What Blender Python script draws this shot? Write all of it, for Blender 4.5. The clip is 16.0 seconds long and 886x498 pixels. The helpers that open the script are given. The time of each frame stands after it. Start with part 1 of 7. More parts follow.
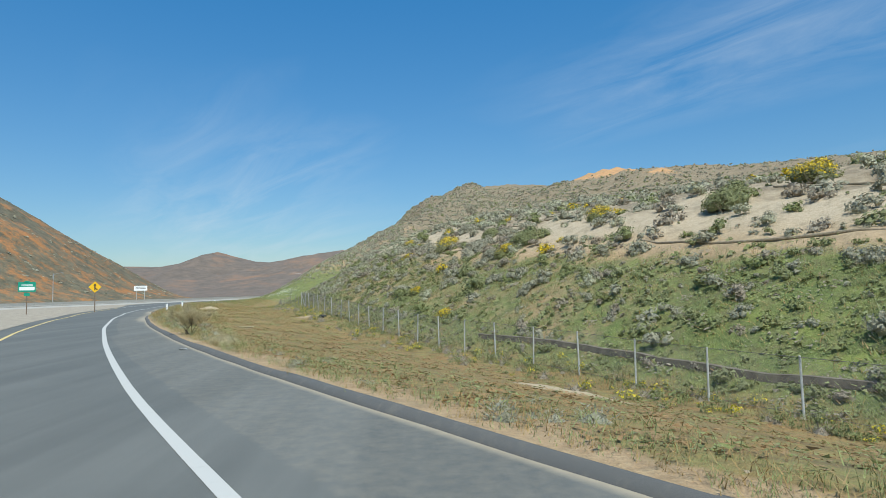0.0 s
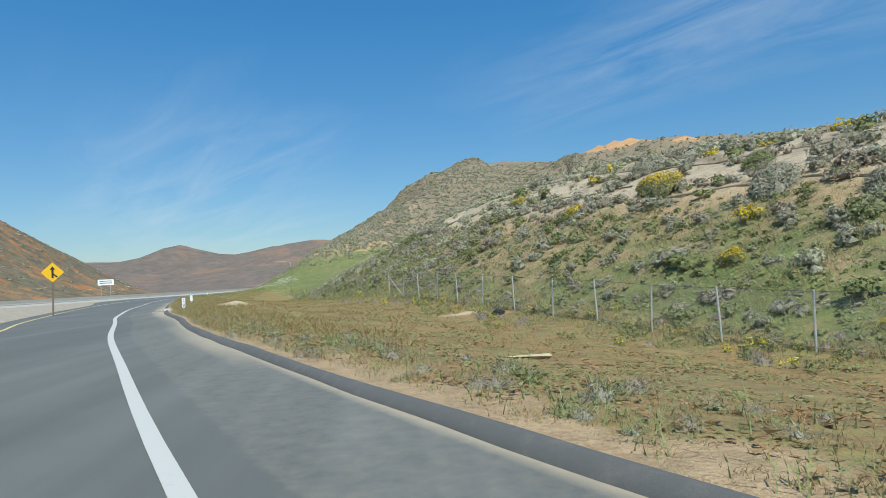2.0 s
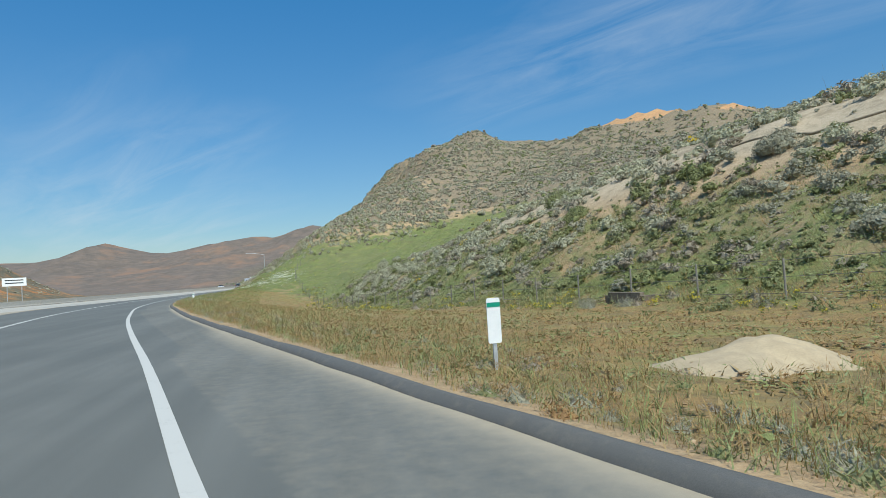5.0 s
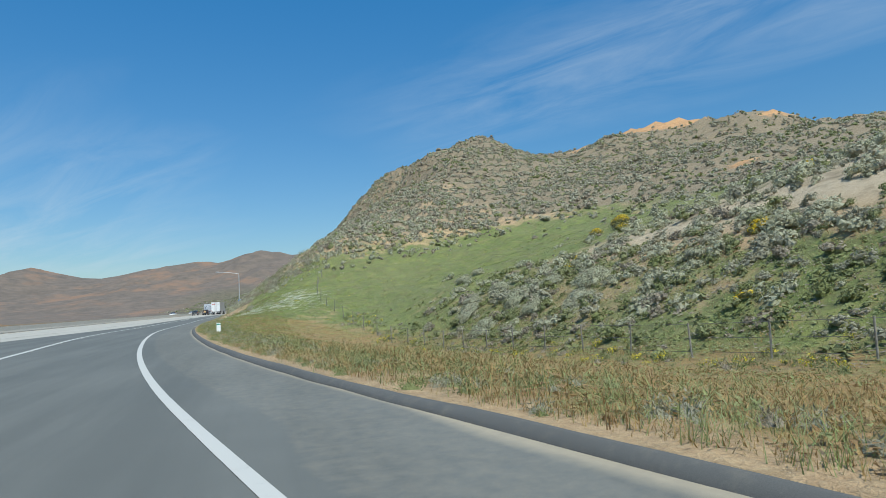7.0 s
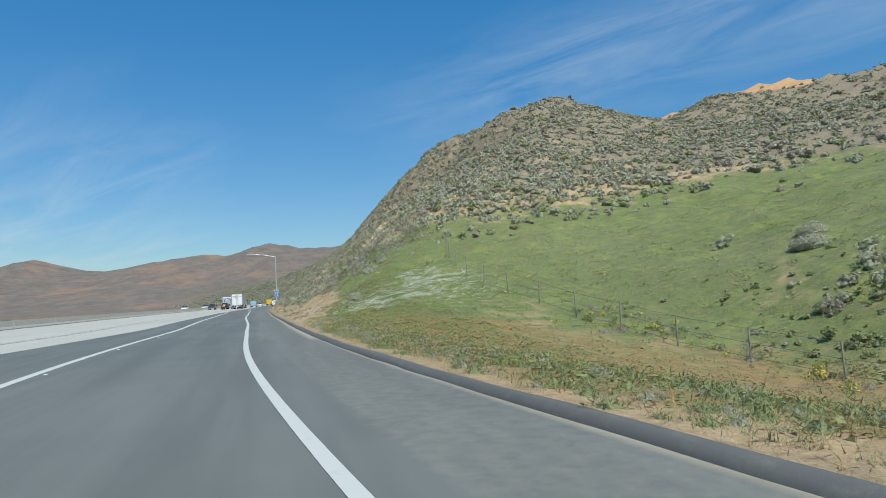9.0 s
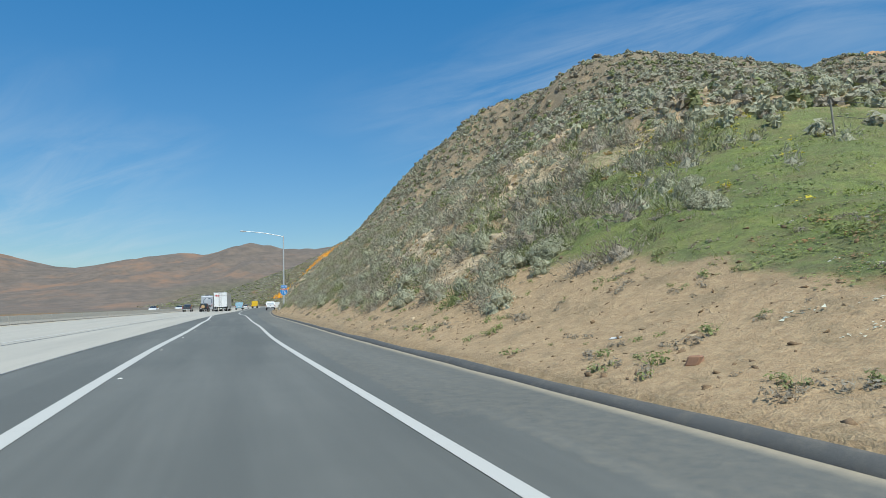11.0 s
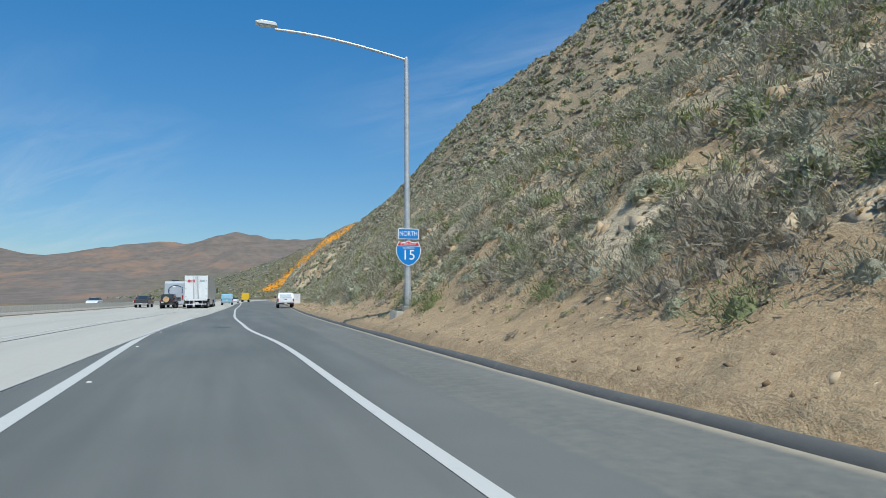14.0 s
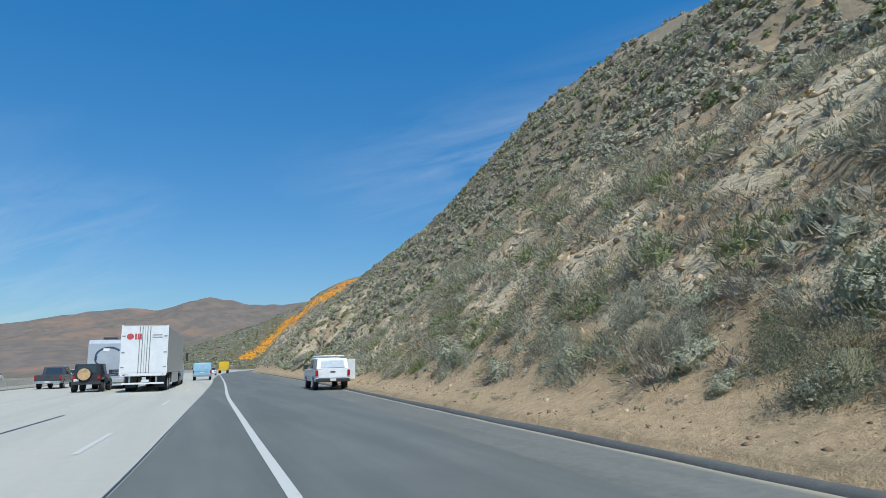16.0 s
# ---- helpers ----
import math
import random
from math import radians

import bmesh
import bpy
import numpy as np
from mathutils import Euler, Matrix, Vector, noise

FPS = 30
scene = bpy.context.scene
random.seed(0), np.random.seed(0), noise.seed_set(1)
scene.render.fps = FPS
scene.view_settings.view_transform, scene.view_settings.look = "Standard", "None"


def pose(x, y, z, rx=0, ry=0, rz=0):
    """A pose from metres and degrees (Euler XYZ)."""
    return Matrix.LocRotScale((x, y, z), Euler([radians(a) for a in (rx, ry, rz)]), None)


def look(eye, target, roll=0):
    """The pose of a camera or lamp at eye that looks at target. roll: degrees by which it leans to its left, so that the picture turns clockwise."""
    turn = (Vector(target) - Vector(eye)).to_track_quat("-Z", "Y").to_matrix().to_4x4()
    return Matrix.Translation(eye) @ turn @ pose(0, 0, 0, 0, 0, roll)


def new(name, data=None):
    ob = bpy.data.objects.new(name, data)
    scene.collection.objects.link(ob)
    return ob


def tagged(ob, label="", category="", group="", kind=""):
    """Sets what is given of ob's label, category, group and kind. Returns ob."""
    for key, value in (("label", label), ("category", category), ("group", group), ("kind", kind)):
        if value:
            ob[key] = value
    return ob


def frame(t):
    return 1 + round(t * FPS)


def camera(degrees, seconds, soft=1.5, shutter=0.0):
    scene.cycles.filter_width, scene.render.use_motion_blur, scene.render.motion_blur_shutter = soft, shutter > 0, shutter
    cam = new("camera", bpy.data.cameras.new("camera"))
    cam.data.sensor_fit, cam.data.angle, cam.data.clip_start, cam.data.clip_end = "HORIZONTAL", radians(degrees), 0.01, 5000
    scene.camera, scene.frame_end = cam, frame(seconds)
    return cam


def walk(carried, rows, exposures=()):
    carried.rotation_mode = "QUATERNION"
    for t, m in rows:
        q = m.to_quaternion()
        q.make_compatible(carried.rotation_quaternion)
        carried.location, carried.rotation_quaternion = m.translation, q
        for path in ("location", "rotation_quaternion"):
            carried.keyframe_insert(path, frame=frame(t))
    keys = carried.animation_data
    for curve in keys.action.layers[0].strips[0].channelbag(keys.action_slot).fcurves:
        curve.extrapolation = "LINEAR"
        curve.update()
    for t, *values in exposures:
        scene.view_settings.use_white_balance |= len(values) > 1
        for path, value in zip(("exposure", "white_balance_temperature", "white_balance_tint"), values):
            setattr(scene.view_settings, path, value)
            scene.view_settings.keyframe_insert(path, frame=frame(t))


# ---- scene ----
cam = camera(70.84, 16.0, soft=0.6, shutter=0.0)
# seconds, eye, point looked at, roll
PATH = [
    (0.0, (0.09, -0.00, 1.52), (5.93, 99.60, 8.19), -1.21),
    (0.5, (-3.56, 6.84, 1.41), (4.30, 106.36, 7.15), -1.63),
    (1.0, (-7.11, 13.89, 1.33), (1.45, 113.36, 6.91), -2.33),
    (1.5, (-10.58, 21.14, 1.27), (-0.85, 120.53, 6.57), -2.87),
    (2.0, (-13.92, 28.44, 1.21), (-2.55, 127.69, 5.82), -2.75),
    (2.5, (-17.19, 35.58, 1.22), (-3.17, 134.50, 5.66), -2.93),
    (3.0, (-20.24, 43.24, 1.13), (-3.89, 141.79, 5.62), -2.95),
    (3.5, (-23.22, 51.00, 1.20), (-5.88, 149.41, 5.15), -3.30),
    (4.0, (-26.19, 58.73, 1.21), (-7.91, 156.98, 4.80), -3.32),
    (4.5, (-29.01, 66.89, 1.25), (-9.04, 164.82, 4.61), -3.41),
    (5.0, (-31.75, 75.36, 1.27), (-10.55, 173.01, 5.01), -3.47),
    (5.5, (-34.34, 83.99, 1.28), (-11.01, 181.13, 5.81), -3.41),
    (6.0, (-37.02, 92.73, 1.27), (-11.19, 189.17, 6.96), -3.38),
    (6.5, (-39.69, 101.57, 1.28), (-11.53, 197.28, 8.15), -3.34),
    (7.0, (-42.12, 110.53, 1.27), (-12.36, 205.68, 9.05), -3.28),
    (7.5, (-44.37, 119.65, 1.29), (-14.25, 214.66, 9.34), -3.16),
    (8.0, (-45.96, 128.94, 1.29), (-17.19, 224.42, 8.75), -3.08),
    (8.5, (-47.39, 138.35, 1.26), (-18.88, 233.93, 8.47), -3.02),
    (9.0, (-48.57, 147.86, 1.26), (-19.41, 243.25, 8.44), -2.92),
    (9.5, (-49.49, 157.52, 1.25), (-19.25, 252.56, 8.56), -2.75),
    (10.0, (-50.06, 167.34, 1.24), (-18.77, 262.01, 8.80), -2.51),
    (10.5, (-50.29, 177.34, 1.22), (-18.50, 271.83, 9.07), -2.25),
    (11.0, (-50.78, 187.45, 1.21), (-18.72, 281.83, 9.37), -1.50),
    (11.5, (-51.07, 197.53, 1.20), (-16.83, 291.08, 9.94), -1.08),
    (12.0, (-51.12, 207.47, 1.22), (-14.77, 300.22, 9.98), -0.76),
    (12.5, (-51.12, 217.52, 1.22), (-14.13, 310.04, 9.76), -0.40),
    (13.0, (-51.15, 227.56, 1.20), (-14.86, 320.34, 9.76), -0.21),
    (13.5, (-51.06, 237.57, 1.23), (-16.33, 330.99, 9.45), -0.27),
    (14.0, (-50.98, 247.58, 1.23), (-16.73, 341.23, 8.75), -0.59),
    (14.5, (-50.98, 257.80, 1.21), (-16.07, 351.06, 10.26), -1.08),
    (15.0, (-51.01, 267.95, 1.30), (-14.72, 360.27, 13.97), -1.19),
    (15.5, (-50.94, 277.96, 1.21), (-13.93, 369.44, 17.36), -1.37),
    (16.0, (-50.79, 287.67, 1.37), (-13.35, 378.66, 19.24), -1.41),
]
walk(cam, [(t, look(e, a, r)) for t, e, a, r in PATH], [(0, 0.12, 6450, 5), (3, 0.1, 6450, 5), (5, 0.06, 6450, 5), (8, 0.05, 6300, 4), (12, 0.06, 6450, 5), (14, 0.0, 6200, 6), (16, 0.0, 6000, 6)])

# ---- world ----
SUN_TO = Vector((0.11, -0.66, 1.0)).normalized()
sun_data = bpy.data.lights.new("sun", "SUN")
sun_data.energy, sun_data.angle, sun_data.color = 4.7, radians(0.53), (1.0, 0.965, 0.90)
sun = new("sun", sun_data)
sun.matrix_world = look((0, 0, 300), Vector((0, 0, 300)) - SUN_TO)

world = bpy.data.worlds.new("sky")
scene.world = world
world.use_nodes = True
wt = world.node_tree
wt.nodes.clear()


def wn(kind, **sets):
    n = wt.nodes.new(kind)
    for k, v in sets.items():
        n.inputs[k.replace("_", " ")].default_value = v
    return n


sky = wt.nodes.new("ShaderNodeTexSky")
sky.sky_type, sky.sun_disc = "NISHITA", False
sky.sun_elevation = math.asin(SUN_TO.z)
sky.sun_rotation = math.atan2(SUN_TO.x, SUN_TO.y)
sky.altitude, sky.air_density, sky.dust_density, sky.ozone_density = 350, 1.0, 0.6, 2.2
# thin cirrus: stretched noise on the dome, faded towards the zenith and the horizon
tc = wt.nodes.new("ShaderNodeTexCoord")
sep = wt.nodes.new("ShaderNodeSeparateXYZ")
wt.links.new(tc.outputs["Generated"], sep.inputs[0])
zc = wt.nodes.new("ShaderNodeMath"); zc.operation = "MAXIMUM"; zc.inputs[1].default_value = 0.04
wt.links.new(sep.outputs[2], zc.inputs[0])
zp = wt.nodes.new("ShaderNodeMath"); zp.operation = "ADD"; zp.inputs[1].default_value = 0.14
wt.links.new(zc.outputs[0], zp.inputs[0])
dx = wt.nodes.new("ShaderNodeMath"); dx.operation = "DIVIDE"
dy = wt.nodes.new("ShaderNodeMath"); dy.operation = "DIVIDE"
wt.links.new(sep.outputs[0], dx.inputs[0]); wt.links.new(zp.outputs[0], dx.inputs[1])
wt.links.new(sep.outputs[1], dy.inputs[0]); wt.links.new(zp.outputs[0], dy.inputs[1])
plane = wt.nodes.new("ShaderNodeCombineXYZ")
wt.links.new(dx.outputs[0], plane.inputs[0]); wt.links.new(dy.outputs[0], plane.inputs[1])
# turned so that the first axis runs along the cirrus streaks
turn = wt.nodes.new("ShaderNodeMapping"); turn.vector_type = "TEXTURE"
turn.inputs["Rotation"].default_value = (0, 0, radians(-51))
wt.links.new(plane.outputs[0], turn.inputs[0])
mp = wt.nodes.new("ShaderNodeMapping")
mp.inputs["Scale"].default_value = (0.55, 1.7, 1)
mp.inputs["Location"].default_value = (0.35, 0.8, 0)
wt.links.new(turn.outputs[0], mp.inputs[0])
big = wn("ShaderNodeTexNoise", Scale=0.8, Detail=2.0, Roughness=0.5)
wisp = wn("ShaderNodeTexNoise", Scale=2.6, Detail=9.0, Roughness=0.62, Distortion=0.7)
wt.links.new(mp.outputs[0], big.inputs["Vector"]); wt.links.new(mp.outputs[0], wisp.inputs["Vector"])
# the densest wisps lie in one band over the hill to the north-east
along = wt.nodes.new("ShaderNodeSeparateXYZ")
wt.links.new(turn.outputs[0], along.inputs[0])
off = wt.nodes.new("ShaderNodeMath"); off.operation = "SUBTRACT"; off.inputs[1].default_value = 1.86
wt.links.new(along.outputs[1], off.inputs[0])
gap = wt.nodes.new("ShaderNodeMath"); gap.operation = "ABSOLUTE"
wt.links.new(off.outputs[0], gap.inputs[0])
band_n = wn("ShaderNodeMapRange", From_Min=0.0, From_Max=0.6, To_Min=0.55, To_Max=0.02)
band_n.interpolation_type = "SMOOTHSTEP"
wt.links.new(gap.outputs[0], band_n.inputs[0])
reach = wn("ShaderNodeMapRange", From_Min=-2.0, From_Max=-1.0, To_Min=0.0, To_Max=1.0)
wt.links.new(along.outputs[0], reach.inputs[0])
here = wt.nodes.new("ShaderNodeMath"); here.operation = "MULTIPLY"
wt.links.new(band_n.outputs[0], here.inputs[0]); wt.links.new(reach.outputs[0], here.inputs[1])
sumb = wt.nodes.new("ShaderNodeMath"); sumb.operation = "ADD"
wt.links.new(big.outputs["Fac"], sumb.inputs[0]); wt.links.new(here.outputs[0], sumb.inputs[1])
aim2 = wt.nodes.new("ShaderNodeVectorMath"); aim2.operation = "DOT_PRODUCT"; aim2.inputs[1].default_value = (-0.26, 0.955, 0.13)
wt.links.new(tc.outputs["Generated"], aim2.inputs[0])
low = wn("ShaderNodeMapRange", From_Min=0.955, From_Max=0.998, To_Min=0.0, To_Max=0.38)
wt.links.new(aim2.outputs["Value"], low.inputs[0])
suml = wt.nodes.new("ShaderNodeMath"); suml.operation = "ADD"
wt.links.new(sumb.outputs[0], suml.inputs[0]); wt.links.new(low.outputs[0], suml.inputs[1])
sumb = suml
r1 = wn("ShaderNodeMapRange", From_Min=0.58, From_Max=1.1); r2 = wn("ShaderNodeMapRange", From_Min=0.36, From_Max=0.78)
wt.links.new(sumb.outputs[0], r1.inputs[0]); wt.links.new(wisp.outputs["Fac"], r2.inputs[0])
cl = wt.nodes.new("ShaderNodeMath"); cl.operation = "MULTIPLY"
wt.links.new(r1.outputs[0], cl.inputs[0]); wt.links.new(r2.outputs[0], cl.inputs[1])
amt = wt.nodes.new("ShaderNodeMath"); amt.operation = "MULTIPLY"; amt.inputs[1].default_value = 0.42
wt.links.new(cl.outputs[0], amt.inputs[0])
tint = wt.nodes.new("ShaderNodeMix"); tint.data_type, tint.blend_type = "RGBA", "MULTIPLY"
tint.inputs[0].default_value = 1.0
up = wn("ShaderNodeMapRange", From_Min=0.0, From_Max=0.5)
hue = wt.nodes.new("ShaderNodeMix"); hue.data_type = "RGBA"
hue.inputs[6].default_value = (0.78, 0.82, 0.84, 1); hue.inputs[7].default_value = (0.34, 1.12, 1.52, 1)
wt.links.new(sep.outputs[2], up.inputs[0]); wt.links.new(up.outputs[0], hue.inputs[0]); wt.links.new(hue.outputs[2], tint.inputs[7])
wt.links.new(sky.outputs[0], tint.inputs[6])
mixc = wt.nodes.new("ShaderNodeMix"); mixc.data_type = "RGBA"
mixc.inputs[7].default_value = (6.3, 6.9, 7.6, 1)
wt.links.new(amt.outputs[0], mixc.inputs[0]); wt.links.new(tint.outputs[2], mixc.inputs[6])
bg = wt.nodes.new("ShaderNodeBackground"); bg.inputs[1].default_value = 0.1
wo = wt.nodes.new("ShaderNodeOutputWorld")
wt.links.new(mixc.outputs[2], bg.inputs[0]); wt.links.new(bg.outputs[0], wo.inputs[0])

# ---- materials ----


class Mat:
    """A small builder of node materials."""

    def __init__(self, name, rough=0.8, metal=0.0):
        self.m = bpy.data.materials.new(name)
        self.m.use_nodes = True
        self.t = self.m.node_tree
        self.t.nodes.clear()
        self.b = self.t.nodes.new("ShaderNodeBsdfPrincipled")
        self.o = self.t.nodes.new("ShaderNodeOutputMaterial")
        self.t.links.new(self.b.outputs[0], self.o.inputs[0])
        self.b.inputs["Roughness"].default_value, self.b.inputs["Metallic"].default_value = rough, metal

    def node(self, kind, **sets):
        n = self.t.nodes.new(kind)
        for k, v in sets.items():
            self.put(n.inputs[k.replace("_", " ")], v)
        return n

    def put(self, socket, v):
        if isinstance(v, bpy.types.NodeSocket):
            self.t.links.new(v, socket)
        else:
            socket.default_value = (*v, 1) if isinstance(v, tuple) and len(v) == 3 and socket.type == "RGBA" else v

    def noise(self, scale, detail=5.0, rough=0.6, stretch=None, distort=0.0):
        g = self.node("ShaderNodeNewGeometry").outputs["Position"]
        if stretch:
            mpn = self.node("ShaderNodeMapping", Vector=g)
            mpn.inputs["Scale"].default_value = stretch
            g = mpn.outputs[0]
        return self.node("ShaderNodeTexNoise", Vector=g, Scale=scale, Detail=detail, Roughness=rough, Distortion=distort).outputs["Fac"]

    def ramp(self, v, lo, hi):
        return self.node("ShaderNodeMapRange", Value=v, From_Min=lo, From_Max=hi).outputs[0]

    def mix(self, f, a, b):
        n = self.t.nodes.new("ShaderNodeMix")
        n.data_type = "RGBA"
        self.put(n.inputs[0], f), self.put(n.inputs[6], a), self.put(n.inputs[7], b)
        return n.outputs[2]

    def math(self, op, a, b=0.0):
        n = self.t.nodes.new("ShaderNodeMath")
        n.operation = op
        self.put(n.inputs[0], a), self.put(n.inputs[1], b)
        return n.outputs[0]

    def attr(self, name):
        n = self.t.nodes.new("ShaderNodeAttribute")
        n.attribute_name = name
        return n.outputs["Fac"]

    def island(self):
        return self.node("ShaderNodeNewGeometry").outputs["Random Per Island"]

    def color(self, c):
        self.put(self.b.inputs["Base Color"], c)
        return self

    def bump(self, h, strength=0.4, dist=0.05):
        n = self.node("ShaderNodeBump", Height=h, Strength=strength, Distance=dist)
        self.t.links.new(n.outputs[0], self.b.inputs["Normal"])
        return self

    def rough(self, v):
        self.put(self.b.inputs["Roughness"], v)
        return self


def plain(name, c, rough=0.5, metal=0.0, vary=0.12, scale=6.0):
    """Paint, plastic or metal with faint dirt at two scales."""
    m = Mat(name, rough, metal)
    f = m.math("ADD", m.math("MULTIPLY", m.noise(scale), 0.6), m.math("MULTIPLY", m.noise(scale * 9), 0.4))
    d = tuple(x * (1 - vary * 2.2) for x in c)
    l = tuple(min(1, x * (1 + vary)) for x in c)
    m.color(m.mix(m.ramp(f, 0.3, 0.7), d, l)).rough(m.ramp(f, 0.0, 1.0) if rough > 0.95 else rough)
    return m.m


def leaf_mat(name, dark, light, tip=None, tip_amount=0.0, trans=0.22):
    """Leaves: each leaf its own shade, each bush its own tint."""
    m = Mat(name, 0.7)
    i, t = m.island(), m.attr("tint")
    fine = m.ramp(m.noise(26.0, 4, 0.7), 0.36, 0.64)
    c = m.mix(m.math("ADD", m.math("MULTIPLY", i, 0.5), m.math("MULTIPLY", fine, 0.5)), dark, light)
    m.bump(fine, 0.5, 0.05)
    c = m.mix(m.math("MULTIPLY", t, 0.55), c, tuple(0.5 * a + 0.5 * b for a, b in zip(light, (0.30, 0.27, 0.20))))
    if tip:
        sel = m.math("GREATER_THAN", m.math("ADD", m.math("MULTIPLY", m.attr("top"), 0.75), m.math("MULTIPLY", i, 0.5)), 1.05 - tip_amount)
        c = m.mix(sel, c, tip)
    m.color(c)
    tr = m.node("ShaderNodeBsdfTranslucent")
    m.put(tr.inputs[0], c)
    ms = m.node("ShaderNodeMixShader")
    ms.inputs[0].default_value = trans
    m.t.links.new(m.b.outputs[0], ms.inputs[1]), m.t.links.new(tr.outputs[0], ms.inputs[2])
    m.t.links.new(ms.outputs[0], m.o.inputs[0])
    return m.m


def ground_mat():
    m = Mat("hill_soil_and_grass", 0.95)
    n1, n2, n3 = m.noise(0.07, 4), m.noise(0.6, 6, 0.65), m.noise(6.0, 6, 0.7)
    n4 = m.noise(30.0, 4, 0.7)
    sand = m.mix(m.ramp(n3, 0.3, 0.7), (0.37, 0.24, 0.125), (0.56, 0.395, 0.22))
    pale = m.mix(m.ramp(n3, 0.3, 0.7), (0.42, 0.325, 0.21), (0.60, 0.50, 0.355))
    sand = m.mix(m.attr("pale"), sand, pale)
    sand = m.mix(m.math("MULTIPLY", m.ramp(n4, 0.55, 0.8), 0.4), sand, (0.30, 0.21, 0.125))
    rock = m.mix(m.ramp(n2, 0.35, 0.7), (0.56, 0.42, 0.24), (0.80, 0.66, 0.45))
    rock = m.mix(m.math("MULTIPLY", m.ramp(n4, 0.5, 0.75), 0.5), rock, (0.22, 0.165, 0.11))
    beds = m.noise(1.3, 7, 0.72, (1.0, 1.0, 4.5), 0.6)
    rock = m.mix(m.math("MULTIPLY", m.ramp(beds, 0.52, 0.6), 0.6), rock, (0.17, 0.125, 0.08))
    dry = m.mix(m.ramp(n3, 0.32, 0.68), (0.20, 0.125, 0.042), (0.37, 0.25, 0.085))
    dry = m.mix(m.math("MULTIPLY", m.ramp(m.noise(0.9, 5, 0.7), 0.45, 0.6), 0.8), dry, m.mix(m.ramp(n4, 0.35, 0.65), (0.19, 0.18, 0.05), (0.38, 0.35, 0.115)))
    dry = m.mix(m.math("MULTIPLY", m.ramp(n2, 0.5, 0.75), 0.6), dry, (0.27, 0.25, 0.08))
    green = m.mix(m.ramp(n3, 0.3, 0.7), (0.08, 0.115, 0.028), (0.19, 0.24, 0.06))
    green = m.mix(m.math("MULTIPLY", m.ramp(m.noise(0.45, 6, 0.7), 0.48, 0.62), 0.75), green, m.mix(n4, (0.16, 0.20, 0.035), (0.30, 0.33, 0.08)))
    green = m.mix(m.math("MULTIPLY", m.ramp(m.noise(1.9, 7, 0.75), 0.5, 0.62), 0.7), green, (0.065, 0.085, 0.022))
    scrub = m.mix(m.ramp(n3, 0.35, 0.7), (0.15, 0.118, 0.075), (0.33, 0.255, 0.165))
    poppy = m.mix(m.ramp(n3, 0.3, 0.65), (0.60, 0.25, 0.03), (0.92, 0.43, 0.025))
    poppy = m.mix(m.attr("heath"), poppy, m.mix(m.ramp(n2, 0.3, 0.7), (0.30, 0.115, 0.035), (0.56, 0.21, 0.04)))

    def layer(base, over, name, lo=0.35, hi=0.65):
        w = m.math("ADD", m.attr(name), m.math("MULTIPLY", m.math("SUBTRACT", n2, 0.5), 1.1))
        w = m.math("ADD", w, m.math("MULTIPLY", m.math("SUBTRACT", n3, 0.5), 0.5))
        return m.mix(m.ramp(w, lo, hi), base, over)
    c = layer(sand, rock, "rock")
    c = layer(c, dry, "dry")
    # bare and brown spots of a stride's width in the grass
    rusty = m.ramp(m.noise(0.33, 6, 0.65), 0.47, 0.6)
    c = m.mix(m.math("MULTIPLY", m.math("MULTIPLY", rusty, m.attr("dry")), 0.6), c, (0.40, 0.225, 0.085))
    spots = m.ramp(m.noise(1.7, 7, 0.72), 0.48, 0.6)
    c = m.mix(m.math("MULTIPLY", m.math("MULTIPLY", spots, m.attr("dry")), 0.7), c, (0.17, 0.125, 0.05))
    c = layer(c, scrub, "scrub")
    # brown of the distant range, greyed in the colour itself for haze
    range_c = m.mix(m.ramp(n1, 0.35, 0.65), (0.125, 0.100, 0.082), (0.19, 0.142, 0.112))
    c = layer(c, green, "green")
    c = m.mix(m.math("MULTIPLY", m.math("MULTIPLY", m.ramp(m.noise(1.1, 7, 0.75), 0.48, 0.62), m.attr("green")), 0.5), c, (0.20, 0.155, 0.065))
    c = layer(c, m.mix(n2, (0.44, 0.225, 0.095), (0.58, 0.33, 0.155)), "bald")
    heath = m.mix(m.ramp(m.noise(0.25, 6, 0.75), 0.38, 0.62), (0.055, 0.052, 0.032), (0.155, 0.14, 0.085))
    c = layer(c, heath, "heath")
    drift = m.math("MULTIPLY", m.math("SUBTRACT", m.noise(0.16, 8, 0.85), 0.5), 2.4)
    pw = m.math("ADD", m.attr("poppy"), m.math("MULTIPLY", drift, m.ramp(m.attr("poppy"), 0.02, 0.3)))
    c = m.mix(m.math("MULTIPLY", m.ramp(m.math("ADD", pw, m.math("MULTIPLY", m.math("SUBTRACT", n3, 0.5), 0.5)), 0.38, 0.72), 0.9), c, poppy)
    c = m.mix(m.math("MULTIPLY", m.ramp(n1, 0.4, 0.7), 0.2), c, (0.30, 0.235, 0.15))
    c = m.mix(m.math("MULTIPLY", m.ramp(n4, 0.5, 0.72), m.math("SUBTRACT", 0.36, m.math("MULTIPLY", m.attr("range"), 0.36))), c, (0.085, 0.07, 0.04))
    c = m.mix(m.math("MULTIPLY", m.ramp(m.noise(18.0, 5, 0.75), 0.52, 0.7), m.math("SUBTRACT", 0.4, m.math("MULTIPLY", m.attr("dry"), 0.3))), c, (0.52, 0.43, 0.27))
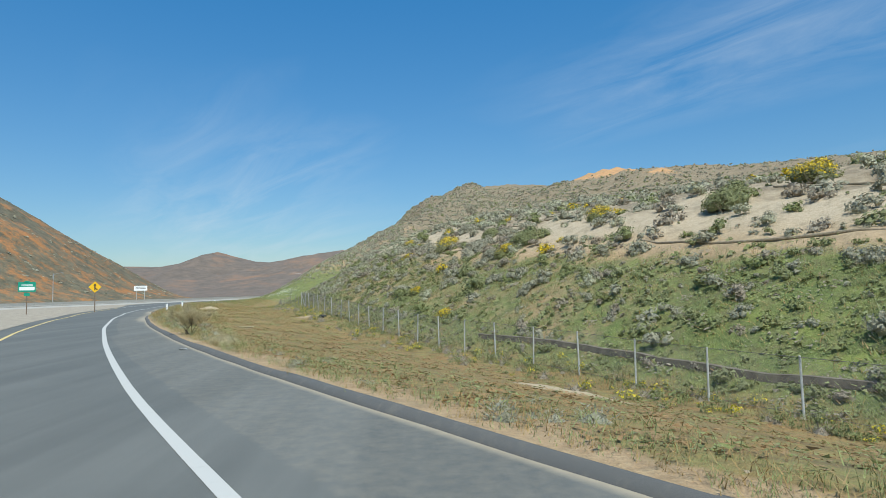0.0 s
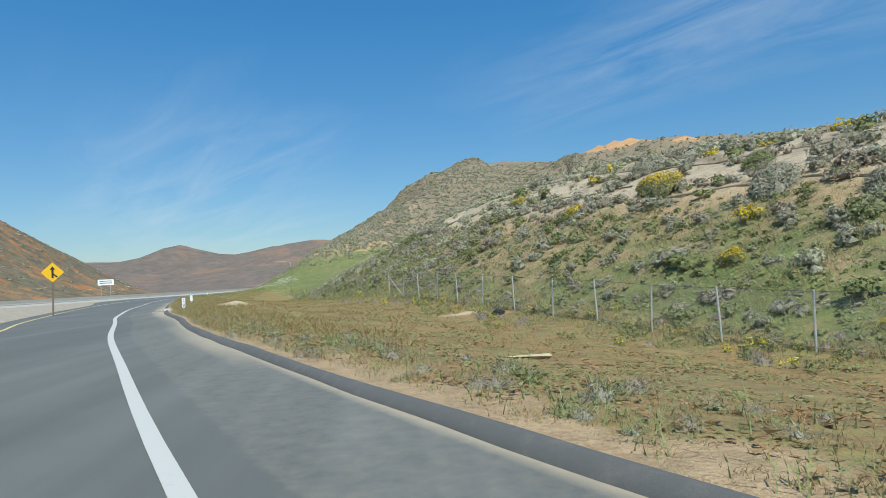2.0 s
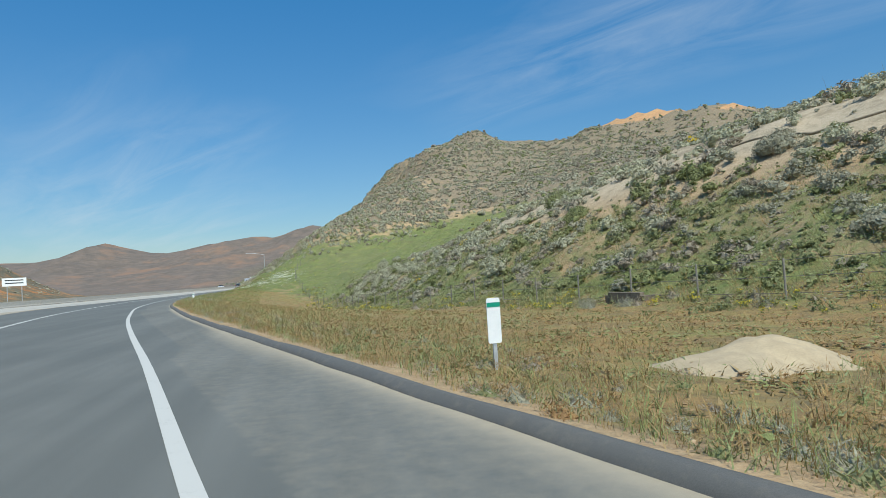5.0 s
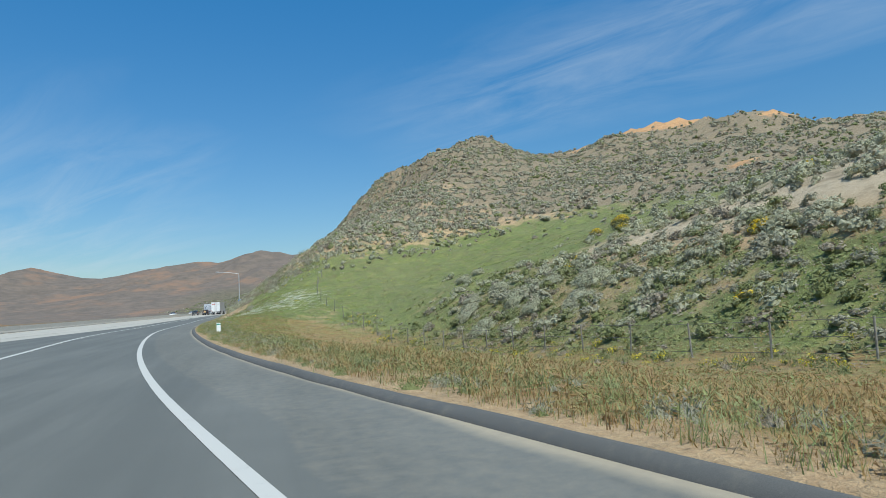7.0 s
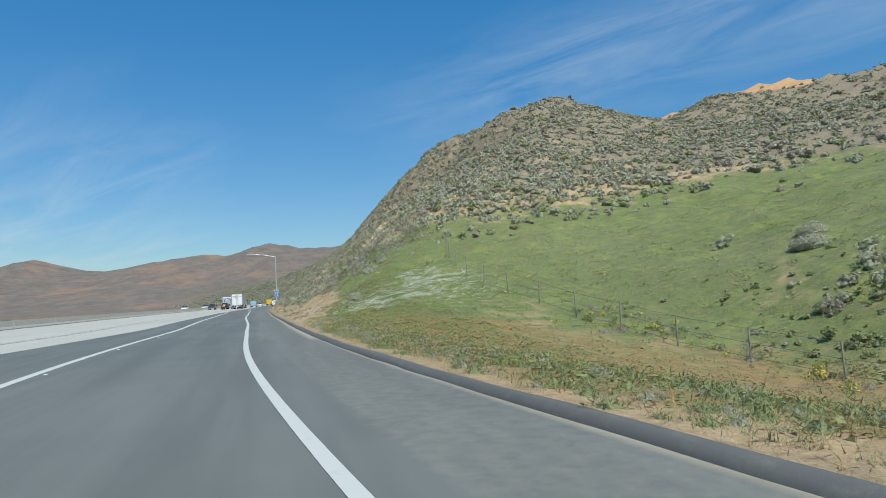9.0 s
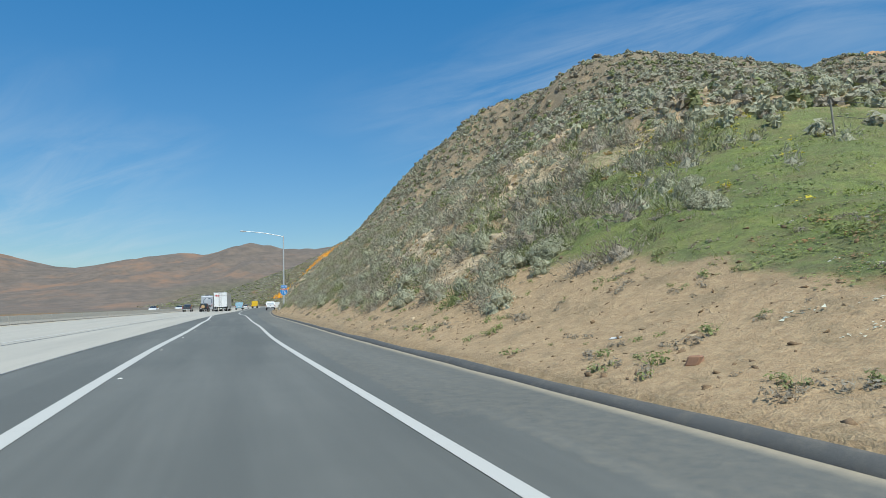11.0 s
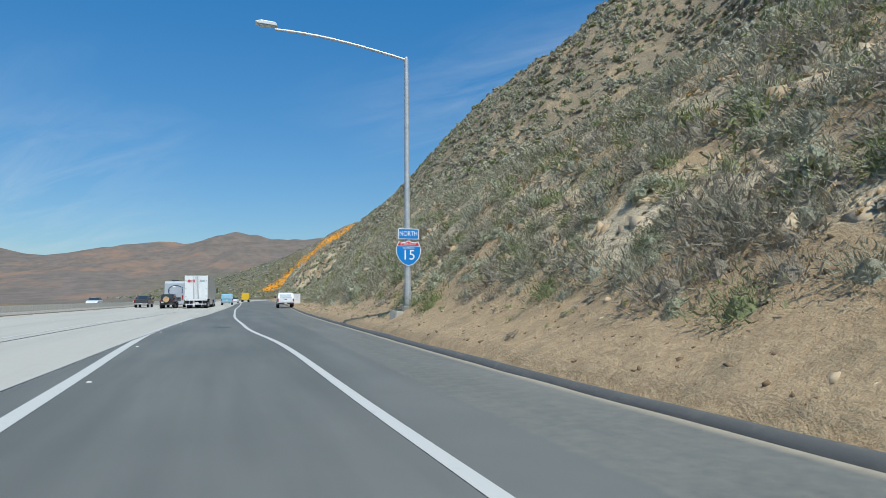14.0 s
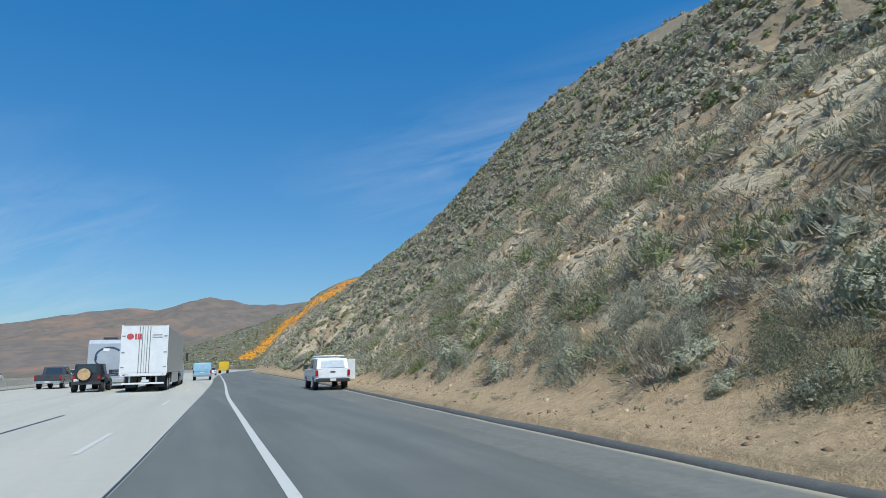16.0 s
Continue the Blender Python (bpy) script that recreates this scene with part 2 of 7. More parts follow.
    mott = m.math("MULTIPLY", m.ramp(m.noise(0.8, 8, 0.78), 0.5, 0.62), m.math("SUBTRACT", 0.4, m.math("MULTIPLY", m.attr("range"), 0.4)))
    c = m.mix(mott, c, (0.15, 0.125, 0.07))
    rc = m.mix(m.ramp(m.noise(0.012, 4, 0.7), 0.52, 0.66), range_c, (0.26, 0.155, 0.10))
    c = m.mix(m.math("MULTIPLY", m.attr("range"), 0.85), c, rc)
    m.color(c)
    h = m.math("ADD", m.math("MULTIPLY", n3, 0.6), m.math("MULTIPLY", n4, 0.25))
    h = m.math("ADD", h, m.math("MULTIPLY", m.math("MULTIPLY", beds, -1.6), m.attr("rock")))
    m.bump(m.math("ADD", h, m.math("MULTIPLY", n2, 0.6)), 0.6, 0.3)
    return m.m


def asphalt_mat():
    m = Mat("worn_asphalt", 0.82)
    n1, n2, n3 = m.noise(0.25, 5), m.noise(5.0, 6, 0.7), m.noise(160.0, 3, 0.7)
    lane = m.noise(0.9, 4, 0.6, (1.0, 0.06, 1.0))
    c = m.mix(m.ramp(n3, 0.3, 0.72), (0.082, 0.085, 0.075), (0.15, 0.151, 0.135))
    c = m.mix(m.math("MULTIPLY", m.ramp(lane, 0.42, 0.62), 0.6), c, (0.168, 0.168, 0.149))
    c = m.mix(m.math("MULTIPLY", m.ramp(n1, 0.45, 0.7), 0.35), c, (0.082, 0.087, 0.079))
    dust = m.math("ADD", m.attr("dust"), m.math("MULTIPLY", m.math("SUBTRACT", n2, 0.5), 0.45))
    c = m.mix(m.math("MULTIPLY", m.ramp(dust, 0.30, 1.0), 0.85), c, (0.43, 0.36, 0.25))
    m.color(c).bump(n3, 0.35, 0.006)
    return m.m


def concrete_mat():
    m = Mat("freeway_concrete", 0.85)
    n1, n2, n3 = m.noise(0.2, 5), m.noise(2.2, 6, 0.65), m.noise(90.0, 3, 0.7)
    lane = m.noise(0.8, 4, 0.6, (1.0, 0.05, 1.0))
    c = m.mix(m.ramp(n3, 0.25, 0.75), (0.36, 0.335, 0.28), (0.50, 0.465, 0.395))
    c = m.mix(m.math("MULTIPLY", m.ramp(lane, 0.45, 0.7), 0.45), c, (0.31, 0.295, 0.255))
    c = m.mix(m.math("MULTIPLY", m.ramp(n2, 0.5, 0.8), 0.3), c, (0.30, 0.285, 0.245))
    m.color(c).bump(n3, 0.25, 0.005)
    return m.m


def paint_mat(name, c):
    m = Mat(name, 0.7)
    n2, n3 = m.noise(3.0, 6, 0.7), m.noise(60.0, 4, 0.7)
    w = m.ramp(m.math("ADD", m.math("MULTIPLY", n2, 0.6), m.math("MULTIPLY", n3, 0.4)), 0.56, 0.75)
    m.color(m.mix(m.math("MULTIPLY", w, 0.6), c, (0.20, 0.19, 0.17))).bump(n3, 0.2, 0.004)
    return m.m


M_GROUND, M_ASPHALT, M_CONC = ground_mat(), asphalt_mat(), concrete_mat()
M_WHITE_LINE, M_YELLOW_LINE = paint_mat("white_road_paint", (0.50, 0.485, 0.44)), paint_mat("yellow_road_paint", (0.62, 0.47, 0.19))
M_DIKE = Mat("asphalt_dike")
_n2, _n3 = M_DIKE.noise(4.0, 6, 0.7), M_DIKE.noise(110.0, 3, 0.7)
M_DIKE.color(M_DIKE.mix(M_DIKE.math("MULTIPLY", M_DIKE.ramp(_n2, 0.5, 0.75), 0.3), M_DIKE.mix(_n3, (0.065, 0.064, 0.06), (0.15, 0.145, 0.132)), (0.26, 0.225, 0.17)))
M_DIKE.bump(M_DIKE.math("ADD", _n3, M_DIKE.math("MULTIPLY", _n2, 2.0)), 0.5, 0.012)
M_DIKE = M_DIKE.m
M_SAGE = leaf_mat("sage_leaves", (0.19, 0.182, 0.118), (0.49, 0.465, 0.33))
M_SILVER = leaf_mat("silvery_leaves", (0.28, 0.275, 0.165), (0.58, 0.57, 0.39))
M_GREENLEAF = leaf_mat("green_brush_leaves", (0.11, 0.13, 0.04), (0.32, 0.345, 0.125))
M_DRYLEAF = leaf_mat("dry_twigs", (0.185, 0.15, 0.105), (0.46, 0.39, 0.285))
M_YELLOW = leaf_mat("flowering_brush", (0.10, 0.115, 0.03), (0.25, 0.25, 0.08), (0.74, 0.53, 0.02), 0.42)
M_GRASS = leaf_mat("green_grass", (0.17, 0.20, 0.06), (0.38, 0.42, 0.15))
M_DRYGRASS = leaf_mat("dry_grass", (0.29, 0.18, 0.062), (0.50, 0.34, 0.125))
M_RUSTY = leaf_mat("rusty_weeds", (0.26, 0.14, 0.055), (0.48, 0.30, 0.12))
M_MEADOW = leaf_mat("meadow_grass", (0.14, 0.19, 0.03), (0.34, 0.41, 0.08))
M_FLOWER = leaf_mat("yellow_flowers", (0.15, 0.17, 0.04), (0.30, 0.30, 0.08), (0.72, 0.58, 0.05), 0.38)
M_WHITEFLOWER = leaf_mat("white_flowers", (0.10, 0.14, 0.05), (0.22, 0.26, 0.10), (0.76, 0.76, 0.62), 0.85)
M_POPPY = leaf_mat("orange_poppies", (0.14, 0.15, 0.05), (0.30, 0.25, 0.08), (0.95, 0.45, 0.025), 0.75)
M_OLIVE = leaf_mat("olive_twigs", (0.13, 0.128, 0.06), (0.33, 0.31, 0.17))
M_STRAWTWIG = leaf_mat("straw_twigs", (0.38, 0.30, 0.14), (0.74, 0.64, 0.38))
M_STONE = Mat("pale_broken_stone")
_i, _n = M_STONE.island(), M_STONE.noise(14.0, 6, 0.7)
M_STONE.color(M_STONE.mix(M_STONE.ramp(_n, 0.3, 0.75), M_STONE.mix(_i, (0.32, 0.21, 0.11), (0.48, 0.36, 0.215)), M_STONE.mix(_i, (0.43, 0.30, 0.17), (0.62, 0.50, 0.345))))
M_STONE = M_STONE.bump(_n, 0.5, 0.03).m
M_CLOD = plain("dirt_clod", (0.24, 0.155, 0.085), 0.95, 0, 0.3, 8.0)
M_GALV = plain("galvanised_steel", (0.52, 0.53, 0.53), 0.5, 0.35, 0.15)
M_WIRE = plain("dull_wire", (0.17, 0.16, 0.145), 0.6, 0.3)
M_BLACK = plain("black_rubber_and_hollows", (0.022, 0.022, 0.023), 0.75)
M_DARK = plain("dark_trim", (0.035, 0.036, 0.04), 0.45)

# ---- plan ----


def curve(ys, xs):
    """A smooth curve x(y) through a few stations."""
    ys, xs = np.array(ys, float), np.array(xs, float)
    h = np.diff(ys)
    s = np.diff(xs) / h
    d = np.empty_like(xs)
    d[1:-1] = (s[:-1] * h[1:] + s[1:] * h[:-1]) / (h[:-1] + h[1:])
    d[0], d[-1] = s[0], s[-1]

    def f(y):
        y = np.asarray(y, float)
        yc = np.clip(y, ys[0], ys[-1])
        k = np.clip(np.searchsorted(ys, yc, side="right") - 1, 0, len(ys) - 2)
        t = (yc - ys[k]) / h[k]
        v = (xs[k] * (1 + 2 * t) * (1 - t) ** 2 + d[k] * h[k] * t * (1 - t) ** 2 + xs[k + 1] * t * t * (3 - 2 * t) + d[k + 1] * h[k] * t * t * (t - 1))
        return v + np.where(y < ys[0], (y - ys[0]) * d[0], 0) + np.where(y > ys[-1], (y - ys[-1]) * d[-1], 0)
    return f


# the foot of the asphalt dike along the road's right edge, and the road's lines as distances to its left
KERB = curve([-160, -60, -20, 3.8, 9, 14, 18, 22, 27, 33, 40, 48, 56, 62, 68, 74, 80, 88, 96, 105, 114, 123, 132, 141, 150, 163, 176, 193, 210, 225, 240, 255, 270, 285, 300, 315, 335, 380, 460, 540, 680, 880, 1280],
             [105, 37, 14.3, 2.22, -0.82, -3.65, -5.81, -7.87, -10.3, -13.16, -16.19, -19.49, -22.29, -24.62, -26.57, -28.42, -30.23, -32.5, -34.8, -37.25, -39.45, -41.55, -43.21, -44.45, -45.44, -46.4, -46.75, -46.85, -46.95, -46.8, -46.74, -46.62, -46.02, -45.3, -44.35, -43.17, -41.54, -38.8, -34.2, -26, 2, 75, 275])
RIGHT_LINE = curve([-160, 7, 11, 15, 20, 28, 36, 44, 50, 54.5, 65, 70, 76, 84, 94, 114, 135, 143, 160, 176, 186, 196, 212, 222, 234, 253, 264, 273.5, 278, 284.5, 290, 297, 303, 318, 374, 600], [2.48, 2.49, 2.42, 2.29, 2.17, 2.1, 2.06, 2.06, 2.13, 2.26, 2.27, 2.34, 2.41, 2.31, 2.28, 2.3, 2.26, 2.31, 2.38, 2.21, 2.17, 2.3, 2.48, 2.52, 2.64, 2.7, 3.05, 3.9, 4.12, 4.5, 4.79, 5.06, 5.31, 6.03, 7.23, 7.63])
LEFT_LINE = curve([-160, 25, 50, 85, 110, 145, 156, 170, 186, 194, 206, 216, 227, 236, 247, 252, 258, 266, 270, 283, 291], [5.3, 5.5, 5.9, 7.0, 7.3, 6.65, 6.75, 6.45, 5.85, 5.95, 6.0, 5.98, 6.06, 6.12, 6.1, 6.23, 6.47, 6.95, 7.15, 7.22, 7.3])
# world x of the seam between asphalt and freeway concrete, and of the freeway's lines
SEAM = curve([-300, 0, 80, 150, 166, 190, 206, 222, 240, 252, 261, 266, 277, 284, 296, 305, 320, 342, 380, 460, 540, 680, 880, 1280],
             [-97, -70, -63.5, -58.8, -57.3, -55.0, -54.95, -54.6, -54.2, -53.86, -53.52, -53.35, -52.85, -52.5, -51.5, -50.95, -50.05, -48.8, -47.0, -41.0, -30.0, 2, 76, 276])


def kerb_point(y, left):
    """The point at a distance to the left of the kerb, square to it."""
    s = (KERB(y + 0.5) - KERB(y - 0.5))
    n = math.sqrt(1 + s * s)
    return KERB(y) - left / n, y + left * s / n


def smooth(a, b, v):
    t = np.clip((np.asarray(v, float) - a) / (b - a), 0, 1)
    return t * t * (3 - 2 * t)


# cross sections of the land to the right: heights at these distances from the kerb
SECTION_AT = np.array([0, 2, 7, 17, 24, 38, 60, 100, 160, 260.0])
SECTIONS = {
    -60: (0.1, 0, -0.75, -1.5, 0.3, 4.6, 9, 11.2, 12, 12),
    0: (0.1, -0.03, -0.9, -2.5, 0.7, 4.6, 8.7, 12.4, 14.8, 19.7),
    40: (0.1, 0, -0.7, -1.5, 1.8, 7.4, 10.7, 13.1, 17.5, 25.3),
    75: (0.1, -0.15, -0.3, 0.05, 3.4, 8.9, 12, 15.2, 20.5, 30.5),
    105: (0.1, 0.05, -0.4, -0.45, 2.9, 10.3, 15.2, 17.9, 23.5, 35.3),
    135: (0.1, 0.05, -0.7, -1.6, 1.8, 8.4, 14.1, 19.6, 26.9, 40.3),
    165: (0.1, 0.05, -0.8, -1.9, 1.5, 6.3, 12.5, 20.6, 30.8, 45.3),
    193: (0.1, 0.6, 2.2, 3.7, 4.6, 7.6, 13.1, 23.3, 35.3, 49.5),
    218: (0.1, 1.2, 5, 11.9, 14, 15.4, 18.5, 30, 40.7, 52.8),
    242: (0.1, 1.3, 6.2, 15, 20.2, 25.5, 29.3, 38.9, 47.1, 55.5),
    270: (0.1, 1.2, 6.2, 15.2, 21.3, 33, 40.1, 42.3, 51, 59.4),
    310: (0.1, 1, 6.6, 17.3, 24, 38.3, 48.3, 50, 60.8, 59.9),
    370: (0.1, 1.2, 7.2, 17.3, 24, 37.5, 54.4, 63.5, 58.5, 51.1),
    430: (0.1, 1.6, 6.8, 15.5, 21.5, 31, 42, 50, 48, 46),
    490: (0.1, 1.8, 7.5, 16, 22, 30, 39, 45, 45, 44),
    560: (0.1, 3.2, 12, 24, 31, 38, 43, 46, 45, 42),
    620: (0.1, 3.2, 13, 27, 34, 41, 45, 47, 46, 43),
    700: (0.1, 0.4, 1.4, 3.3, 4.7, 6.5, 7.4, 8.1, 9.2, 11.2),
}
_sec = [curve(list(SECTIONS), [SECTIONS[k][j] for k in SECTIONS]) for j in range(10)]
# crest heights of the distant range, by world x
RANGE = curve([-3000, -1500, -807, -560, -460, -395, -330, -251, -211, -131, -85, -37, 40, 118, 400, 1500, 3000], [60, 70, 86, 66, 69, 93, 75, 71, 81, 89, 87, 104, 100, 100, 95, 80, 60])


def fbm(x, y, scale, octaves=4):
    """Smooth pseudo-random relief from sums of turned sine waves."""
    v, a = 0.0, 1.0
    for o in range(octaves):
        f = 2 ** o / scale
        for q in range(3):
            ang = 1.3 * o + 2.1 * q + 0.4
            v = v + a * np.sin((x * math.cos(ang) + y * math.sin(ang)) * f * (1 + 0.17 * q) * 6.28 + 3.7 * q + 1.9 * o + 1.5 * np.sin((x * math.sin(ang * 1.7) - y * math.cos(ang * 1.7)) * f * 2.9 + q))
        a *= 0.5
    return v / 4.0


# knolls and hollows of the broad hill and its bald ridge: place, height, radius
KNOLLS = ((84, 332, -3.5, 22), (66, 332, -0.7, 22), (112, 242, -1.9, 13), (34, 300, 1.2, 13), (50, 296, -10.9, 13), (80, 304, -0.8, 13), (92, 296, 2.4, 13), (100, 283, 3.3, 13), (108, 253, 6.3, 13), (122, 300, -3.1, 13), (122, 324, -3.7, 22), (95, 264, 3.8, 13), (30, 262, 0.5, 13), (70, 280, 3.8, 13), (130, 240, -3.6, 22))

# the same for the flank that falls to the freeway: place, height
FLANK = ((-26, 250, -3.2), (-17, 262, -1.4), (-7, 275, -13.7), (5, 285, 7.1), (-5, 300, -12.9), (-17, 285, -6.8), (18, 292, -5.7), (-20, 310, -3.3), (-28, 345, -3.5), (-20, 375, -3.2), (-10, 335, -5.8), (5, 320, 2.6), (-26, 232, -1.1), (34, 300, 2.0), (25, 325, -9.8), (40, 320, -5.6), (-32, 375, -1.3), (-30, 405, 5.0), (-15, 400, -0.9), (10, 345, -2.6), (22, 362, 0.9), (10, 385, 3.2), (-35, 390, -5.5), (-33, 425, 4.3), (-24, 420, -9.2), (-12, 425, 2.8), (-30, 360, -0.8))


def land(x, y):
    """Height of the ground."""
    x, y = np.asarray(x, float), np.asarray(y, float)
    x, y = np.broadcast_arrays(x, y)
    d = x - KERB(y)
    dc, yc = np.clip(d, 0, 259.9), np.clip(y, -60, 700)
    cols = np.stack([s(yc) for s in _sec], -1)
    k = np.clip(np.searchsorted(SECTION_AT, dc, side="right") - 1, 0, 8)
    w = SECTION_AT[k + 1] - SECTION_AT[k]
    t = (dc - SECTION_AT[k]) / w
    pick = lambda i: np.take_along_axis(cols, np.clip(i, 0, 9)[..., None], -1)[..., 0]
    z0, z1 = pick(k), pick(k + 1)
    m0 = (z1 - pick(k - 1)) / (SECTION_AT[k + 1] - SECTION_AT[np.clip(k - 1, 0, 9)])
    m1 = (pick(k + 2) - z0) / (SECTION_AT[np.clip(k + 2, 0, 9)] - SECTION_AT[k] + 1e-9)
    right = z0 * (1 + 2 * t) * (1 - t) ** 2 + m0 * w * t * (1 - t) ** 2 + z1 * t * t * (3 - 2 * t) + m1 * w * t * t * (t - 1)
    right = right + 6.5 * np.exp(-((x - 34) / 20) ** 2 - ((y - 300) / 22) ** 2) - 2.0 * np.exp(-((x - 45) / 12) ** 2 - ((y - 274) / 14) ** 2) - 1.6 * np.exp(-((x - 16) / 16) ** 2 - ((y - 242) / 12) ** 2)
    # the saddle between the near peak and the bald-topped one
    right = right - 6.5 * np.exp(-((x - 46) / 30) ** 2 - ((y - 246) / 22) ** 2) - 4.0 * np.exp(-((x - 95) / 34) ** 2 - ((y - 246) / 22) ** 2)
    right = right + 4.5 * np.exp(-((x - 122) / 40) ** 2 - ((y - 324) / 20) ** 2)
    for cx, cy, h, r in KNOLLS:
        right = right + h * np.exp(-((x - cx) / r) ** 2 - ((y - cy) / r) ** 2)
    for cx, cy, h in FLANK:
        right = right + h * smooth(1.5, 8, d) * np.exp(-((x - cx) / 14) ** 2 - ((y - cy) / 14) ** 2)
    right = right * (1 - 0.6 * smooth(260, 700, d))
    steep = smooth(170, 222, y) * (1 - smooth(620, 680, y))
    rough = smooth(0.8, 6, d) * (0.07 + 0.30 * smooth(14, 40, d) + 0.22 * steep + 0.8 * smooth(60, 160, d))
    right = right + rough * fbm(x, y, 9.0) + 0.03 * smooth(0.6, 2, d) * fbm(x, y, 1.7, 3)
    right = right + steep * smooth(2, 8, d) * 0.22 * np.sin(right * 2.6 + fbm(x, y, 14.0) * 3.0)
    # land to the left: level to beyond the freeway, then hills
    left = -0.06 - 0.5 * smooth(42, 90, -d)
    z = np.where(d > 0, right, left)
    far = smooth(60, 160, -d)
    r = np.sqrt((x + 400) ** 2 + (y - 340) ** 2)
    west = 175 * np.clip(1 - r / 272, 0, 1) ** 1.12 + 120 * np.clip(1 - np.sqrt((x + 900) ** 2 + (y - 900) ** 2) / 420, 0, 1)
    z = z + np.where(d < 0, far * west * (1 + 0.04 * fbm(x, y, 70)), 0)
    crest = RANGE(x + 14) * (1 + 0.03 * fbm(x, y, 160, 3))
    ridge = np.exp(-(np.abs(y - 1320 - 0.1 * np.abs(x)) / 330) ** 1.6)
    back = smooth(1300, 1500, y) * 0.75
    gully = 1 - 0.16 * np.abs(fbm(x, 0.3 * y, 95.0)) - 0.06 * np.abs(fbm(x, 0.5 * y, 38.0, 3))
    z = np.maximum(z, np.where(y > 500, -4 + (crest * (1 - (1 - gully) * (1 - ridge ** 4)) + 4) * np.maximum(ridge, back) * smooth(500, 1000, y) * (1 + 0.05 * fbm(x, y, 120)), -9))
    spur = smooth(-140, 110, x) * np.exp(-((y - 860 - 0.3 * (x + 40)) / 125) ** 2) * (62 + 0.1 * np.clip(x, 0, 400)) * (1 + 0.06 * fbm(x, y, 60))
    return np.maximum(z, np.where(y > 560, spur - 1.0, -9))

# ---- helpers for building ----


def mesh_from(name, verts, faces, mat, smooth_faces=False, attrs=None):
    me = bpy.data.meshes.new(name)
    if isinstance(faces, np.ndarray):
        n, k = faces.shape
        me.vertices.add(len(verts))
        me.vertices.foreach_set("co", np.asarray(verts, np.float32).ravel())
        me.loops.add(n * k)
        me.loops.foreach_set("vertex_index", faces.astype(np.int32).ravel())
        me.polygons.add(n)
        me.polygons.foreach_set("loop_start", np.arange(0, n * k, k, dtype=np.int32))
        me.update(calc_edges=True)
        me.validate()
    else:
        me.from_pydata([tuple(v) for v in verts], [], faces)
    if mat:
        me.materials.append(mat)
    if smooth_faces:
        me.polygons.foreach_set("use_smooth", np.ones(len(me.polygons), bool))
    for key, vals in (attrs or {}).items():
        me.attributes.new(key, "FLOAT", "POINT").data.foreach_set("value", np.asarray(vals, np.float32))
    me.update()
    return me


def thing(name, label, category, at=(0, 0, 0), turn=0.0, group=""):
    """An empty at a thing's base, to which its parts belong."""
    e = new(name)
    e.matrix_world = pose(*at, 0, 0, turn)
    return tagged(e, label, category, group)


def part(name, bm, material, parent, label="", bevel=0.0, at=None):
    """One mesh object from a bmesh, under a thing or a part."""
    if bevel:
        bmesh.ops.bevel(bm, geom=bm.edges[:], offset=bevel, segments=2, affect="EDGES", profile=0.6)
    me = bpy.data.meshes.new(name)
    bm.to_mesh(me)
    bm.free()
    me.materials.append(material)
    ob = new(name, me)
    ob.parent = parent
    if at:
        ob.location = at
    return tagged(ob, label)


def box(bm, x0, y0, z0, x1, y1, z1):
    v = [bm.verts.new(p) for p in ((x0, y0, z0), (x1, y0, z0), (x1, y1, z0), (x0, y1, z0), (x0, y0, z1), (x1, y0, z1), (x1, y1, z1), (x0, y1, z1))]
    for f in ((3, 2, 1, 0), (4, 5, 6, 7), (0, 1, 5, 4), (1, 2, 6, 5), (2, 3, 7, 6), (3, 0, 4, 7)):
        bm.faces.new([v[i] for i in f])
    return bm


def boxed(*dims):
    return box(bmesh.new(), *dims)


def tube(bm, a, b, r0, r1=None, n=10):
    """A round bar from a to b."""
    a, b = Vector(a), Vector(b)
    r1 = r0 if r1 is None else r1
    q = (b - a).to_track_quat("Z", "Y")
    rings = []
    for p, r in ((a, r0), (b, r1)):
        rings.append([bm.verts.new(p + q @ Vector((r * math.cos(6.28319 * i / n), r * math.sin(6.28319 * i / n), 0))) for i in range(n)])
    for i in range(n):
        bm.faces.new((rings[0][i], rings[0][(i + 1) % n], rings[1][(i + 1) % n], rings[1][i]))
    bm.faces.new(rings[0][::-1]), bm.faces.new(rings[1])
    return bm


def prism(bm, outline, y0, y1):
    """An outline in x and z, drawn out along y."""
    a = [bm.verts.new((x, y0, z)) for x, z in outline]
    b = [bm.verts.new((x, y1, z)) for x, z in outline]
    n = len(outline)
    for i in range(n):
        bm.faces.new((a[i], a[(i + 1) % n], b[(i + 1) % n], b[i]))
    bm.faces.new(a[::-1]), bm.faces.new(b)
    bmesh.ops.recalc_face_normals(bm, faces=bm.faces[:])
    return bm


# ---- ground ----
_rows = np.concatenate([np.arange(-260, -60, 10), np.arange(-60, -10, 3.0), np.arange(-10, 168, 1.0), np.arange(168, 345, 0.7), np.arange(345, 480, 2), np.arange(480, 900, 10), np.arange(900, 1800, 20), np.arange(1800, 4300, 120)])
_cols = np.concatenate([-np.concatenate([np.geomspace(70, 120, 6)[:-1], np.arange(120, 420, 8.0), np.geomspace(430, 3200, 36)])[::-1], np.arange(-68, -1, 3.0), [-0.6, 0.06, 0.2], np.arange(0.5, 30, 0.5), np.arange(30, 100, 1.5), np.arange(100, 300, 5.0), np.geomspace(300, 3000, 26)])
_gx = KERB(_rows)[:, None] + _cols[None, :]
_gy = np.repeat(_rows[:, None], len(_cols), 1)
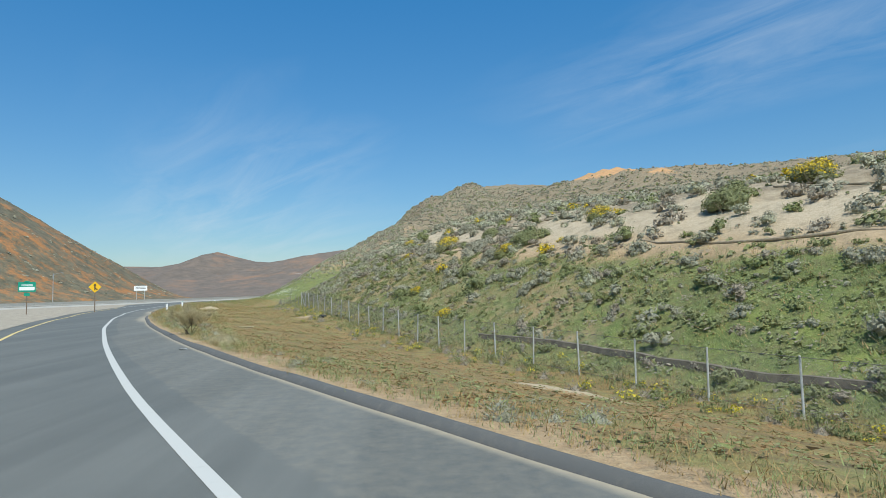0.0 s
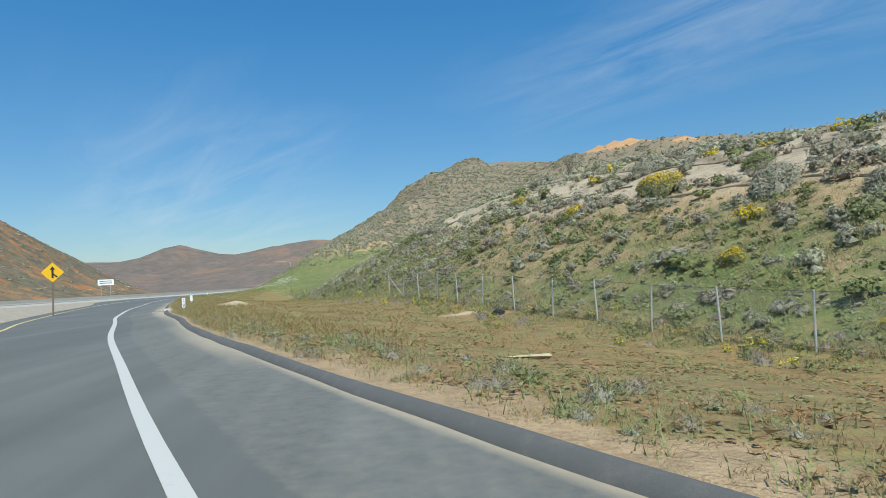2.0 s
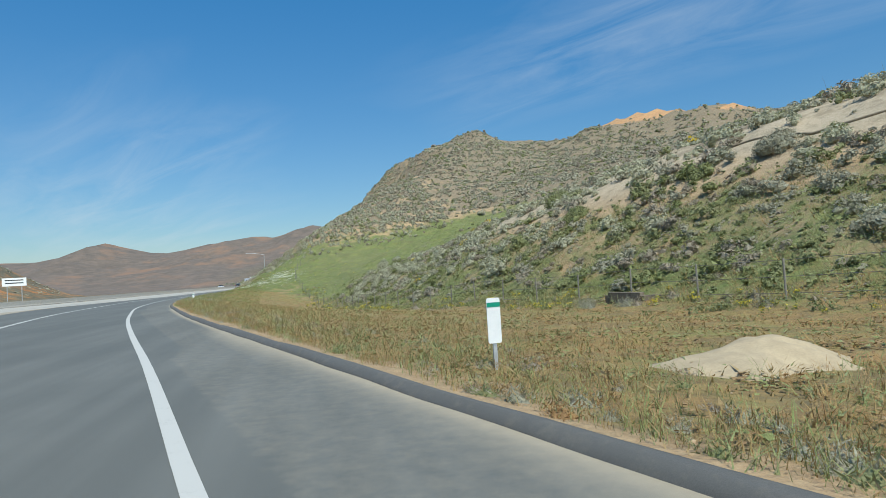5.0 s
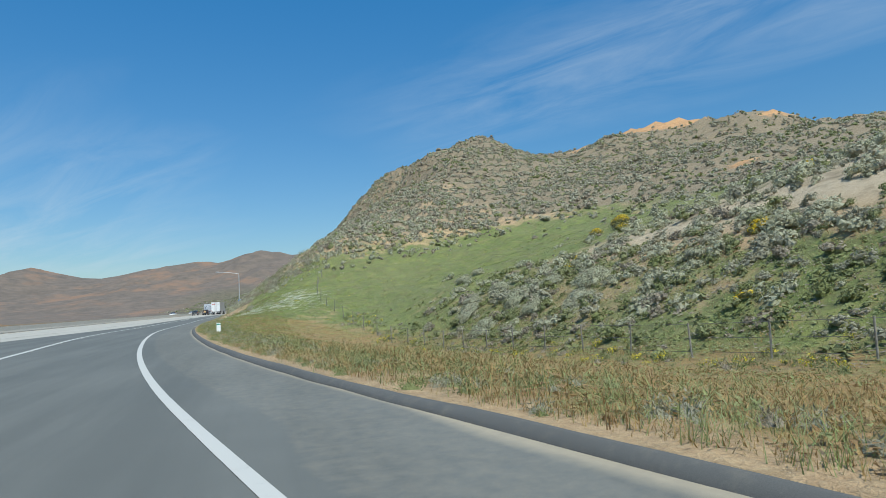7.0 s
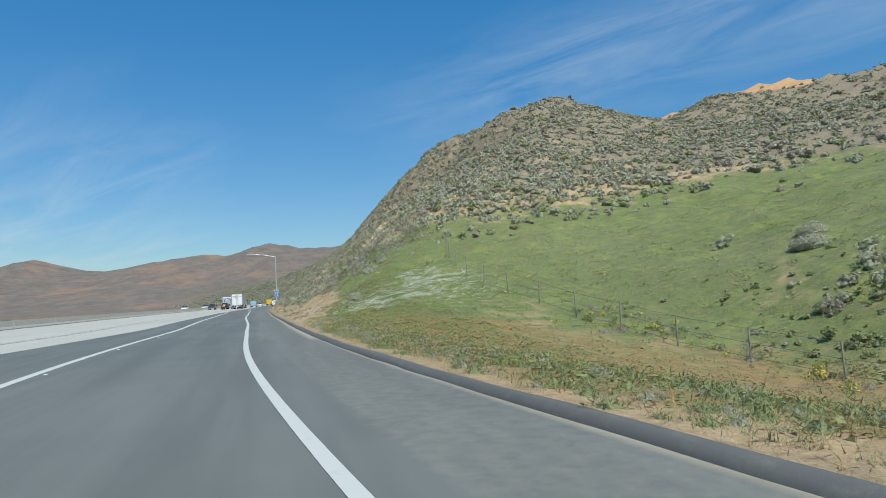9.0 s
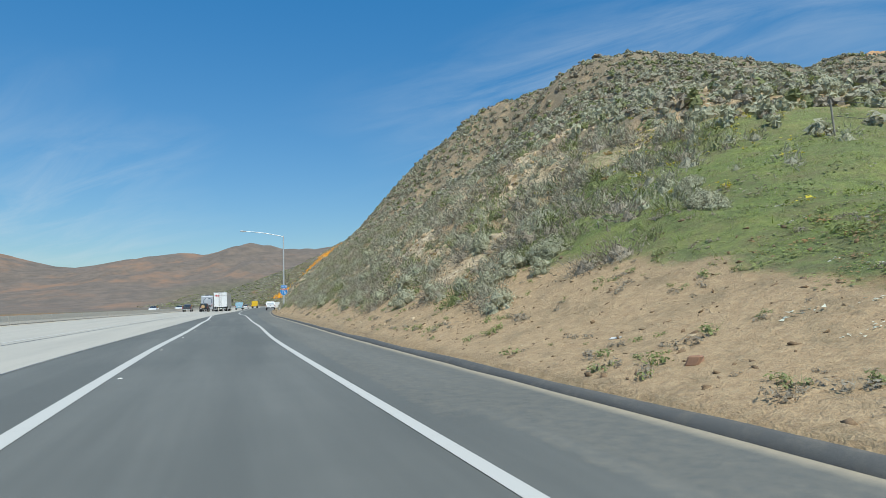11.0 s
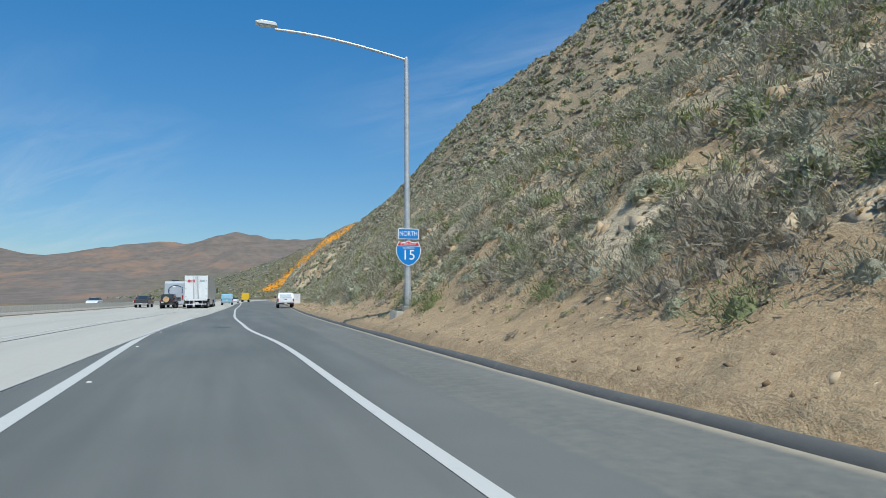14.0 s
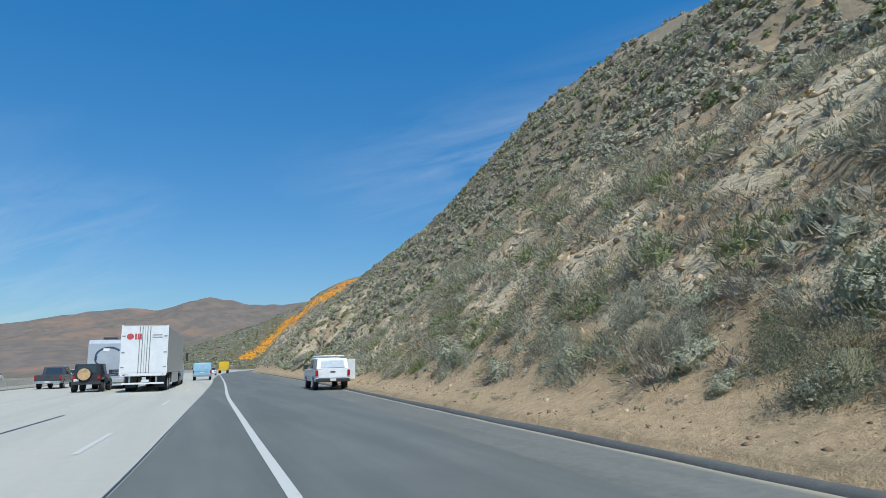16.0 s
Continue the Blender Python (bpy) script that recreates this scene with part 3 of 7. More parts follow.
_gz = land(_gx, _gy)
_gd = _gx - KERB(_gy)
# under the roads the sheet lies lower than the paving
_gz = np.where((_gd < 0.1) & (_gd > -48), np.minimum(_gz, -0.08), _gz)
nr, nc = _gx.shape
_idx = np.arange(nr * nc).reshape(nr, nc)
_faces = np.stack([_idx[:-1, :-1], _idx[:-1, 1:], _idx[1:, 1:], _idx[1:, :-1]], -1).reshape(-1, 4)


def blot(x, y, cx, cy, rx, ry):
    return np.exp(-((x - cx) / rx) ** 2 - ((y - cy) / ry) ** 2)


# the streak of poppies runs down the slope towards the road, farther off the lower it comes
POPPY_Y = curve([0, 14, 20, 24, 32, 42], [556, 545, 535, 524, 530, 536])


def zones(x, y):
    """How much of each kind of cover the ground carries, between 0 and 1."""
    d = x - KERB(y)
    near = d > 0
    patchy = 0.5 + 0.5 * np.clip(fbm(x, y, 11.0), -1, 1)
    wide = 0.5 + 0.5 * np.clip(fbm(x + 50, y, 37.0), -1, 1)
    field = 1 - smooth(166, 192, y + 0.5 * d)          # the verge and the first slope
    face = smooth(199, 217, y)                         # the steep rocky slope
    meadow = (1 - field) * (1 - face)
    dry = near * (field * (smooth(0.5, 1.8, d + 0.6 * fbm(x, y, 3.0)) * (1 - 0.75 * smooth(16, 22, d)) * (1 - smooth(26, 33, d))) + 0.9 * smooth(150, 176, y) * (1 - face) * smooth(1.5, 2.9, d + 0.8 * fbm(x, y, 4.0) - 2.6 * smooth(184, 197, y)) * (1 - smooth(6, 11, d)) * (1 - smooth(192, 206, y)))
    green = near * (field * (0.3 * np.exp(-((d - 17) / 3.0) ** 2) + (0.56 + 0.3 * smooth(72, 48, y) + 0.14 * smooth(70, 120, y)) * smooth(16, 20, d) * (1 - smooth(25.5, 31, d + 2.5 * fbm(x, y, 9.0))) * (0.45 + 0.55 * wide)) + meadow * ((0.62 + 0.5 * patchy) * smooth(0.7, 2.4, d + 0.8 * fbm(x, y, 3.0) - 2.8 * smooth(182, 194, y)) * (1 - smooth(50, 80, d))) * (1 - smooth(194, 208, y) * (1 - smooth(8, 14, d)) * 0.35) + 0.5 * blot(x, y, -36, 206, 5, 9))
    green = green + near * 0.4 * field * smooth(115, 165, y) * smooth(22, 40, d)
    thin = 0.5 + 0.5 * np.clip(fbm(x - 31, y + 17, 8.0) * 1.3, -1, 1)
    scrub = near * (field * smooth(26, 40, d) * (0.25 + 0.5 * patchy) + smooth(45, 85, d) * 0.85 + face * smooth(2.5, 7, d) * (0.1 + 0.45 * patchy + 0.3 * smooth(10, 16, d) - 0.4 * smooth(0.5, 0.3, thin) * (1 - smooth(14, 22, d))) + meadow * smooth(50, 90, d))
    rock = near * face * smooth(1.6, 4, d) * (0.28 + 0.65 * smooth(0.62, 0.3, thin)) * (1 - smooth(13, 26, d))
    poppy = near * (1.1 * np.exp(-((y - POPPY_Y(d) + 4 * np.sin(d * 0.5)) / 17) ** 2) * smooth(5, 11, d) * (1 - smooth(36, 42, d)) * (0.35 + patchy) + 0.55 * blot(x, y, 16, 230, 5, 3)) 
    out = ~near & (d < -48)
    hills = out * smooth(72, 105, -d)
    far = smooth(620, 800, y)
    scrub = np.where(out | (far > 0.5), 0.75 + 0.2 * wide, scrub)
    poppy = np.where(out, hills * np.clip(0.42 + 0.22 * fbm(x, y, 60.0) + 0.3 * fbm(x + 9, y, 17.0, 3), 0, 0.8) * smooth(0.6, 0.3, smooth(-150, -90, x)) * (1 - 0.6 * smooth(900, 1100, y)), poppy)
    spur = (y > 560) * smooth(-150, -60, x) * (1 - smooth(930, 1010, y))
    poppy = np.where((y > 620) & (y < 930) & (x > -150), 0.95 * (1.05 * np.exp(-((x + 13 - 0.42 * (y - 726)) / 6.5) ** 2) * smooth(714, 724, y) * (1 - smooth(832, 850, y)) + 0.6 * blot(x, y, -31, 765, 5, 24) + 0.7 * blot(x, y, -75, 840, 14, 40)), poppy)
    poppy = poppy + far * (1 - spur) * 0.55 * smooth(0.6, 0.8, 0.5 + 0.5 * np.clip(fbm(x + y * 0.6, y * 0.4, 150.0), -1, 1))
    bald = 1.7 * blot(x, y, 82, 304, 11, 9) + 1.7 * blot(x, y, 93, 297, 12, 10) + 1.7 * blot(x, y, 101, 286, 12, 12) + 0.9 * blot(x, y, 109, 254, 9, 4) + 0.8 * blot(x, y, 43.5, 200, 5, 3) + 0.5 * blot(x, y, -24, 236, 4, 3)
    pale = near * field * smooth(27, 33, d) * (1 - smooth(46, 72, d))
    return dict(pale=pale, dry=np.clip(dry, 0, 1), green=np.clip(green, 0, 1) * (1 - far), scrub=np.clip(scrub - bald, 0, 1), rock=np.clip(rock, 0, 1), poppy=np.clip(poppy, 0, 1) * (1 - far * (1 - spur)), range=far * np.ones_like(x) * (1 - smooth(-150, -60, x) * (1 - smooth(930, 1010, y))), bald=np.clip(bald, 0, 1), heath=np.clip(hills + spur, 0, 1))


_z = zones(_gx, _gy)
ground = new("ground", mesh_from("ground", np.stack([_gx, _gy, _gz], -1).reshape(-1, 3), _faces, M_GROUND, True, {k: v.ravel() for k, v in _z.items()}))
tagged(ground, "sandy hillside ground with dry grass, green weeds and poppies", "ground", kind="structure")

# ---- roads ----


YS = [float(v) for v in np.concatenate([np.arange(-160, 420, 2.0), np.arange(420, 900, 8.0)])]
kp = lambda off: (lambda y: kerb_point(y, off(y) if callable(off) else off))
seam = lambda off: (lambda y: (float(SEAM(y)) + off, y))


def ramp_left(y):
    """Left edge of the ramp's asphalt: its own edge first, then the seam."""
    p = kerb_point(y, float(LEFT_LINE(min(y, 291))) + 1.0)
    q = (float(SEAM(p[1])), p[1])
    w = float(smooth(100, 164, y))
    return (p[0] * (1 - w) + q[0] * w, p[1])




def dusty(t, y, w):
    """Dust on the asphalt: a fine line at the dike, a grey veil beside it, and drifts of pale sand on the bend."""
    off = (1 - t) * w
    drift = float(smooth(34, 44, y) * (1 - smooth(88, 102, y))) * (0.8 + 0.25 * math.sin(y * 0.21))
    edge = max(0.2, 0.62 + 0.4 * math.sin(y * 0.07) + 0.25 * math.sin(y * 0.31))
    return max(0.85 if off < 0.2 else 0.0, 0.36 if off < 1.9 else 0.0, 1.05 * drift * float(smooth(1.15, 0.2, off)), 0.62 - off / edge)



def road_strip(name, ys, left, right, z, mat, label, dust=None, across=18):
    vs, fs, du = [], [], []
    m = across
    for y in ys:
        a, b = left(y), right(y)
        w = math.hypot(a[0] - b[0], a[1] - b[1])
        for k in range(m + 1):
            t = 1 - (1 - k / m) ** 1.8
            vs.append((a[0] + (b[0] - a[0]) * t, a[1] + (b[1] - a[1]) * t, z))
            du.append(0.0 if dust is None else dust(t, y, w))
    for i in range(len(ys) - 1):
        for k in range(m):
            p = i * (m + 1) + k
            fs.append((p, p + 1, p + m + 2, p + m + 1))
    return tagged(new(name, mesh_from(name, vs, fs, mat, False, {"dust": du})), label, "road", kind="structure")


road_strip("road_ramp", YS, ramp_left, kp(-0.1), 0.0, M_ASPHALT, "grey worn asphalt on-ramp with dusty right edge", dusty)
road_strip("road_freeway", YS, lambda y: (float(SEAM(y)) - 15.2, y), lambda y: (float(SEAM(y)), y), 0.002, M_CONC, "pale concrete freeway lanes with tyre-darkened tracks", None, 8)
road_strip("road_opposite", YS, lambda y: (float(SEAM(y)) - 31.0, y), lambda y: (float(SEAM(y)) - 16.2, y), 0.15, M_CONC, "pale concrete lanes of the opposite carriageway", None, 6)
# the stony gore between ramp and freeway
road_strip("ground_gore", [y for y in YS if y <= 150], lambda y: (float(SEAM(ramp_left(y)[1])) + 0.0, ramp_left(y)[1]), lambda y: ramp_left(y), 0.01, plain("gore_gravel", (0.40, 0.34, 0.255), 0.95, 0, 0.25, 1.5), "bare pale gravel gore between ramp and freeway", None, 4)

# the rolled asphalt dike
_prof = ((0.0, -0.02), (0.015, 0.03), (0.08, 0.075), (0.11, 0.092), (0.18, 0.096), (0.215, 0.085), (0.24, -0.05))
_dv, _df = [], []
_dy = [float(v) for v in np.arange(-100, 440, 0.8)]
for i, y in enumerate(_dy):
    for k, (o, h) in enumerate(_prof):
        px, py = kerb_point(y, -o)
        wob = 0.012 * math.sin(y * 1.9) + 0.008 * math.sin(y * 5.3 + k)
        _dv.append((px + wob, py, h * (1 + 0.08 * math.sin(y * 0.83)) + (0.006 * math.sin(y * 7.1 + 2 * k) if h > 0.03 else 0)))
    if i:
        for k in range(len(_prof) - 1):
            p = (i - 1) * len(_prof) + k
            _df.append((p, p + 1, p + 1 + len(_prof), p + len(_prof)))
tagged(new("kerb_dike", mesh_from("kerb_dike", _dv, _df, M_DIKE, True)), "dark rolled asphalt dike along the road edge", "kerb", kind="structure")


def line(name, ys, centre, width, mat, label, z=0.006):
    road = []
    for y in ys:
        a, b = centre(y), centre(y + 0.4)
        tx, ty = b[0] - a[0], b[1] - a[1]
        n = math.hypot(tx, ty)
        road.append(((a[0] - ty / n * width / 2, a[1] + tx / n * width / 2), (a[0] + ty / n * width / 2, a[1] - tx / n * width / 2)))
    vs = [(x, y, z) for pair in road for x, y in pair]
    fs = [(2 * i, 2 * i + 1, 2 * i + 3, 2 * i + 2) for i in range(len(road) - 1)]
    return tagged(new(name, mesh_from(name, vs, fs, mat)), label, "road marking", kind="structure")


_fine = lambda a, b, s=1.5: [float(v) for v in np.arange(a, b, s)]
line("marking_right_edge", _fine(-150, 600), kp(lambda y: RIGHT_LINE(y) - 0.03), 0.15, M_WHITE_LINE, "worn white edge line on the asphalt")
line("marking_left_yellow", _fine(-150, 96), kp(LEFT_LINE), 0.14, M_YELLOW_LINE, "faded yellow left edge line of the ramp")
line("marking_left_white", _fine(97, 290), kp(LEFT_LINE), 0.22, M_WHITE_LINE, "worn white merge line beside the freeway")
line("marking_freeway_edge", _fine(-250, 297), lambda y: (float(SEAM(y)) - 4.4, y), 0.16, M_WHITE_LINE, "white edge line on the freeway concrete", 0.008)
line("marking_tar_joint", _fine(-250, 312), lambda y: (float(SEAM(y)) - 3.7, y), 0.09, M_DARK, "dark tar joint along the concrete", 0.007)
line("marking_tar_joint", _fine(150, 420), lambda y: (float(SEAM(y)) - 0.03, y), 0.04, M_DARK, "ragged dark seam between asphalt and concrete", 0.007)
line("marking_median_edge", _fine(-250, 600), lambda y: (float(SEAM(y)) - 14.0, y), 0.14, M_YELLOW_LINE, "faded yellow line beside the median", 0.008)
for off, y0, y1 in ((-1.2, 300, 470), (-4.6, 316, 470), (-8.1, -60, 470), (-11.5, -60, 470)):
    dash = None
    for y in np.arange(y0, y1, 14.6):
        o = line("marking_dash", [float(v) for v in np.linspace(y, y + 3.6, 4)], lambda v, off=off: (float(SEAM(v)) + off, v), 0.12, M_WHITE_LINE, "short worn white lane dash", 0.008)
# raised reflectors beside the merge line
for y in np.arange(112.0, 292, 7.3):
    px, py = kerb_point(y, float(LEFT_LINE(y)) - 0.28)
    b = bmesh.new()
    box(b, -0.055, -0.05, 0, 0.055, 0.05, 0.02)
    bmesh.ops.scale(b, vec=(0.7, 0.7, 0.8), verts=b.verts[:])
    bmesh.ops.scale(b, vec=(0.6, 0.6, 1), verts=[v for v in b.verts if v.co.z > 0.01])
    me = bpy.data.meshes.new("road_reflector"); b.to_mesh(me); b.free(); me.materials.append(M_WHITE_LINE)
    o = new("road_reflector", me); o.location = (px, py, 0.003)
    tagged(o, "white raised reflector beside the merge line", "road reflector", "reflectors along the merge line")

# ---- plants ----
rng = np.random.default_rng(7)


def unit(v):
    return v / (np.linalg.norm(v, axis=1)[:, None] + 1e-9)


def dome(c, ra, seg, rings, r):
    """A lumpy leafy heart, open below, as loose triangles."""
    ring = []
    for k in range(rings):
        e = 0.0 if rings == 1 else (k - 1) / (rings - 1) * 0.9 + 0.1
        a = np.arange(seg) * 6.2832 / seg + k * 0.4 + r.uniform(0, 1)
        q = ra * r.uniform(0.72, 1.08, seg)
        wide = 0.72 if k == 0 else math.cos(e)
        ring.append(np.c_[c[0] + np.cos(a) * wide * q, c[1] + np.sin(a) * wide * q, np.maximum(c[2] + np.sin(e) * q, -0.04) if k else np.full(seg, max(c[2] - ra * 0.75, -0.04))])
    top = np.array([c[0], c[1], c[2] + ra * 0.95])
    out = []
    for k in range(rings):
        for h in range(seg):
            j = (h + 1) % seg
            if k + 1 < rings:
                out += [ring[k][h], ring[k][j], ring[k + 1][h], ring[k][j], ring[k + 1][j], ring[k + 1][h]]
            else:
                out += [ring[k][h], ring[k][j], top]
    return np.array(out)


def bush_template(seed, leaves, lobes, flat=0.62, leaf=0.1, stems=0, slim=0.4, seg=5, rings=1, heart=0.68):
    """Small leaves spread over a few rounded lobes, each with a dense heart; unit width, standing on z = 0."""
    r = np.random.default_rng(seed)
    a = r.uniform(0, 6.28, lobes)
    w = np.sqrt(r.uniform(0, 1, lobes)) * 0.30
    c = np.c_[np.cos(a) * w, np.sin(a) * w, 0.10 + 0.28 * (1 - (w / 0.30) ** 2) * r.uniform(0.6, 1.1, lobes)]
    rad = r.uniform(0.15, 0.26, lobes)
    k = r.integers(0, lobes, leaves)
    v = unit(r.normal(size=(leaves, 3)))
    v[:, 2] = np.where(v[:, 2] < -0.25, -v[:, 2], v[:, 2])
    p = c[k] + v * (rad[k] * r.uniform(0.78, 1.12, leaves))[:, None]
    p[:, 2] = np.maximum(p[:, 2], 0.02)
    # leaves lie like shingles on the lobes, a little ruffled
    face = unit(v + r.normal(0, 0.38, (leaves, 3)))
    n = unit(np.cross(face, r.normal(size=(leaves, 3))))
    s = np.cross(face, n)
    L = leaf * r.uniform(0.6, 1.4, leaves)[:, None]
    q = [np.stack([p - n * L * 0.4 - s * L * slim, p - n * L * 0.4 + s * L * slim, p + n * L * 0.7], 1).reshape(-1, 3)]
    for ci, ra in zip(c, rad):
        q.append(dome(ci, ra * heart, seg, rings, r))
    if stems:
        q.append(twigs(r, stems, 0.35, 0.8))
    q = np.concatenate(q) * [1, 1, flat / 0.62]
    return q, np.arange(len(q)).reshape(-1, 3)


def twigs(r, n, lo, hi, width=0.008):
    """Thin shoots fanning up and out of one root."""
    a, e, L = r.uniform(0, 6.28, n), r.uniform(0.35, 1.5, n), r.uniform(lo, hi, n)
    root = r.normal(0, 0.10, (n, 3)) * [1, 1, 0]
    tip = root + np.c_[np.cos(a) * np.cos(e) * L, np.sin(a) * np.cos(e) * L, np.sin(e) * L]
    w = np.c_[-np.sin(a), np.cos(a), r.normal(0, 0.5, n)] * width
    return np.stack([root - w, root + w, tip], 1).reshape(-1, 3)


def wand_template(seed, shoots, leaves, flat=0.7, coarse=1.0):
    """A fine-twigged bush: a loose fan of shoots with narrow leaves along them."""
    r = np.random.default_rng(seed)
    a, e = r.uniform(0, 6.28, leaves), np.arcsin(r.uniform(0.02, 1, leaves))
    L = 0.5 * r.uniform(0.15, 1.0, leaves) ** 0.45 * (1 + 0.18 * np.sin(a * 3 + seed) + 0.12 * np.sin(a * 5 + e * 4))
    d = np.c_[np.cos(a) * np.cos(e), np.sin(a) * np.cos(e), np.sin(e)]
    p = d * L[:, None]
    n = unit(d * 0.7 + r.normal(0, 0.5, (leaves, 3)) + [0, 0, 0.35])
    s = unit(np.cross(n, d + r.normal(0, 0.5, (leaves, 3))))
    k = 0.075 * coarse * r.uniform(0.6, 1.5, leaves)[:, None]
    q = [np.stack([p - n * k * 0.6 - s * k * 0.15, p - n * k * 0.6 + s * k * 0.15, p + n * k * 0.7], 1).reshape(-1, 3), dome(np.array([0, 0, 0.0]), 0.34, 7, 2, r)]
    q.append(twigs(r, shoots, 0.4, 0.62, 0.006 * coarse))
    q = np.concatenate(q) * [1, 1, flat / 0.62]
    return q, np.arange(len(q)).reshape(-1, 3)


def tuft_template(seed, blades, h=0.45, spread=0.3, width=0.011):
    """A tuft of bent grass blades."""
    r = np.random.default_rng(seed)
    a = r.uniform(0, 6.28, blades)
    b = np.c_[r.normal(0, spread * 0.5, (blades, 2)), np.zeros(blades)]
    H = h * r.uniform(0.35, 1.2, blades)
    lean = r.uniform(0.2, 0.9, blades) * H
    w = np.c_[-np.sin(a), np.cos(a), 0 * a] * width
    mid = b + np.c_[np.cos(a) * lean * 0.35, np.sin(a) * lean * 0.35, H * 0.6]
    tip = b + np.c_[np.cos(a) * lean, np.sin(a) * lean, H]
    q = np.stack([b - w, b + w, mid, mid - w, mid + w, tip], 1).reshape(-1, 3)
    return q, np.arange(blades * 6).reshape(-1, 3)


def sow(name, templates, pos, size, height, mat, label, category, sink=0.04):
    """Many plants of one kind, joined into one mesh."""
    if not len(pos):
        return None
    turn = rng.uniform(0, 6.28, len(pos))
    kind = rng.integers(0, len(templates), len(pos))
    tint_v = rng.uniform(0, 1, len(pos))
    vs, fs, ts, tops, n0 = [], [], [], [], 0
    for t, (q, f) in enumerate(templates):
        w = np.where(kind == t)[0]
        if not len(w):
            continue
        c, s = np.cos(turn[w])[:, None], np.sin(turn[w])[:, None]
        sx, sz = size[w][:, None], height[w][:, None]
        px, py = pos[w, 0], pos[w, 1]
        fx = np.clip((land(px + 0.5, py) - land(px - 0.5, py)), -1.1, 1.1)
        fy = np.clip((land(px, py + 0.5) - land(px, py - 0.5)), -1.1, 1.1)
        # each plant stands between plumb and square to the ground, sunk so that its foot meets it all round
        up = unit(np.c_[-0.8 * fx, -0.8 * fy, np.ones(len(w))])
        ea = unit(np.cross([[0.0, 1.0, 0.0]], up))
        eb = np.cross(up, ea)
        a, b, h = (q[None, :, 0] * c - q[None, :, 1] * s) * sx, (q[None, :, 0] * s + q[None, :, 1] * c) * sx, q[None, :, 2] * sz - (sink + 0.07 * np.hypot(fx, fy))[:, None] * sx
        x, y, z = (a * ea[:, i, None] + b * eb[:, i, None] + h * up[:, i, None] + pos[w, i][:, None] for i in range(3))
        vs.append(np.stack([x, y, z], -1).reshape(-1, 3))
        fs.append((f[None] + (np.arange(len(w)) * len(q))[:, None, None]).reshape(-1, 3) + n0)
        n0 += len(w) * len(q)
        ts.append(np.repeat(tint_v[w], len(q)))
        tops.append(np.tile(np.clip(q[:, 2] / max(q[:, 2].max(), 1e-3), 0, 1), len(w)))
    me = mesh_from(name, np.concatenate(vs), np.concatenate(fs), mat, False, {"tint": np.concatenate(ts), "top": np.concatenate(tops)})
    return tagged(new(name, me), label, category, kind="stuff")


def scatter(n, y0, y1, d0, d1, keep=None, power=1.0):
    """Random places on the land, by distance from the kerb."""
    y = rng.uniform(y0, y1, n)
    d = d0 + (d1 - d0) * rng.uniform(0, 1, n) ** power
    x = KERB(y) + d
    # the slope south-east of this line lies out of sight behind the bend
    seen = x < 0.9 * y + 6
    x, y, d = x[seen], y[seen], d[seen]
    n = len(x)
    if keep is not None:
        k = rng.uniform(0, 1, n) < keep(x, y, d)
        x, y, d = x[k], y[k], d[k]
    return np.c_[x, y, land(x, y)], d


near_t = [bush_template(10 + i, 3600, 16, 0.62, 0.042, 80, 0.34, 8, 2, 0.7) for i in range(4)]
close_t = [bush_template(20 + i, 620, 8, 0.62, 0.044, 24, 0.36, 6, 2, 0.7) for i in range(6)]
mid_t = [bush_template(30 + i, 96, 4, 0.6, 0.1, 4, 0.4, 5, 2, 0.6) for i in range(6)]
far_t = [bush_template(50 + i, 26, 3, 0.6, 0.17, 0, 0.42, 4, 2, 0.9) for i in range(6)]
wand_t = [wand_template(70 + i, 70, 440, 0.66, 0.8) for i in range(6)]
fan_t = [wand_template(75 + i, 18, 112, 0.64, 1.45) for i in range(6)]
tiny_t = [bush_template(85 + i, 44, 3, 0.6, 0.11, 5, 0.3, 4, 1, 0.5) for i in range(4)]
slope_t = [bush_template(120 + i, 190, 6, 0.6, 0.075, 10, 0.36, 5, 2, 0.6) for i in range(6)]


def carpet_template(seed, leaves, leaf=0.1):
    """Loose small leaves low over a ragged patch of ground."""
    r = np.random.default_rng(seed)
    a, w = r.uniform(0, 6.28, leaves), np.sqrt(r.uniform(0, 1, leaves)) * 0.5
    w = w * (1 + 0.3 * np.sin(a * 2 + seed))
    p = np.c_[np.cos(a) * w, np.sin(a) * w, r.uniform(0.02, 0.45, leaves)]
    f = unit(r.normal(0, 0.55, (leaves, 3)) + [0, 0, 0.8])
    n = unit(np.cross(f, r.normal(size=(leaves, 3))))
    t = np.cross(f, n)
    k = leaf * r.uniform(0.6, 1.5, leaves)[:, None]
    q = np.stack([p - n * k * 0.5 - t * k * 0.4, p - n * k * 0.5 + t * k * 0.4, p + n * k * 0.7], 1).reshape(-1, 3)
    return q, np.arange(len(q)).reshape(-1, 3)


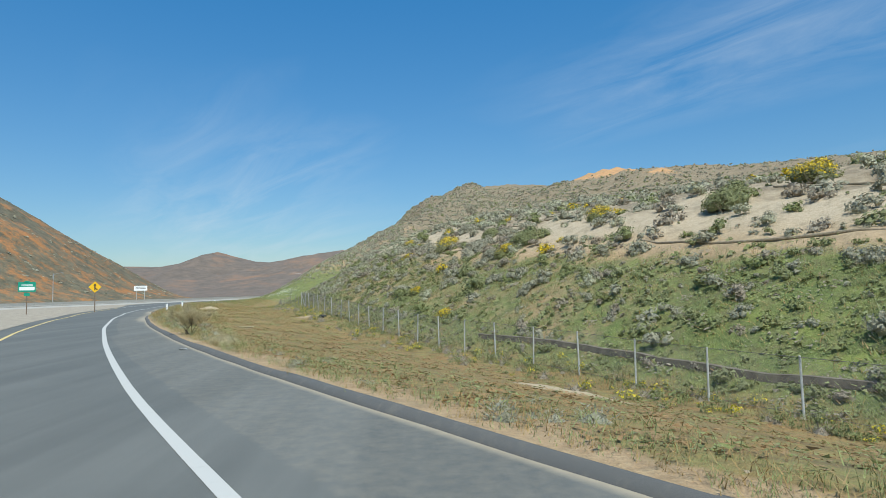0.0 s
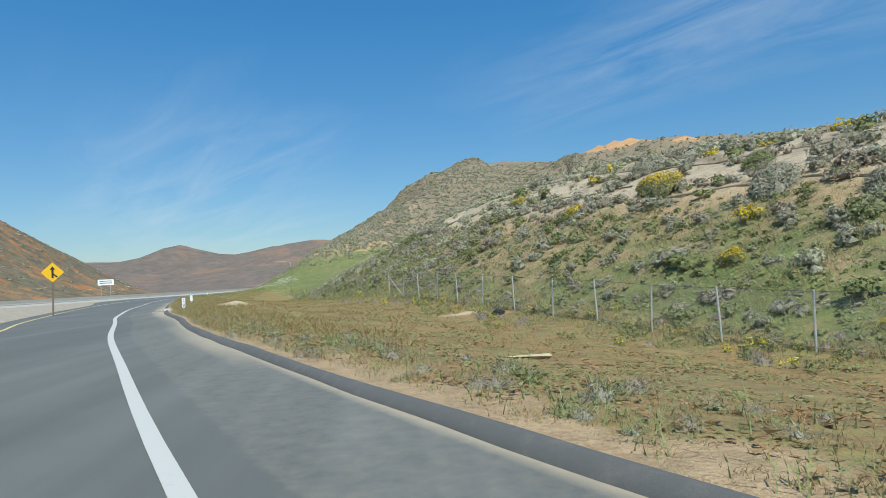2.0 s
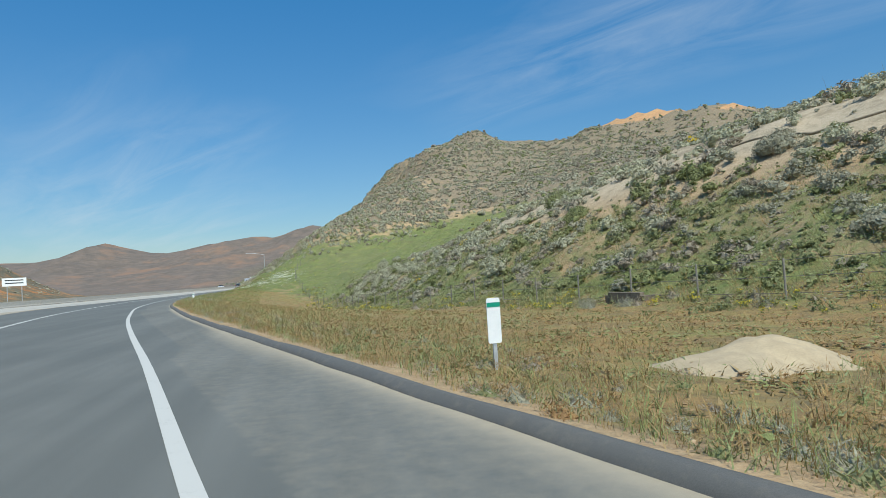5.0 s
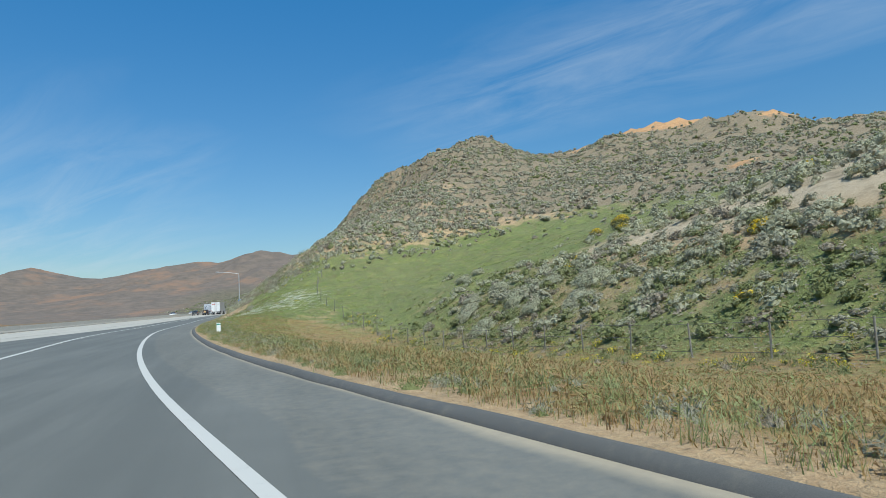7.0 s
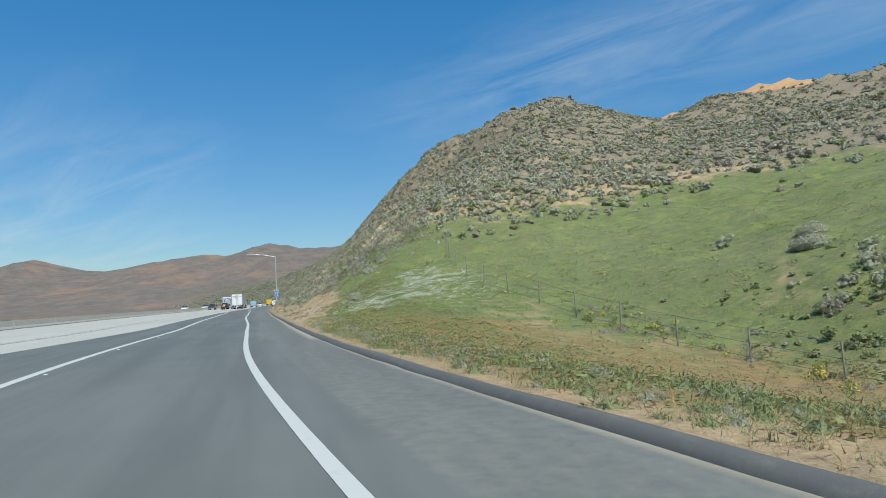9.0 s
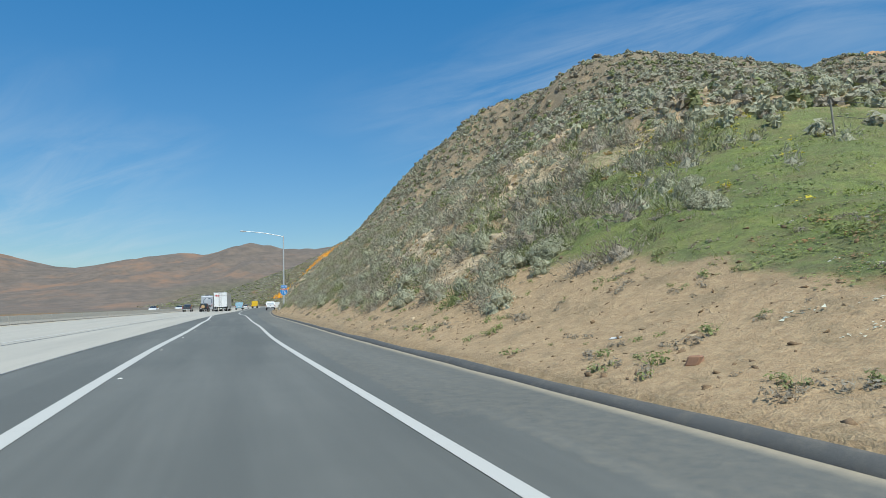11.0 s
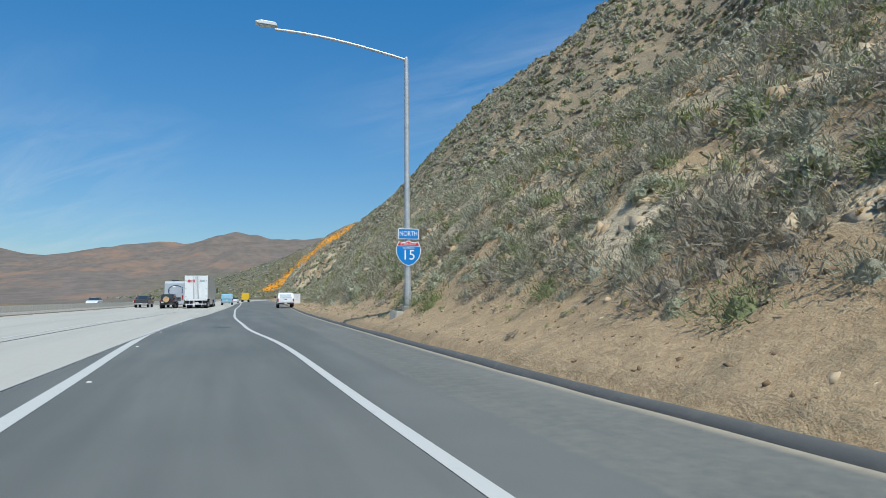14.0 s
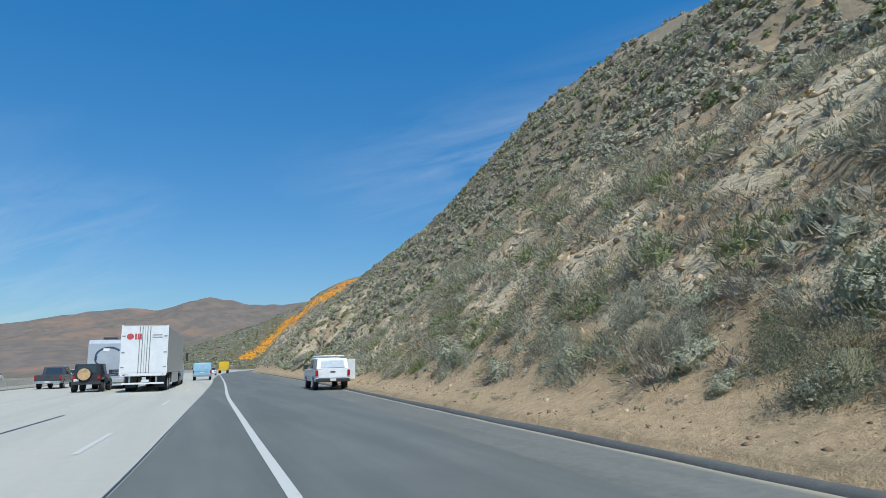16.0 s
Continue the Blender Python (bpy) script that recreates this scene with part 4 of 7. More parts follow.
carpet_t = [carpet_template(170 + i, 18, 0.12) for i in range(5)]
petal_t = [carpet_template(180 + i, 14, 0.15) for i in range(4)]
speck_t = [bush_template(95 + i, 11, 2, 0.5, 0.3, 0, 0.4, 4, 1) for i in range(5)]
blade_t = [tuft_template(160 + i, 9, 0.55, 0.35, 0.009) for i in range(5)]
slope_grass_t = [tuft_template(130 + i, 9, 0.42, 0.6, 0.02) for i in range(5)]
mound_t = [bush_template(105 + i, 10, 2, 0.62, 0.22, 0, 0.42, 4, 2, 0.9) for i in range(6)]
spray_t = [wand_template(150 + i, 80, 5600, 0.66, 0.32) for i in range(2)]

patch = lambda x, y, s=13.0: 0.5 + 0.5 * np.clip(fbm(x - 31, y + 17, s) * 1.3, -1, 1)
face_of = lambda y: smooth(197, 213, y)
field_of = lambda x, y: 1 - smooth(166, 192, y + 0.5 * (x - KERB(y)))


def rnd(n, a, b, p=1.6):
    return a + (b - a) * rng.uniform(0, 1, n) ** p


# the steep slope: grey sage, nearly closed
P, D = scatter(20000, 192, 440, 1.6, 46, lambda x, y, d: face_of(y) * smooth(0.9, 3.0, d) * (0.36 + 0.3 * smooth(7, 12, d) - 0.1 * smooth(228, 245, y) * smooth(4, 7, d) * (1 - smooth(262, 285, y)) + 0.66 * smooth(0.32, 0.6, patch(x, y, 8.0))) * (1 - 0.9 * zones(x, y)["poppy"]))
S = rnd(len(P), 0.8, 2.1, 1.4)
k = rng.uniform(0, 1, len(P)) + 0.35 * smooth(238, 214, P[:, 1])
for lo, hi, nm, mt, tn, tf, lb in ((0.0, 0.36, "sage_scrub", M_SAGE, wand_t, far_t, "grey-green fine-twigged sage covering the steep rocky slope"), (0.36, 0.6, "dry_scrub", M_DRYLEAF, wand_t, mound_t, "dry brown twiggy scrub among the sage"), (0.6, 0.74, "green_scrub", M_GREENLEAF, wand_t, far_t, "dark green brush on the steep slope"), (0.74, 0.9, "sage_scrub", M_SAGE, wand_t, far_t, "rounded grey sage bushes on the steep slope"), (0.9, 1.3, "silver_scrub", M_SILVER, close_t, far_t, "silvery pale brush on the steep slope")):
    w = (k >= lo) & (k < hi)
    near, close = (D < 6) & (P[:, 1] < 322), (D < 15) & (P[:, 1] < 345)
    for ring, tt in ((near, tn), (close & ~near, fan_t), (~close & ~near, tf)):
        sow(nm, tt, P[w & ring], S[w & ring] * (0.75 if mt is M_SILVER else 1), S[w & ring] * 0.85, mt, lb, "scrub", 0.1)

# brush along the foot of the rock
P, D = scatter(2100, 204, 350, 2.6, 12, lambda x, y, d: smooth(1.8, 4.0, d) * (0.22 + 0.78 * smooth(0.36, 0.6, patch(x, y, 8.0))))
S = rnd(len(P), 0.7, 2.0, 1.5)
k = rng.uniform(0, 1, len(P))
for lo, hi, nm, mt, lb in ((0, 0.4, "sage_scrub", M_SAGE, "grey twiggy sage along the foot of the slope"), (0.4, 0.75, "dry_scrub", M_DRYLEAF, "dry brown twiggy brush along the foot of the slope"), (0.75, 1.01, "green_scrub", M_GREENLEAF, "green twiggy brush along the foot of the slope")):
    w = (k >= lo) & (k < hi)
    sow(nm, fan_t, P[w], S[w], S[w] * 0.85, mt, lb, "scrub", 0.08)

# a ragged edge of brush where the slope meets the sandy strip
P, D = scatter(800, 214, 335, 1.5, 4.4, lambda x, y, d: smooth(1.3, 2.5, d) * (0.4 + 0.6 * smooth(0.3, 0.6, patch(x, y, 5.0))))
S = rnd(len(P), 0.55, 1.5)
k = rng.uniform(0, 1, len(P))
for lo, hi, nm, tt, mt, lb in ((0, 0.4, "sage_scrub", wand_t, M_SAGE, "grey sage at the edge of the sandy strip"), (0.4, 0.62, "dry_scrub", wand_t, M_DRYLEAF, "dry twiggy brush at the edge of the sandy strip"), (0.62, 0.84, "green_scrub", wand_t, M_GREENLEAF, "green brush at the edge of the sandy strip"), (0.84, 1.01, "silver_scrub", close_t, M_SILVER, "silvery brush at the edge of the sandy strip")):
    w = (k >= lo) & (k < hi)
    sow(nm, tt, P[w], S[w], S[w] * 0.8, mt, lb, "scrub", 0.08)

# the first slope: sand with scattered brush, yellow brittlebush, green weeds lower down
P, D = scatter(6000, -30, 205, 21, 80, lambda x, y, d: field_of(x, y) * (0.38 + 0.6 * patch(x, y, 11.0) ** 1.2) * (0.55 + 0.45 * smooth(24, 30, d)) * (0.6 + 0.4 * smooth(60, 100, y)))
S = rnd(len(P), 0.9, 2.6, 1.6)
k = rng.uniform(0, 1, len(P))
k = np.where((P[:, 1] > 85) & ((k < 0.22) | ((k > 0.66) & (k < 0.74))), 0.88, k)     # paler bushes where the slope turns to the meadow
for lo, hi, nm, mt, lb in ((0.0, 0.52, "sage_scrub", M_SAGE, "grey-green sage bushes scattered on the sandy slope"), (0.52, 0.66, "green_scrub", M_GREENLEAF, "dark green bushes scattered on the sandy slope"), (0.66, 0.8, "dry_scrub", M_DRYLEAF, "dry brown bushes scattered on the sandy slope"), (0.8, 0.96, "silver_scrub", M_SILVER, "silvery bushes scattered on the sandy slope"), (0.96, 1.01, "brittlebush", M_YELLOW, "yellow-flowering brittlebush on the sandy slope")):
    w = (k >= lo) & (k < hi)
    for ring, tt in ((D < 33, slope_t), ((D >= 33) & (D < 48), mid_t)):
        sow(nm, tt, P[w & ring], S[w & ring], S[w & ring] * 0.9, mt, lb, "scrub")
    sow(nm, far_t, P[w & (D >= 48)], S[w & (D >= 48)], S[w & (D >= 48)] * 0.9, mt, lb, "scrub")
P, D = scatter(2600, -10, 170, 18, 31, lambda x, y, d: field_of(x, y) * (0.2 + 0.8 * patch(x, y, 8.0)) * (0.75 + 0.25 * smooth(50, 85, y)))
S = rnd(len(P), 0.6, 1.9)
k = rng.uniform(0, 1, len(P))
for lo, hi, nm, mt, lb in ((0, 0.45, "green_scrub", M_GREENLEAF, "green leafy brush on the lower slope"), (0.45, 0.8, "sage_scrub", M_SAGE, "grey-green brush on the lower slope"), (0.8, 1.01, "dry_scrub", M_DRYLEAF, "dry grey brush on the lower slope")):
    w = (k >= lo) & (k < hi)
    sow(nm, mid_t, P[w], S[w], S[w] * 0.85, mt, lb, "scrub")
P, D = scatter(8000, -20, 175, 16.5, 30, lambda x, y, d: field_of(x, y) * patch(x, y, 9.0) * np.exp(-((d - 22) / 6) ** 2))
S = rnd(len(P), 0.35, 0.9)
sow("green_weeds", speck_t, P, S, S * 0.8, M_GREENLEAF, "low green weeds at the foot of the slope", "weeds")

P, D = scatter(11000, -10, 190, 17, 62, lambda x, y, d: field_of(x, y) * (0.15 + 0.85 * patch(x, y, 6.0) ** 1.5) * (1 - 0.72 * smooth(24, 30, d)))
S = rnd(len(P), 0.25, 0.8)
k = rng.uniform(0, 1, len(P)) + 0.35 * smooth(24, 34, D)
sow("green_weeds", speck_t, P[k < 0.5], S[k < 0.5], S[k < 0.5] * 0.8, M_GREENLEAF, "small green weeds on the lower slope", "weeds")
sow("dry_weeds", speck_t, P[(k >= 0.5) & (k < 0.85)], S[(k >= 0.5) & (k < 0.85)], S[(k >= 0.5) & (k < 0.85)] * 0.7, M_DRYLEAF, "small dry brown weeds on the slope", "weeds")
sow("sage_scrub", speck_t, P[k >= 0.85], S[k >= 0.85], S[k >= 0.85] * 0.8, M_SAGE, "small grey sage seedlings on the slope", "scrub")

# low green and brown growth between fence and brush
P, D = scatter(19000, -6, 165, 16, 30, lambda x, y, d: field_of(x, y) * (0.35 + 0.65 * patch(x, y, 4.0)) * smooth(30, 26, d), 1.0)
S = rnd(len(P), 0.5, 1.3)
k = rng.uniform(0, 1, len(P))
for lo, hi, nm, tt, mt, lb in ((0, 0.42, "green_grass", slope_grass_t, M_GRASS, "low green growth on the lower slope"), (0.42, 0.64, "dry_grass", slope_grass_t, M_DRYGRASS, "low dry growth on the lower slope"), (0.64, 0.86, "green_weeds", carpet_t, M_GRASS, "low leafy weeds on the lower slope"), (0.86, 1.01, "dry_weeds", carpet_t, M_DRYLEAF, "low brown weeds on the lower slope")):
    w = (k >= lo) & (k < hi)
    sow(nm, tt, P[w], S[w], S[w] * (0.4 if tt is carpet_t else 0.6), mt, lb, "weeds", 0.0)

# deep grass on the wide part of the verge
P, D = scatter(8000, 40, 135, 1.3, 14, lambda x, y, d: smooth(0.25, 0.65, patch(x, y, 4.0)) * smooth(40, 60, y), 1.2)
S = rnd(len(P), 0.5, 1.1)
k = rng.uniform(0, 0.8, len(P))
sow("dry_grass", slope_grass_t, P[k < 0.6], S[k < 0.6], S[k < 0.6] * 0.34, M_DRYGRASS, "deep golden grass on the wide verge", "grass", 0.0)
sow("green_grass", slope_grass_t, P[k >= 0.6], S[k >= 0.6], S[k >= 0.6] * 0.36, M_GRASS, "deep green grass on the wide verge", "grass", 0.0)

# taller grass close to the dike on the widest part of the verge
P, D = scatter(8000, 44, 128, 0.5, 6.0, lambda x, y, d: (0.3 + 0.7 * smooth(0.25, 0.6, patch(x, y, 3.5))) * (1 - blot(x, y, -25.6, 82.9, 1.9, 1.6)), 1.3)
S = rnd(len(P), 0.3, 0.7)
k = rng.uniform(0, 1, len(P))
for lo, hi, nm, mt, lb in ((0, 0.42, "dry_grass", M_DRYGRASS, "knee-high dry grass behind the dike"), (0.42, 0.66, "dry_weeds", M_RUSTY, "knee-high rust-brown weeds behind the dike"), (0.66, 1.01, "green_grass", M_GRASS, "knee-high green grass behind the dike")):
    w = (k >= lo) & (k < hi)
    sow(nm, blade_t, P[w], S[w], S[w] * 0.95, mt, lb, "grass", 0.0)

# tall green growth behind the fence
P, D = scatter(8500, 12, 120, 15.2, 28, lambda x, y, d: field_of(x, y) * (0.25 + 0.75 * smooth(0.3, 0.6, patch(x, y, 6.0))))
S = rnd(len(P), 0.5, 1.2)
k = rng.uniform(0, 1, len(P))
for lo, hi, nm, mt, lb in ((0, 0.5, "green_grass", M_GRASS, "tall green grass behind the fence"), (0.5, 0.8, "green_weeds", M_GREENLEAF, "tall dark green weeds behind the fence"), (0.8, 1.01, "dry_grass", M_DRYGRASS, "tall dry grass behind the fence")):
    w = (k >= lo) & (k < hi)
    sow(nm, blade_t, P[w], S[w], S[w] * 0.9, mt, lb, "grass", 0.0)

# small growth that breaks up the meadow
P, D = scatter(14000, 150, 216, 6, 62, lambda x, y, d: (1 - field_of(x, y)) * (1 - face_of(y)) * (0.1 + 0.6 * patch(x, y, 7.0) ** 1.5), 1.1)
S = rnd(len(P), 0.3, 0.95)
k = rng.uniform(0, 1, len(P))
for lo, hi, nm, mt, lb in ((0, 0.3, "green_weeds", M_MEADOW, "small green weeds on the meadow slope"), (0.3, 0.68, "green_weeds", M_GREENLEAF, "small dark green weeds on the meadow slope"), (0.68, 0.84, "dry_weeds", M_DRYLEAF, "small brown weeds on the meadow slope"), (0.84, 0.95, "sage_scrub", M_SAGE, "small sage bushes on the meadow slope"), (0.95, 1.01, "flowering_weeds", M_FLOWER, "small yellow-flowering weeds on the meadow slope")):
    w = (k >= lo) & (k < hi)
    sow(nm, carpet_t, P[w], S[w], S[w] * 0.6, mt, lb, "weeds")

# the broad hill's southern flank: low rounded mounds, nearly closed
P, D = scatter(15000, 200, 345, 20, 120, lambda x, y, d: smooth(0, 1, (y - 200 - 0.12 * d) / 14) * (0.55 + 0.45 * patch(x, y, 9.0)) * (1 - np.clip(1.6 * zones(x, y)["bald"], 0, 1)), 0.9)
S = rnd(len(P), 0.8, 2.0, 1.4)
k = rng.uniform(0, 1, len(P))
for lo, hi, nm, mt, lb in ((0.0, 0.46, "sage_scrub", M_SAGE, "low grey-green mounds of scrub covering the hill"), (0.46, 0.6, "silver_scrub", M_SILVER, "low silvery mounds of scrub covering the hill"), (0.6, 0.88, "dry_scrub", M_DRYLEAF, "low brown mounds of scrub covering the hill"), (0.88, 1.01, "green_scrub", M_GREENLEAF, "low green mounds of scrub covering the hill")):
    w = (k >= lo) & (k < hi)
    sow(nm, mound_t, P[w], S[w], S[w] * 0.8, mt, lb, "scrub", 0.1)

# the meadow and the broad hill behind
P, D = scatter(17000, 110, 410, 40, 262, lambda x, y, d: ((y < 332) | (d < 75)) * (0.3 + 0.7 * patch(x, y, 24.0)) * (1 - field_of(x, y) * (1 - smooth(70, 100, d))) * (1 - 0.9 * zones(x, y)["green"]) * (1 - np.clip(1.6 * zones(x, y)["bald"], 0, 1)))
S = rnd(len(P), 0.9, 2.6)
k = rng.uniform(0, 1, len(P))
for lo, hi, nm, mt, lb in ((0.0, 0.55, "sage_scrub", M_SAGE, "grey-green scrub on the broad hill"), (0.55, 0.88, "dry_scrub", M_DRYLEAF, "brown scrub on the broad hill"), (0.88, 1.01, "green_scrub", M_GREENLEAF, "dark scrub on the broad hill")):
    w = (k >= lo) & (k < hi)
    sow(nm, far_t, P[w & (D < 62)], S[w & (D < 62)], S[w & (D < 62)] * 0.8, mt, lb, "scrub")
    sow(nm, mound_t, P[w & (D >= 62)], S[w & (D >= 62)], S[w & (D >= 62)] * 0.8, mt, lb, "scrub")
# scrub on the middle height of the broad hill
P, D = scatter(8000, 160, 285, 55, 165, lambda x, y, d: (0.45 + 0.55 * patch(x, y, 10.0)) * (1 - np.clip(1.6 * zones(x, y)["bald"], 0, 1)) * (1 - 0.8 * zones(x, y)["green"]))
S = rnd(len(P), 0.9, 2.4, 1.4)
for h, nm, mt, lb in ((0, "sage_scrub", M_SAGE, "grey-green scrub at the hill's middle height"), (1, "green_scrub", M_GREENLEAF, "dark green scrub at the hill's middle height"), (2, "sage_scrub", M_SAGE, "grey scrub at the hill's middle height")):
    sow(nm, mound_t, P[h::3], S[h::3], S[h::3] * 0.75, mt, lb, "scrub", 0.1)
P, D = scatter(2200, 120, 226, 17, 60, lambda x, y, d: (0.06 + 0.94 * smooth(0.15, 0.6, field_of(x, y)) * smooth(18, 22, d)) * (1 - face_of(y)) * patch(x, y, 9.0) ** 1.5 * 0.9)
S = rnd(len(P), 0.7, 2.2)
sow("silver_scrub", mid_t, P, S, S * 0.85, M_SILVER, "silvery sage clumps on the green meadow slope", "scrub")

# grasses and weeds of the verge
gt = [tuft_template(90 + i, 8, 0.5, 0.42, 0.010) for i in range(6)]
P, D = scatter(33000, -6, 180, 0.5, 19, lambda x, y, d: (0.2 + 0.8 * patch(x, y, 5.0) ** 1.3) * field_of(x, y) * (1 - 0.4 * smooth(8, 14, d)) * (0.5 + 1.5 * smooth(3.5, 1.0, d)), 1.7)
S = rnd(len(P), 0.3, 0.8, 2.2)
k = rng.uniform(0, 1, len(P)) + 0.3 * np.exp(-((D - 1.6) / 1.3) ** 2) - 0.1
tall = 0.8 + 0.5 * np.exp(-((D - 1.9) / 1.3) ** 2)
sow("dry_grass", gt, P[k < 0.6], S[k < 0.6], (S * tall)[k < 0.6] * 0.42, M_DRYGRASS, "short dry golden grass on the verge", "grass", 0.0)
sow("green_grass", gt, P[k >= 0.6], S[k >= 0.6], (S * tall)[k >= 0.6] * 0.5, M_GRASS, "green weeds and grass along the dike", "grass", 0.0)
P, D = scatter(6500, -6, 180, 0.6, 5.0, lambda x, y, d: smooth(0.35, 0.7, patch(x, y, 5.0)) * np.exp(-((d - 1.1) / 0.9) ** 2))
S = rnd(len(P), 0.25, 0.65)
sow("roadside_weeds", gt, P[::2], S[::2], S[::2] * 1.2, M_GRASS, "clumps of green weeds behind the dike", "weeds")
sow("roadside_weeds", fan_t, P[1::4], S[1::4], S[1::4] * 0.7, M_SAGE, "clumps of dry grey weeds behind the dike", "weeds")
# low dense clumps close behind the dike
P, D = scatter(5200, 30, 176, 0.35, 4.6, lambda x, y, d: (smooth(0.38, 0.62, patch(x, y, 3.2)) * (0.5 + 0.5 * smooth(70, 40, y)) + 0.9 * smooth(112, 126, y) * (1 - smooth(168, 180, y)) * (0.25 + 0.75 * smooth(0.3, 0.55, patch(x, y, 3.2)))) * np.exp(-((d - 1.5) / 1.3) ** 2))
S = rnd(len(P), 0.22, 0.6)
k = rng.uniform(0, 1, len(P)) - 0.55 * smooth(108, 122, P[:, 1])
for lo, hi, nm, tt, mt, lb in ((-1, 0.22, "roadside_weeds", fan_t, M_GREENLEAF, "low dark green leafy weeds behind the dike"), (0.22, 0.62, "roadside_weeds", fan_t, M_SAGE, "low grey-green wiry weeds behind the dike"), (0.62, 0.8, "roadside_weeds", fan_t, M_DRYLEAF, "low dry brown wiry weeds behind the dike"), (0.8, 1.01, "roadside_weeds", fan_t, M_RUSTY, "low rust-brown weeds behind the dike")):
    w = (k >= lo) & (k < hi)
    sow(nm, tt, P[w], S[w], S[w] * 0.7, mt, lb, "weeds")
P, D = scatter(26000, -6, 176, 0.8, 16, lambda x, y, d: field_of(x, y) * (0.3 + 0.7 * patch(x, y, 3.0) ** 1.4), 1.1)
S = rnd(len(P), 0.2, 0.55)
sow("dry_weeds", carpet_t, P[::2], S[::2] * 1.5, S[::2] * 0.6, M_RUSTY, "small rust-brown weed clumps in the verge grass", "weeds")
sow("green_weeds", carpet_t, P[1::3], S[1::3] * 1.4, S[1::3] * 0.6, M_GRASS, "small green weed clumps in the verge grass", "weeds")
band = lambda y: np.interp(y, [0, 60, 75, 100, 130, 175], [15.6, 15.6, 15.6, 15.8, 16.0, 15.6])
P, D = scatter(11000, -4, 178, 8, 22, lambda x, y, d: np.exp(-((d - band(y)) / 1.7) ** 2) * smooth(0.2, 0.6, patch(x, y, 7.0)))
S = rnd(len(P), 0.35, 0.95)
k = rng.uniform(0, 1, len(P))
for lo, hi, nm, tt, mt, lb in ((0, 0.24, "flowering_weeds", tiny_t, M_FLOWER, "knee-high weeds with small yellow flowers"), (0.24, 0.62, "green_weeds", tiny_t, M_GREENLEAF, "lush green weeds along the fence"), (0.62, 0.85, "green_grass", gt, M_GRASS, "tall green grass along the fence"), (0.85, 1.01, "dry_weeds", fan_t, M_DRYLEAF, "dry grey weeds along the fence")):
    w = (k >= lo) & (k < hi)
    sow(nm, tt, P[w], S[w], S[w] * (1.3 if tt is gt else 0.95), mt, lb, "weeds")
P, D = scatter(20000, 160, 224, 1.4, 45, lambda x, y, d: (1 - field_of(x, y)) * (0.25 + 0.75 * patch(x, y, 5.0)) * (1 - face_of(y) * 0.6) * smooth(1.4, 3.4, d + 3 * smooth(184, 196, y) * -1), 1.5)
S = rnd(len(P), 0.4, 1.0)
sow("green_grass", gt, P, S, S * 0.45, M_MEADOW, "green meadow grass on the lower slope", "grass", 0.0)
P, D = scatter(36000, 176, 200, 1.6, 16, lambda x, y, d: np.clip(blot(x, y, -40.6, 185.0, 2.1, 1.7) + blot(x, y, -43.6, 184.0, 0.8, 0.8) + blot(x, y, -42.3, 183.0, 1.0, 1.1) + 0.8 * blot(x, y, -36.6, 194.0, 1.4, 1.1) + 0.9 * blot(x, y, -36.3, 190.2, 2.2, 1.5) + 0.35 * blot(x, y, -38.5, 188.0, 4.0, 4.0), 0, 1) * smooth(0.2, 0.55, patch(x, y, 2.5)))
S = rnd(len(P), 0.2, 0.5)
sow("white_flowers", petal_t, P, S, S * 0.34, M_WHITEFLOWER, "drift of small white flowers in the grass", "flowers")
P, D = scatter(1500, 198, 222, 9, 26, lambda x, y, d: 0.7 * blot(x, y, -33, 209, 5, 4))
S = rnd(len(P), 0.3, 0.6)
sow("flowering_weeds", tiny_t, P, S, S * 0.8, M_FLOWER, "yellow-flowering weeds above the meadow", "weeds")
P, D = scatter(14000, 430, 640, 0.8, 42, lambda x, y, d: zones(x, y)["poppy"] * 1.1)
S = rnd(len(P), 0.7, 1.6)
sow("poppies", mound_t, P, S, S * 0.45, M_POPPY, "bright orange poppies streaking down the slope", "flowers")
P, D = scatter(4200, 440, 660, 2, 60, lambda x, y, d: (0.35 + 0.65 * patch(x, y, 15.0)) * (1 - 0.85 * zones(x, y)["poppy"]))
S = rnd(len(P), 0.8, 2.0)
sow("sage_scrub", mound_t, P, S, S * 0.9, M_SAGE, "grey-green scrub beyond the poppies", "scrub")
# the hill across the freeway
y = rng.uniform(120, 600, 6000); x = -400 + rng.uniform(-60, 280, 6000)
z = land(x, y); kk = (z > 2) & (rng.uniform(0, 1, 6000) < 0.75 - 0.5 * zones(x, y)["poppy"])
P = np.c_[x, y, z][kk]; S = rnd(len(P), 2.0, 5.0)
sow("sage_scrub", speck_t, P, S, S * 0.45, M_SAGE, "dark scrub on the poppy-covered hill across the freeway", "scrub")

# the streak goes on down the spur
y = rng.uniform(716, 846, 1300); x = -13 + 0.42 * (y - 726) + rng.normal(0, 3.2, 1300)
z = land(x, y); kk = z > 1.0
P = np.c_[x, y, z][kk]; S = rnd(len(P), 1.2, 2.6)
sow("poppies", mound_t, P, S, S * 0.5, M_POPPY, "orange poppies streaking down the distant spur", "flowers")

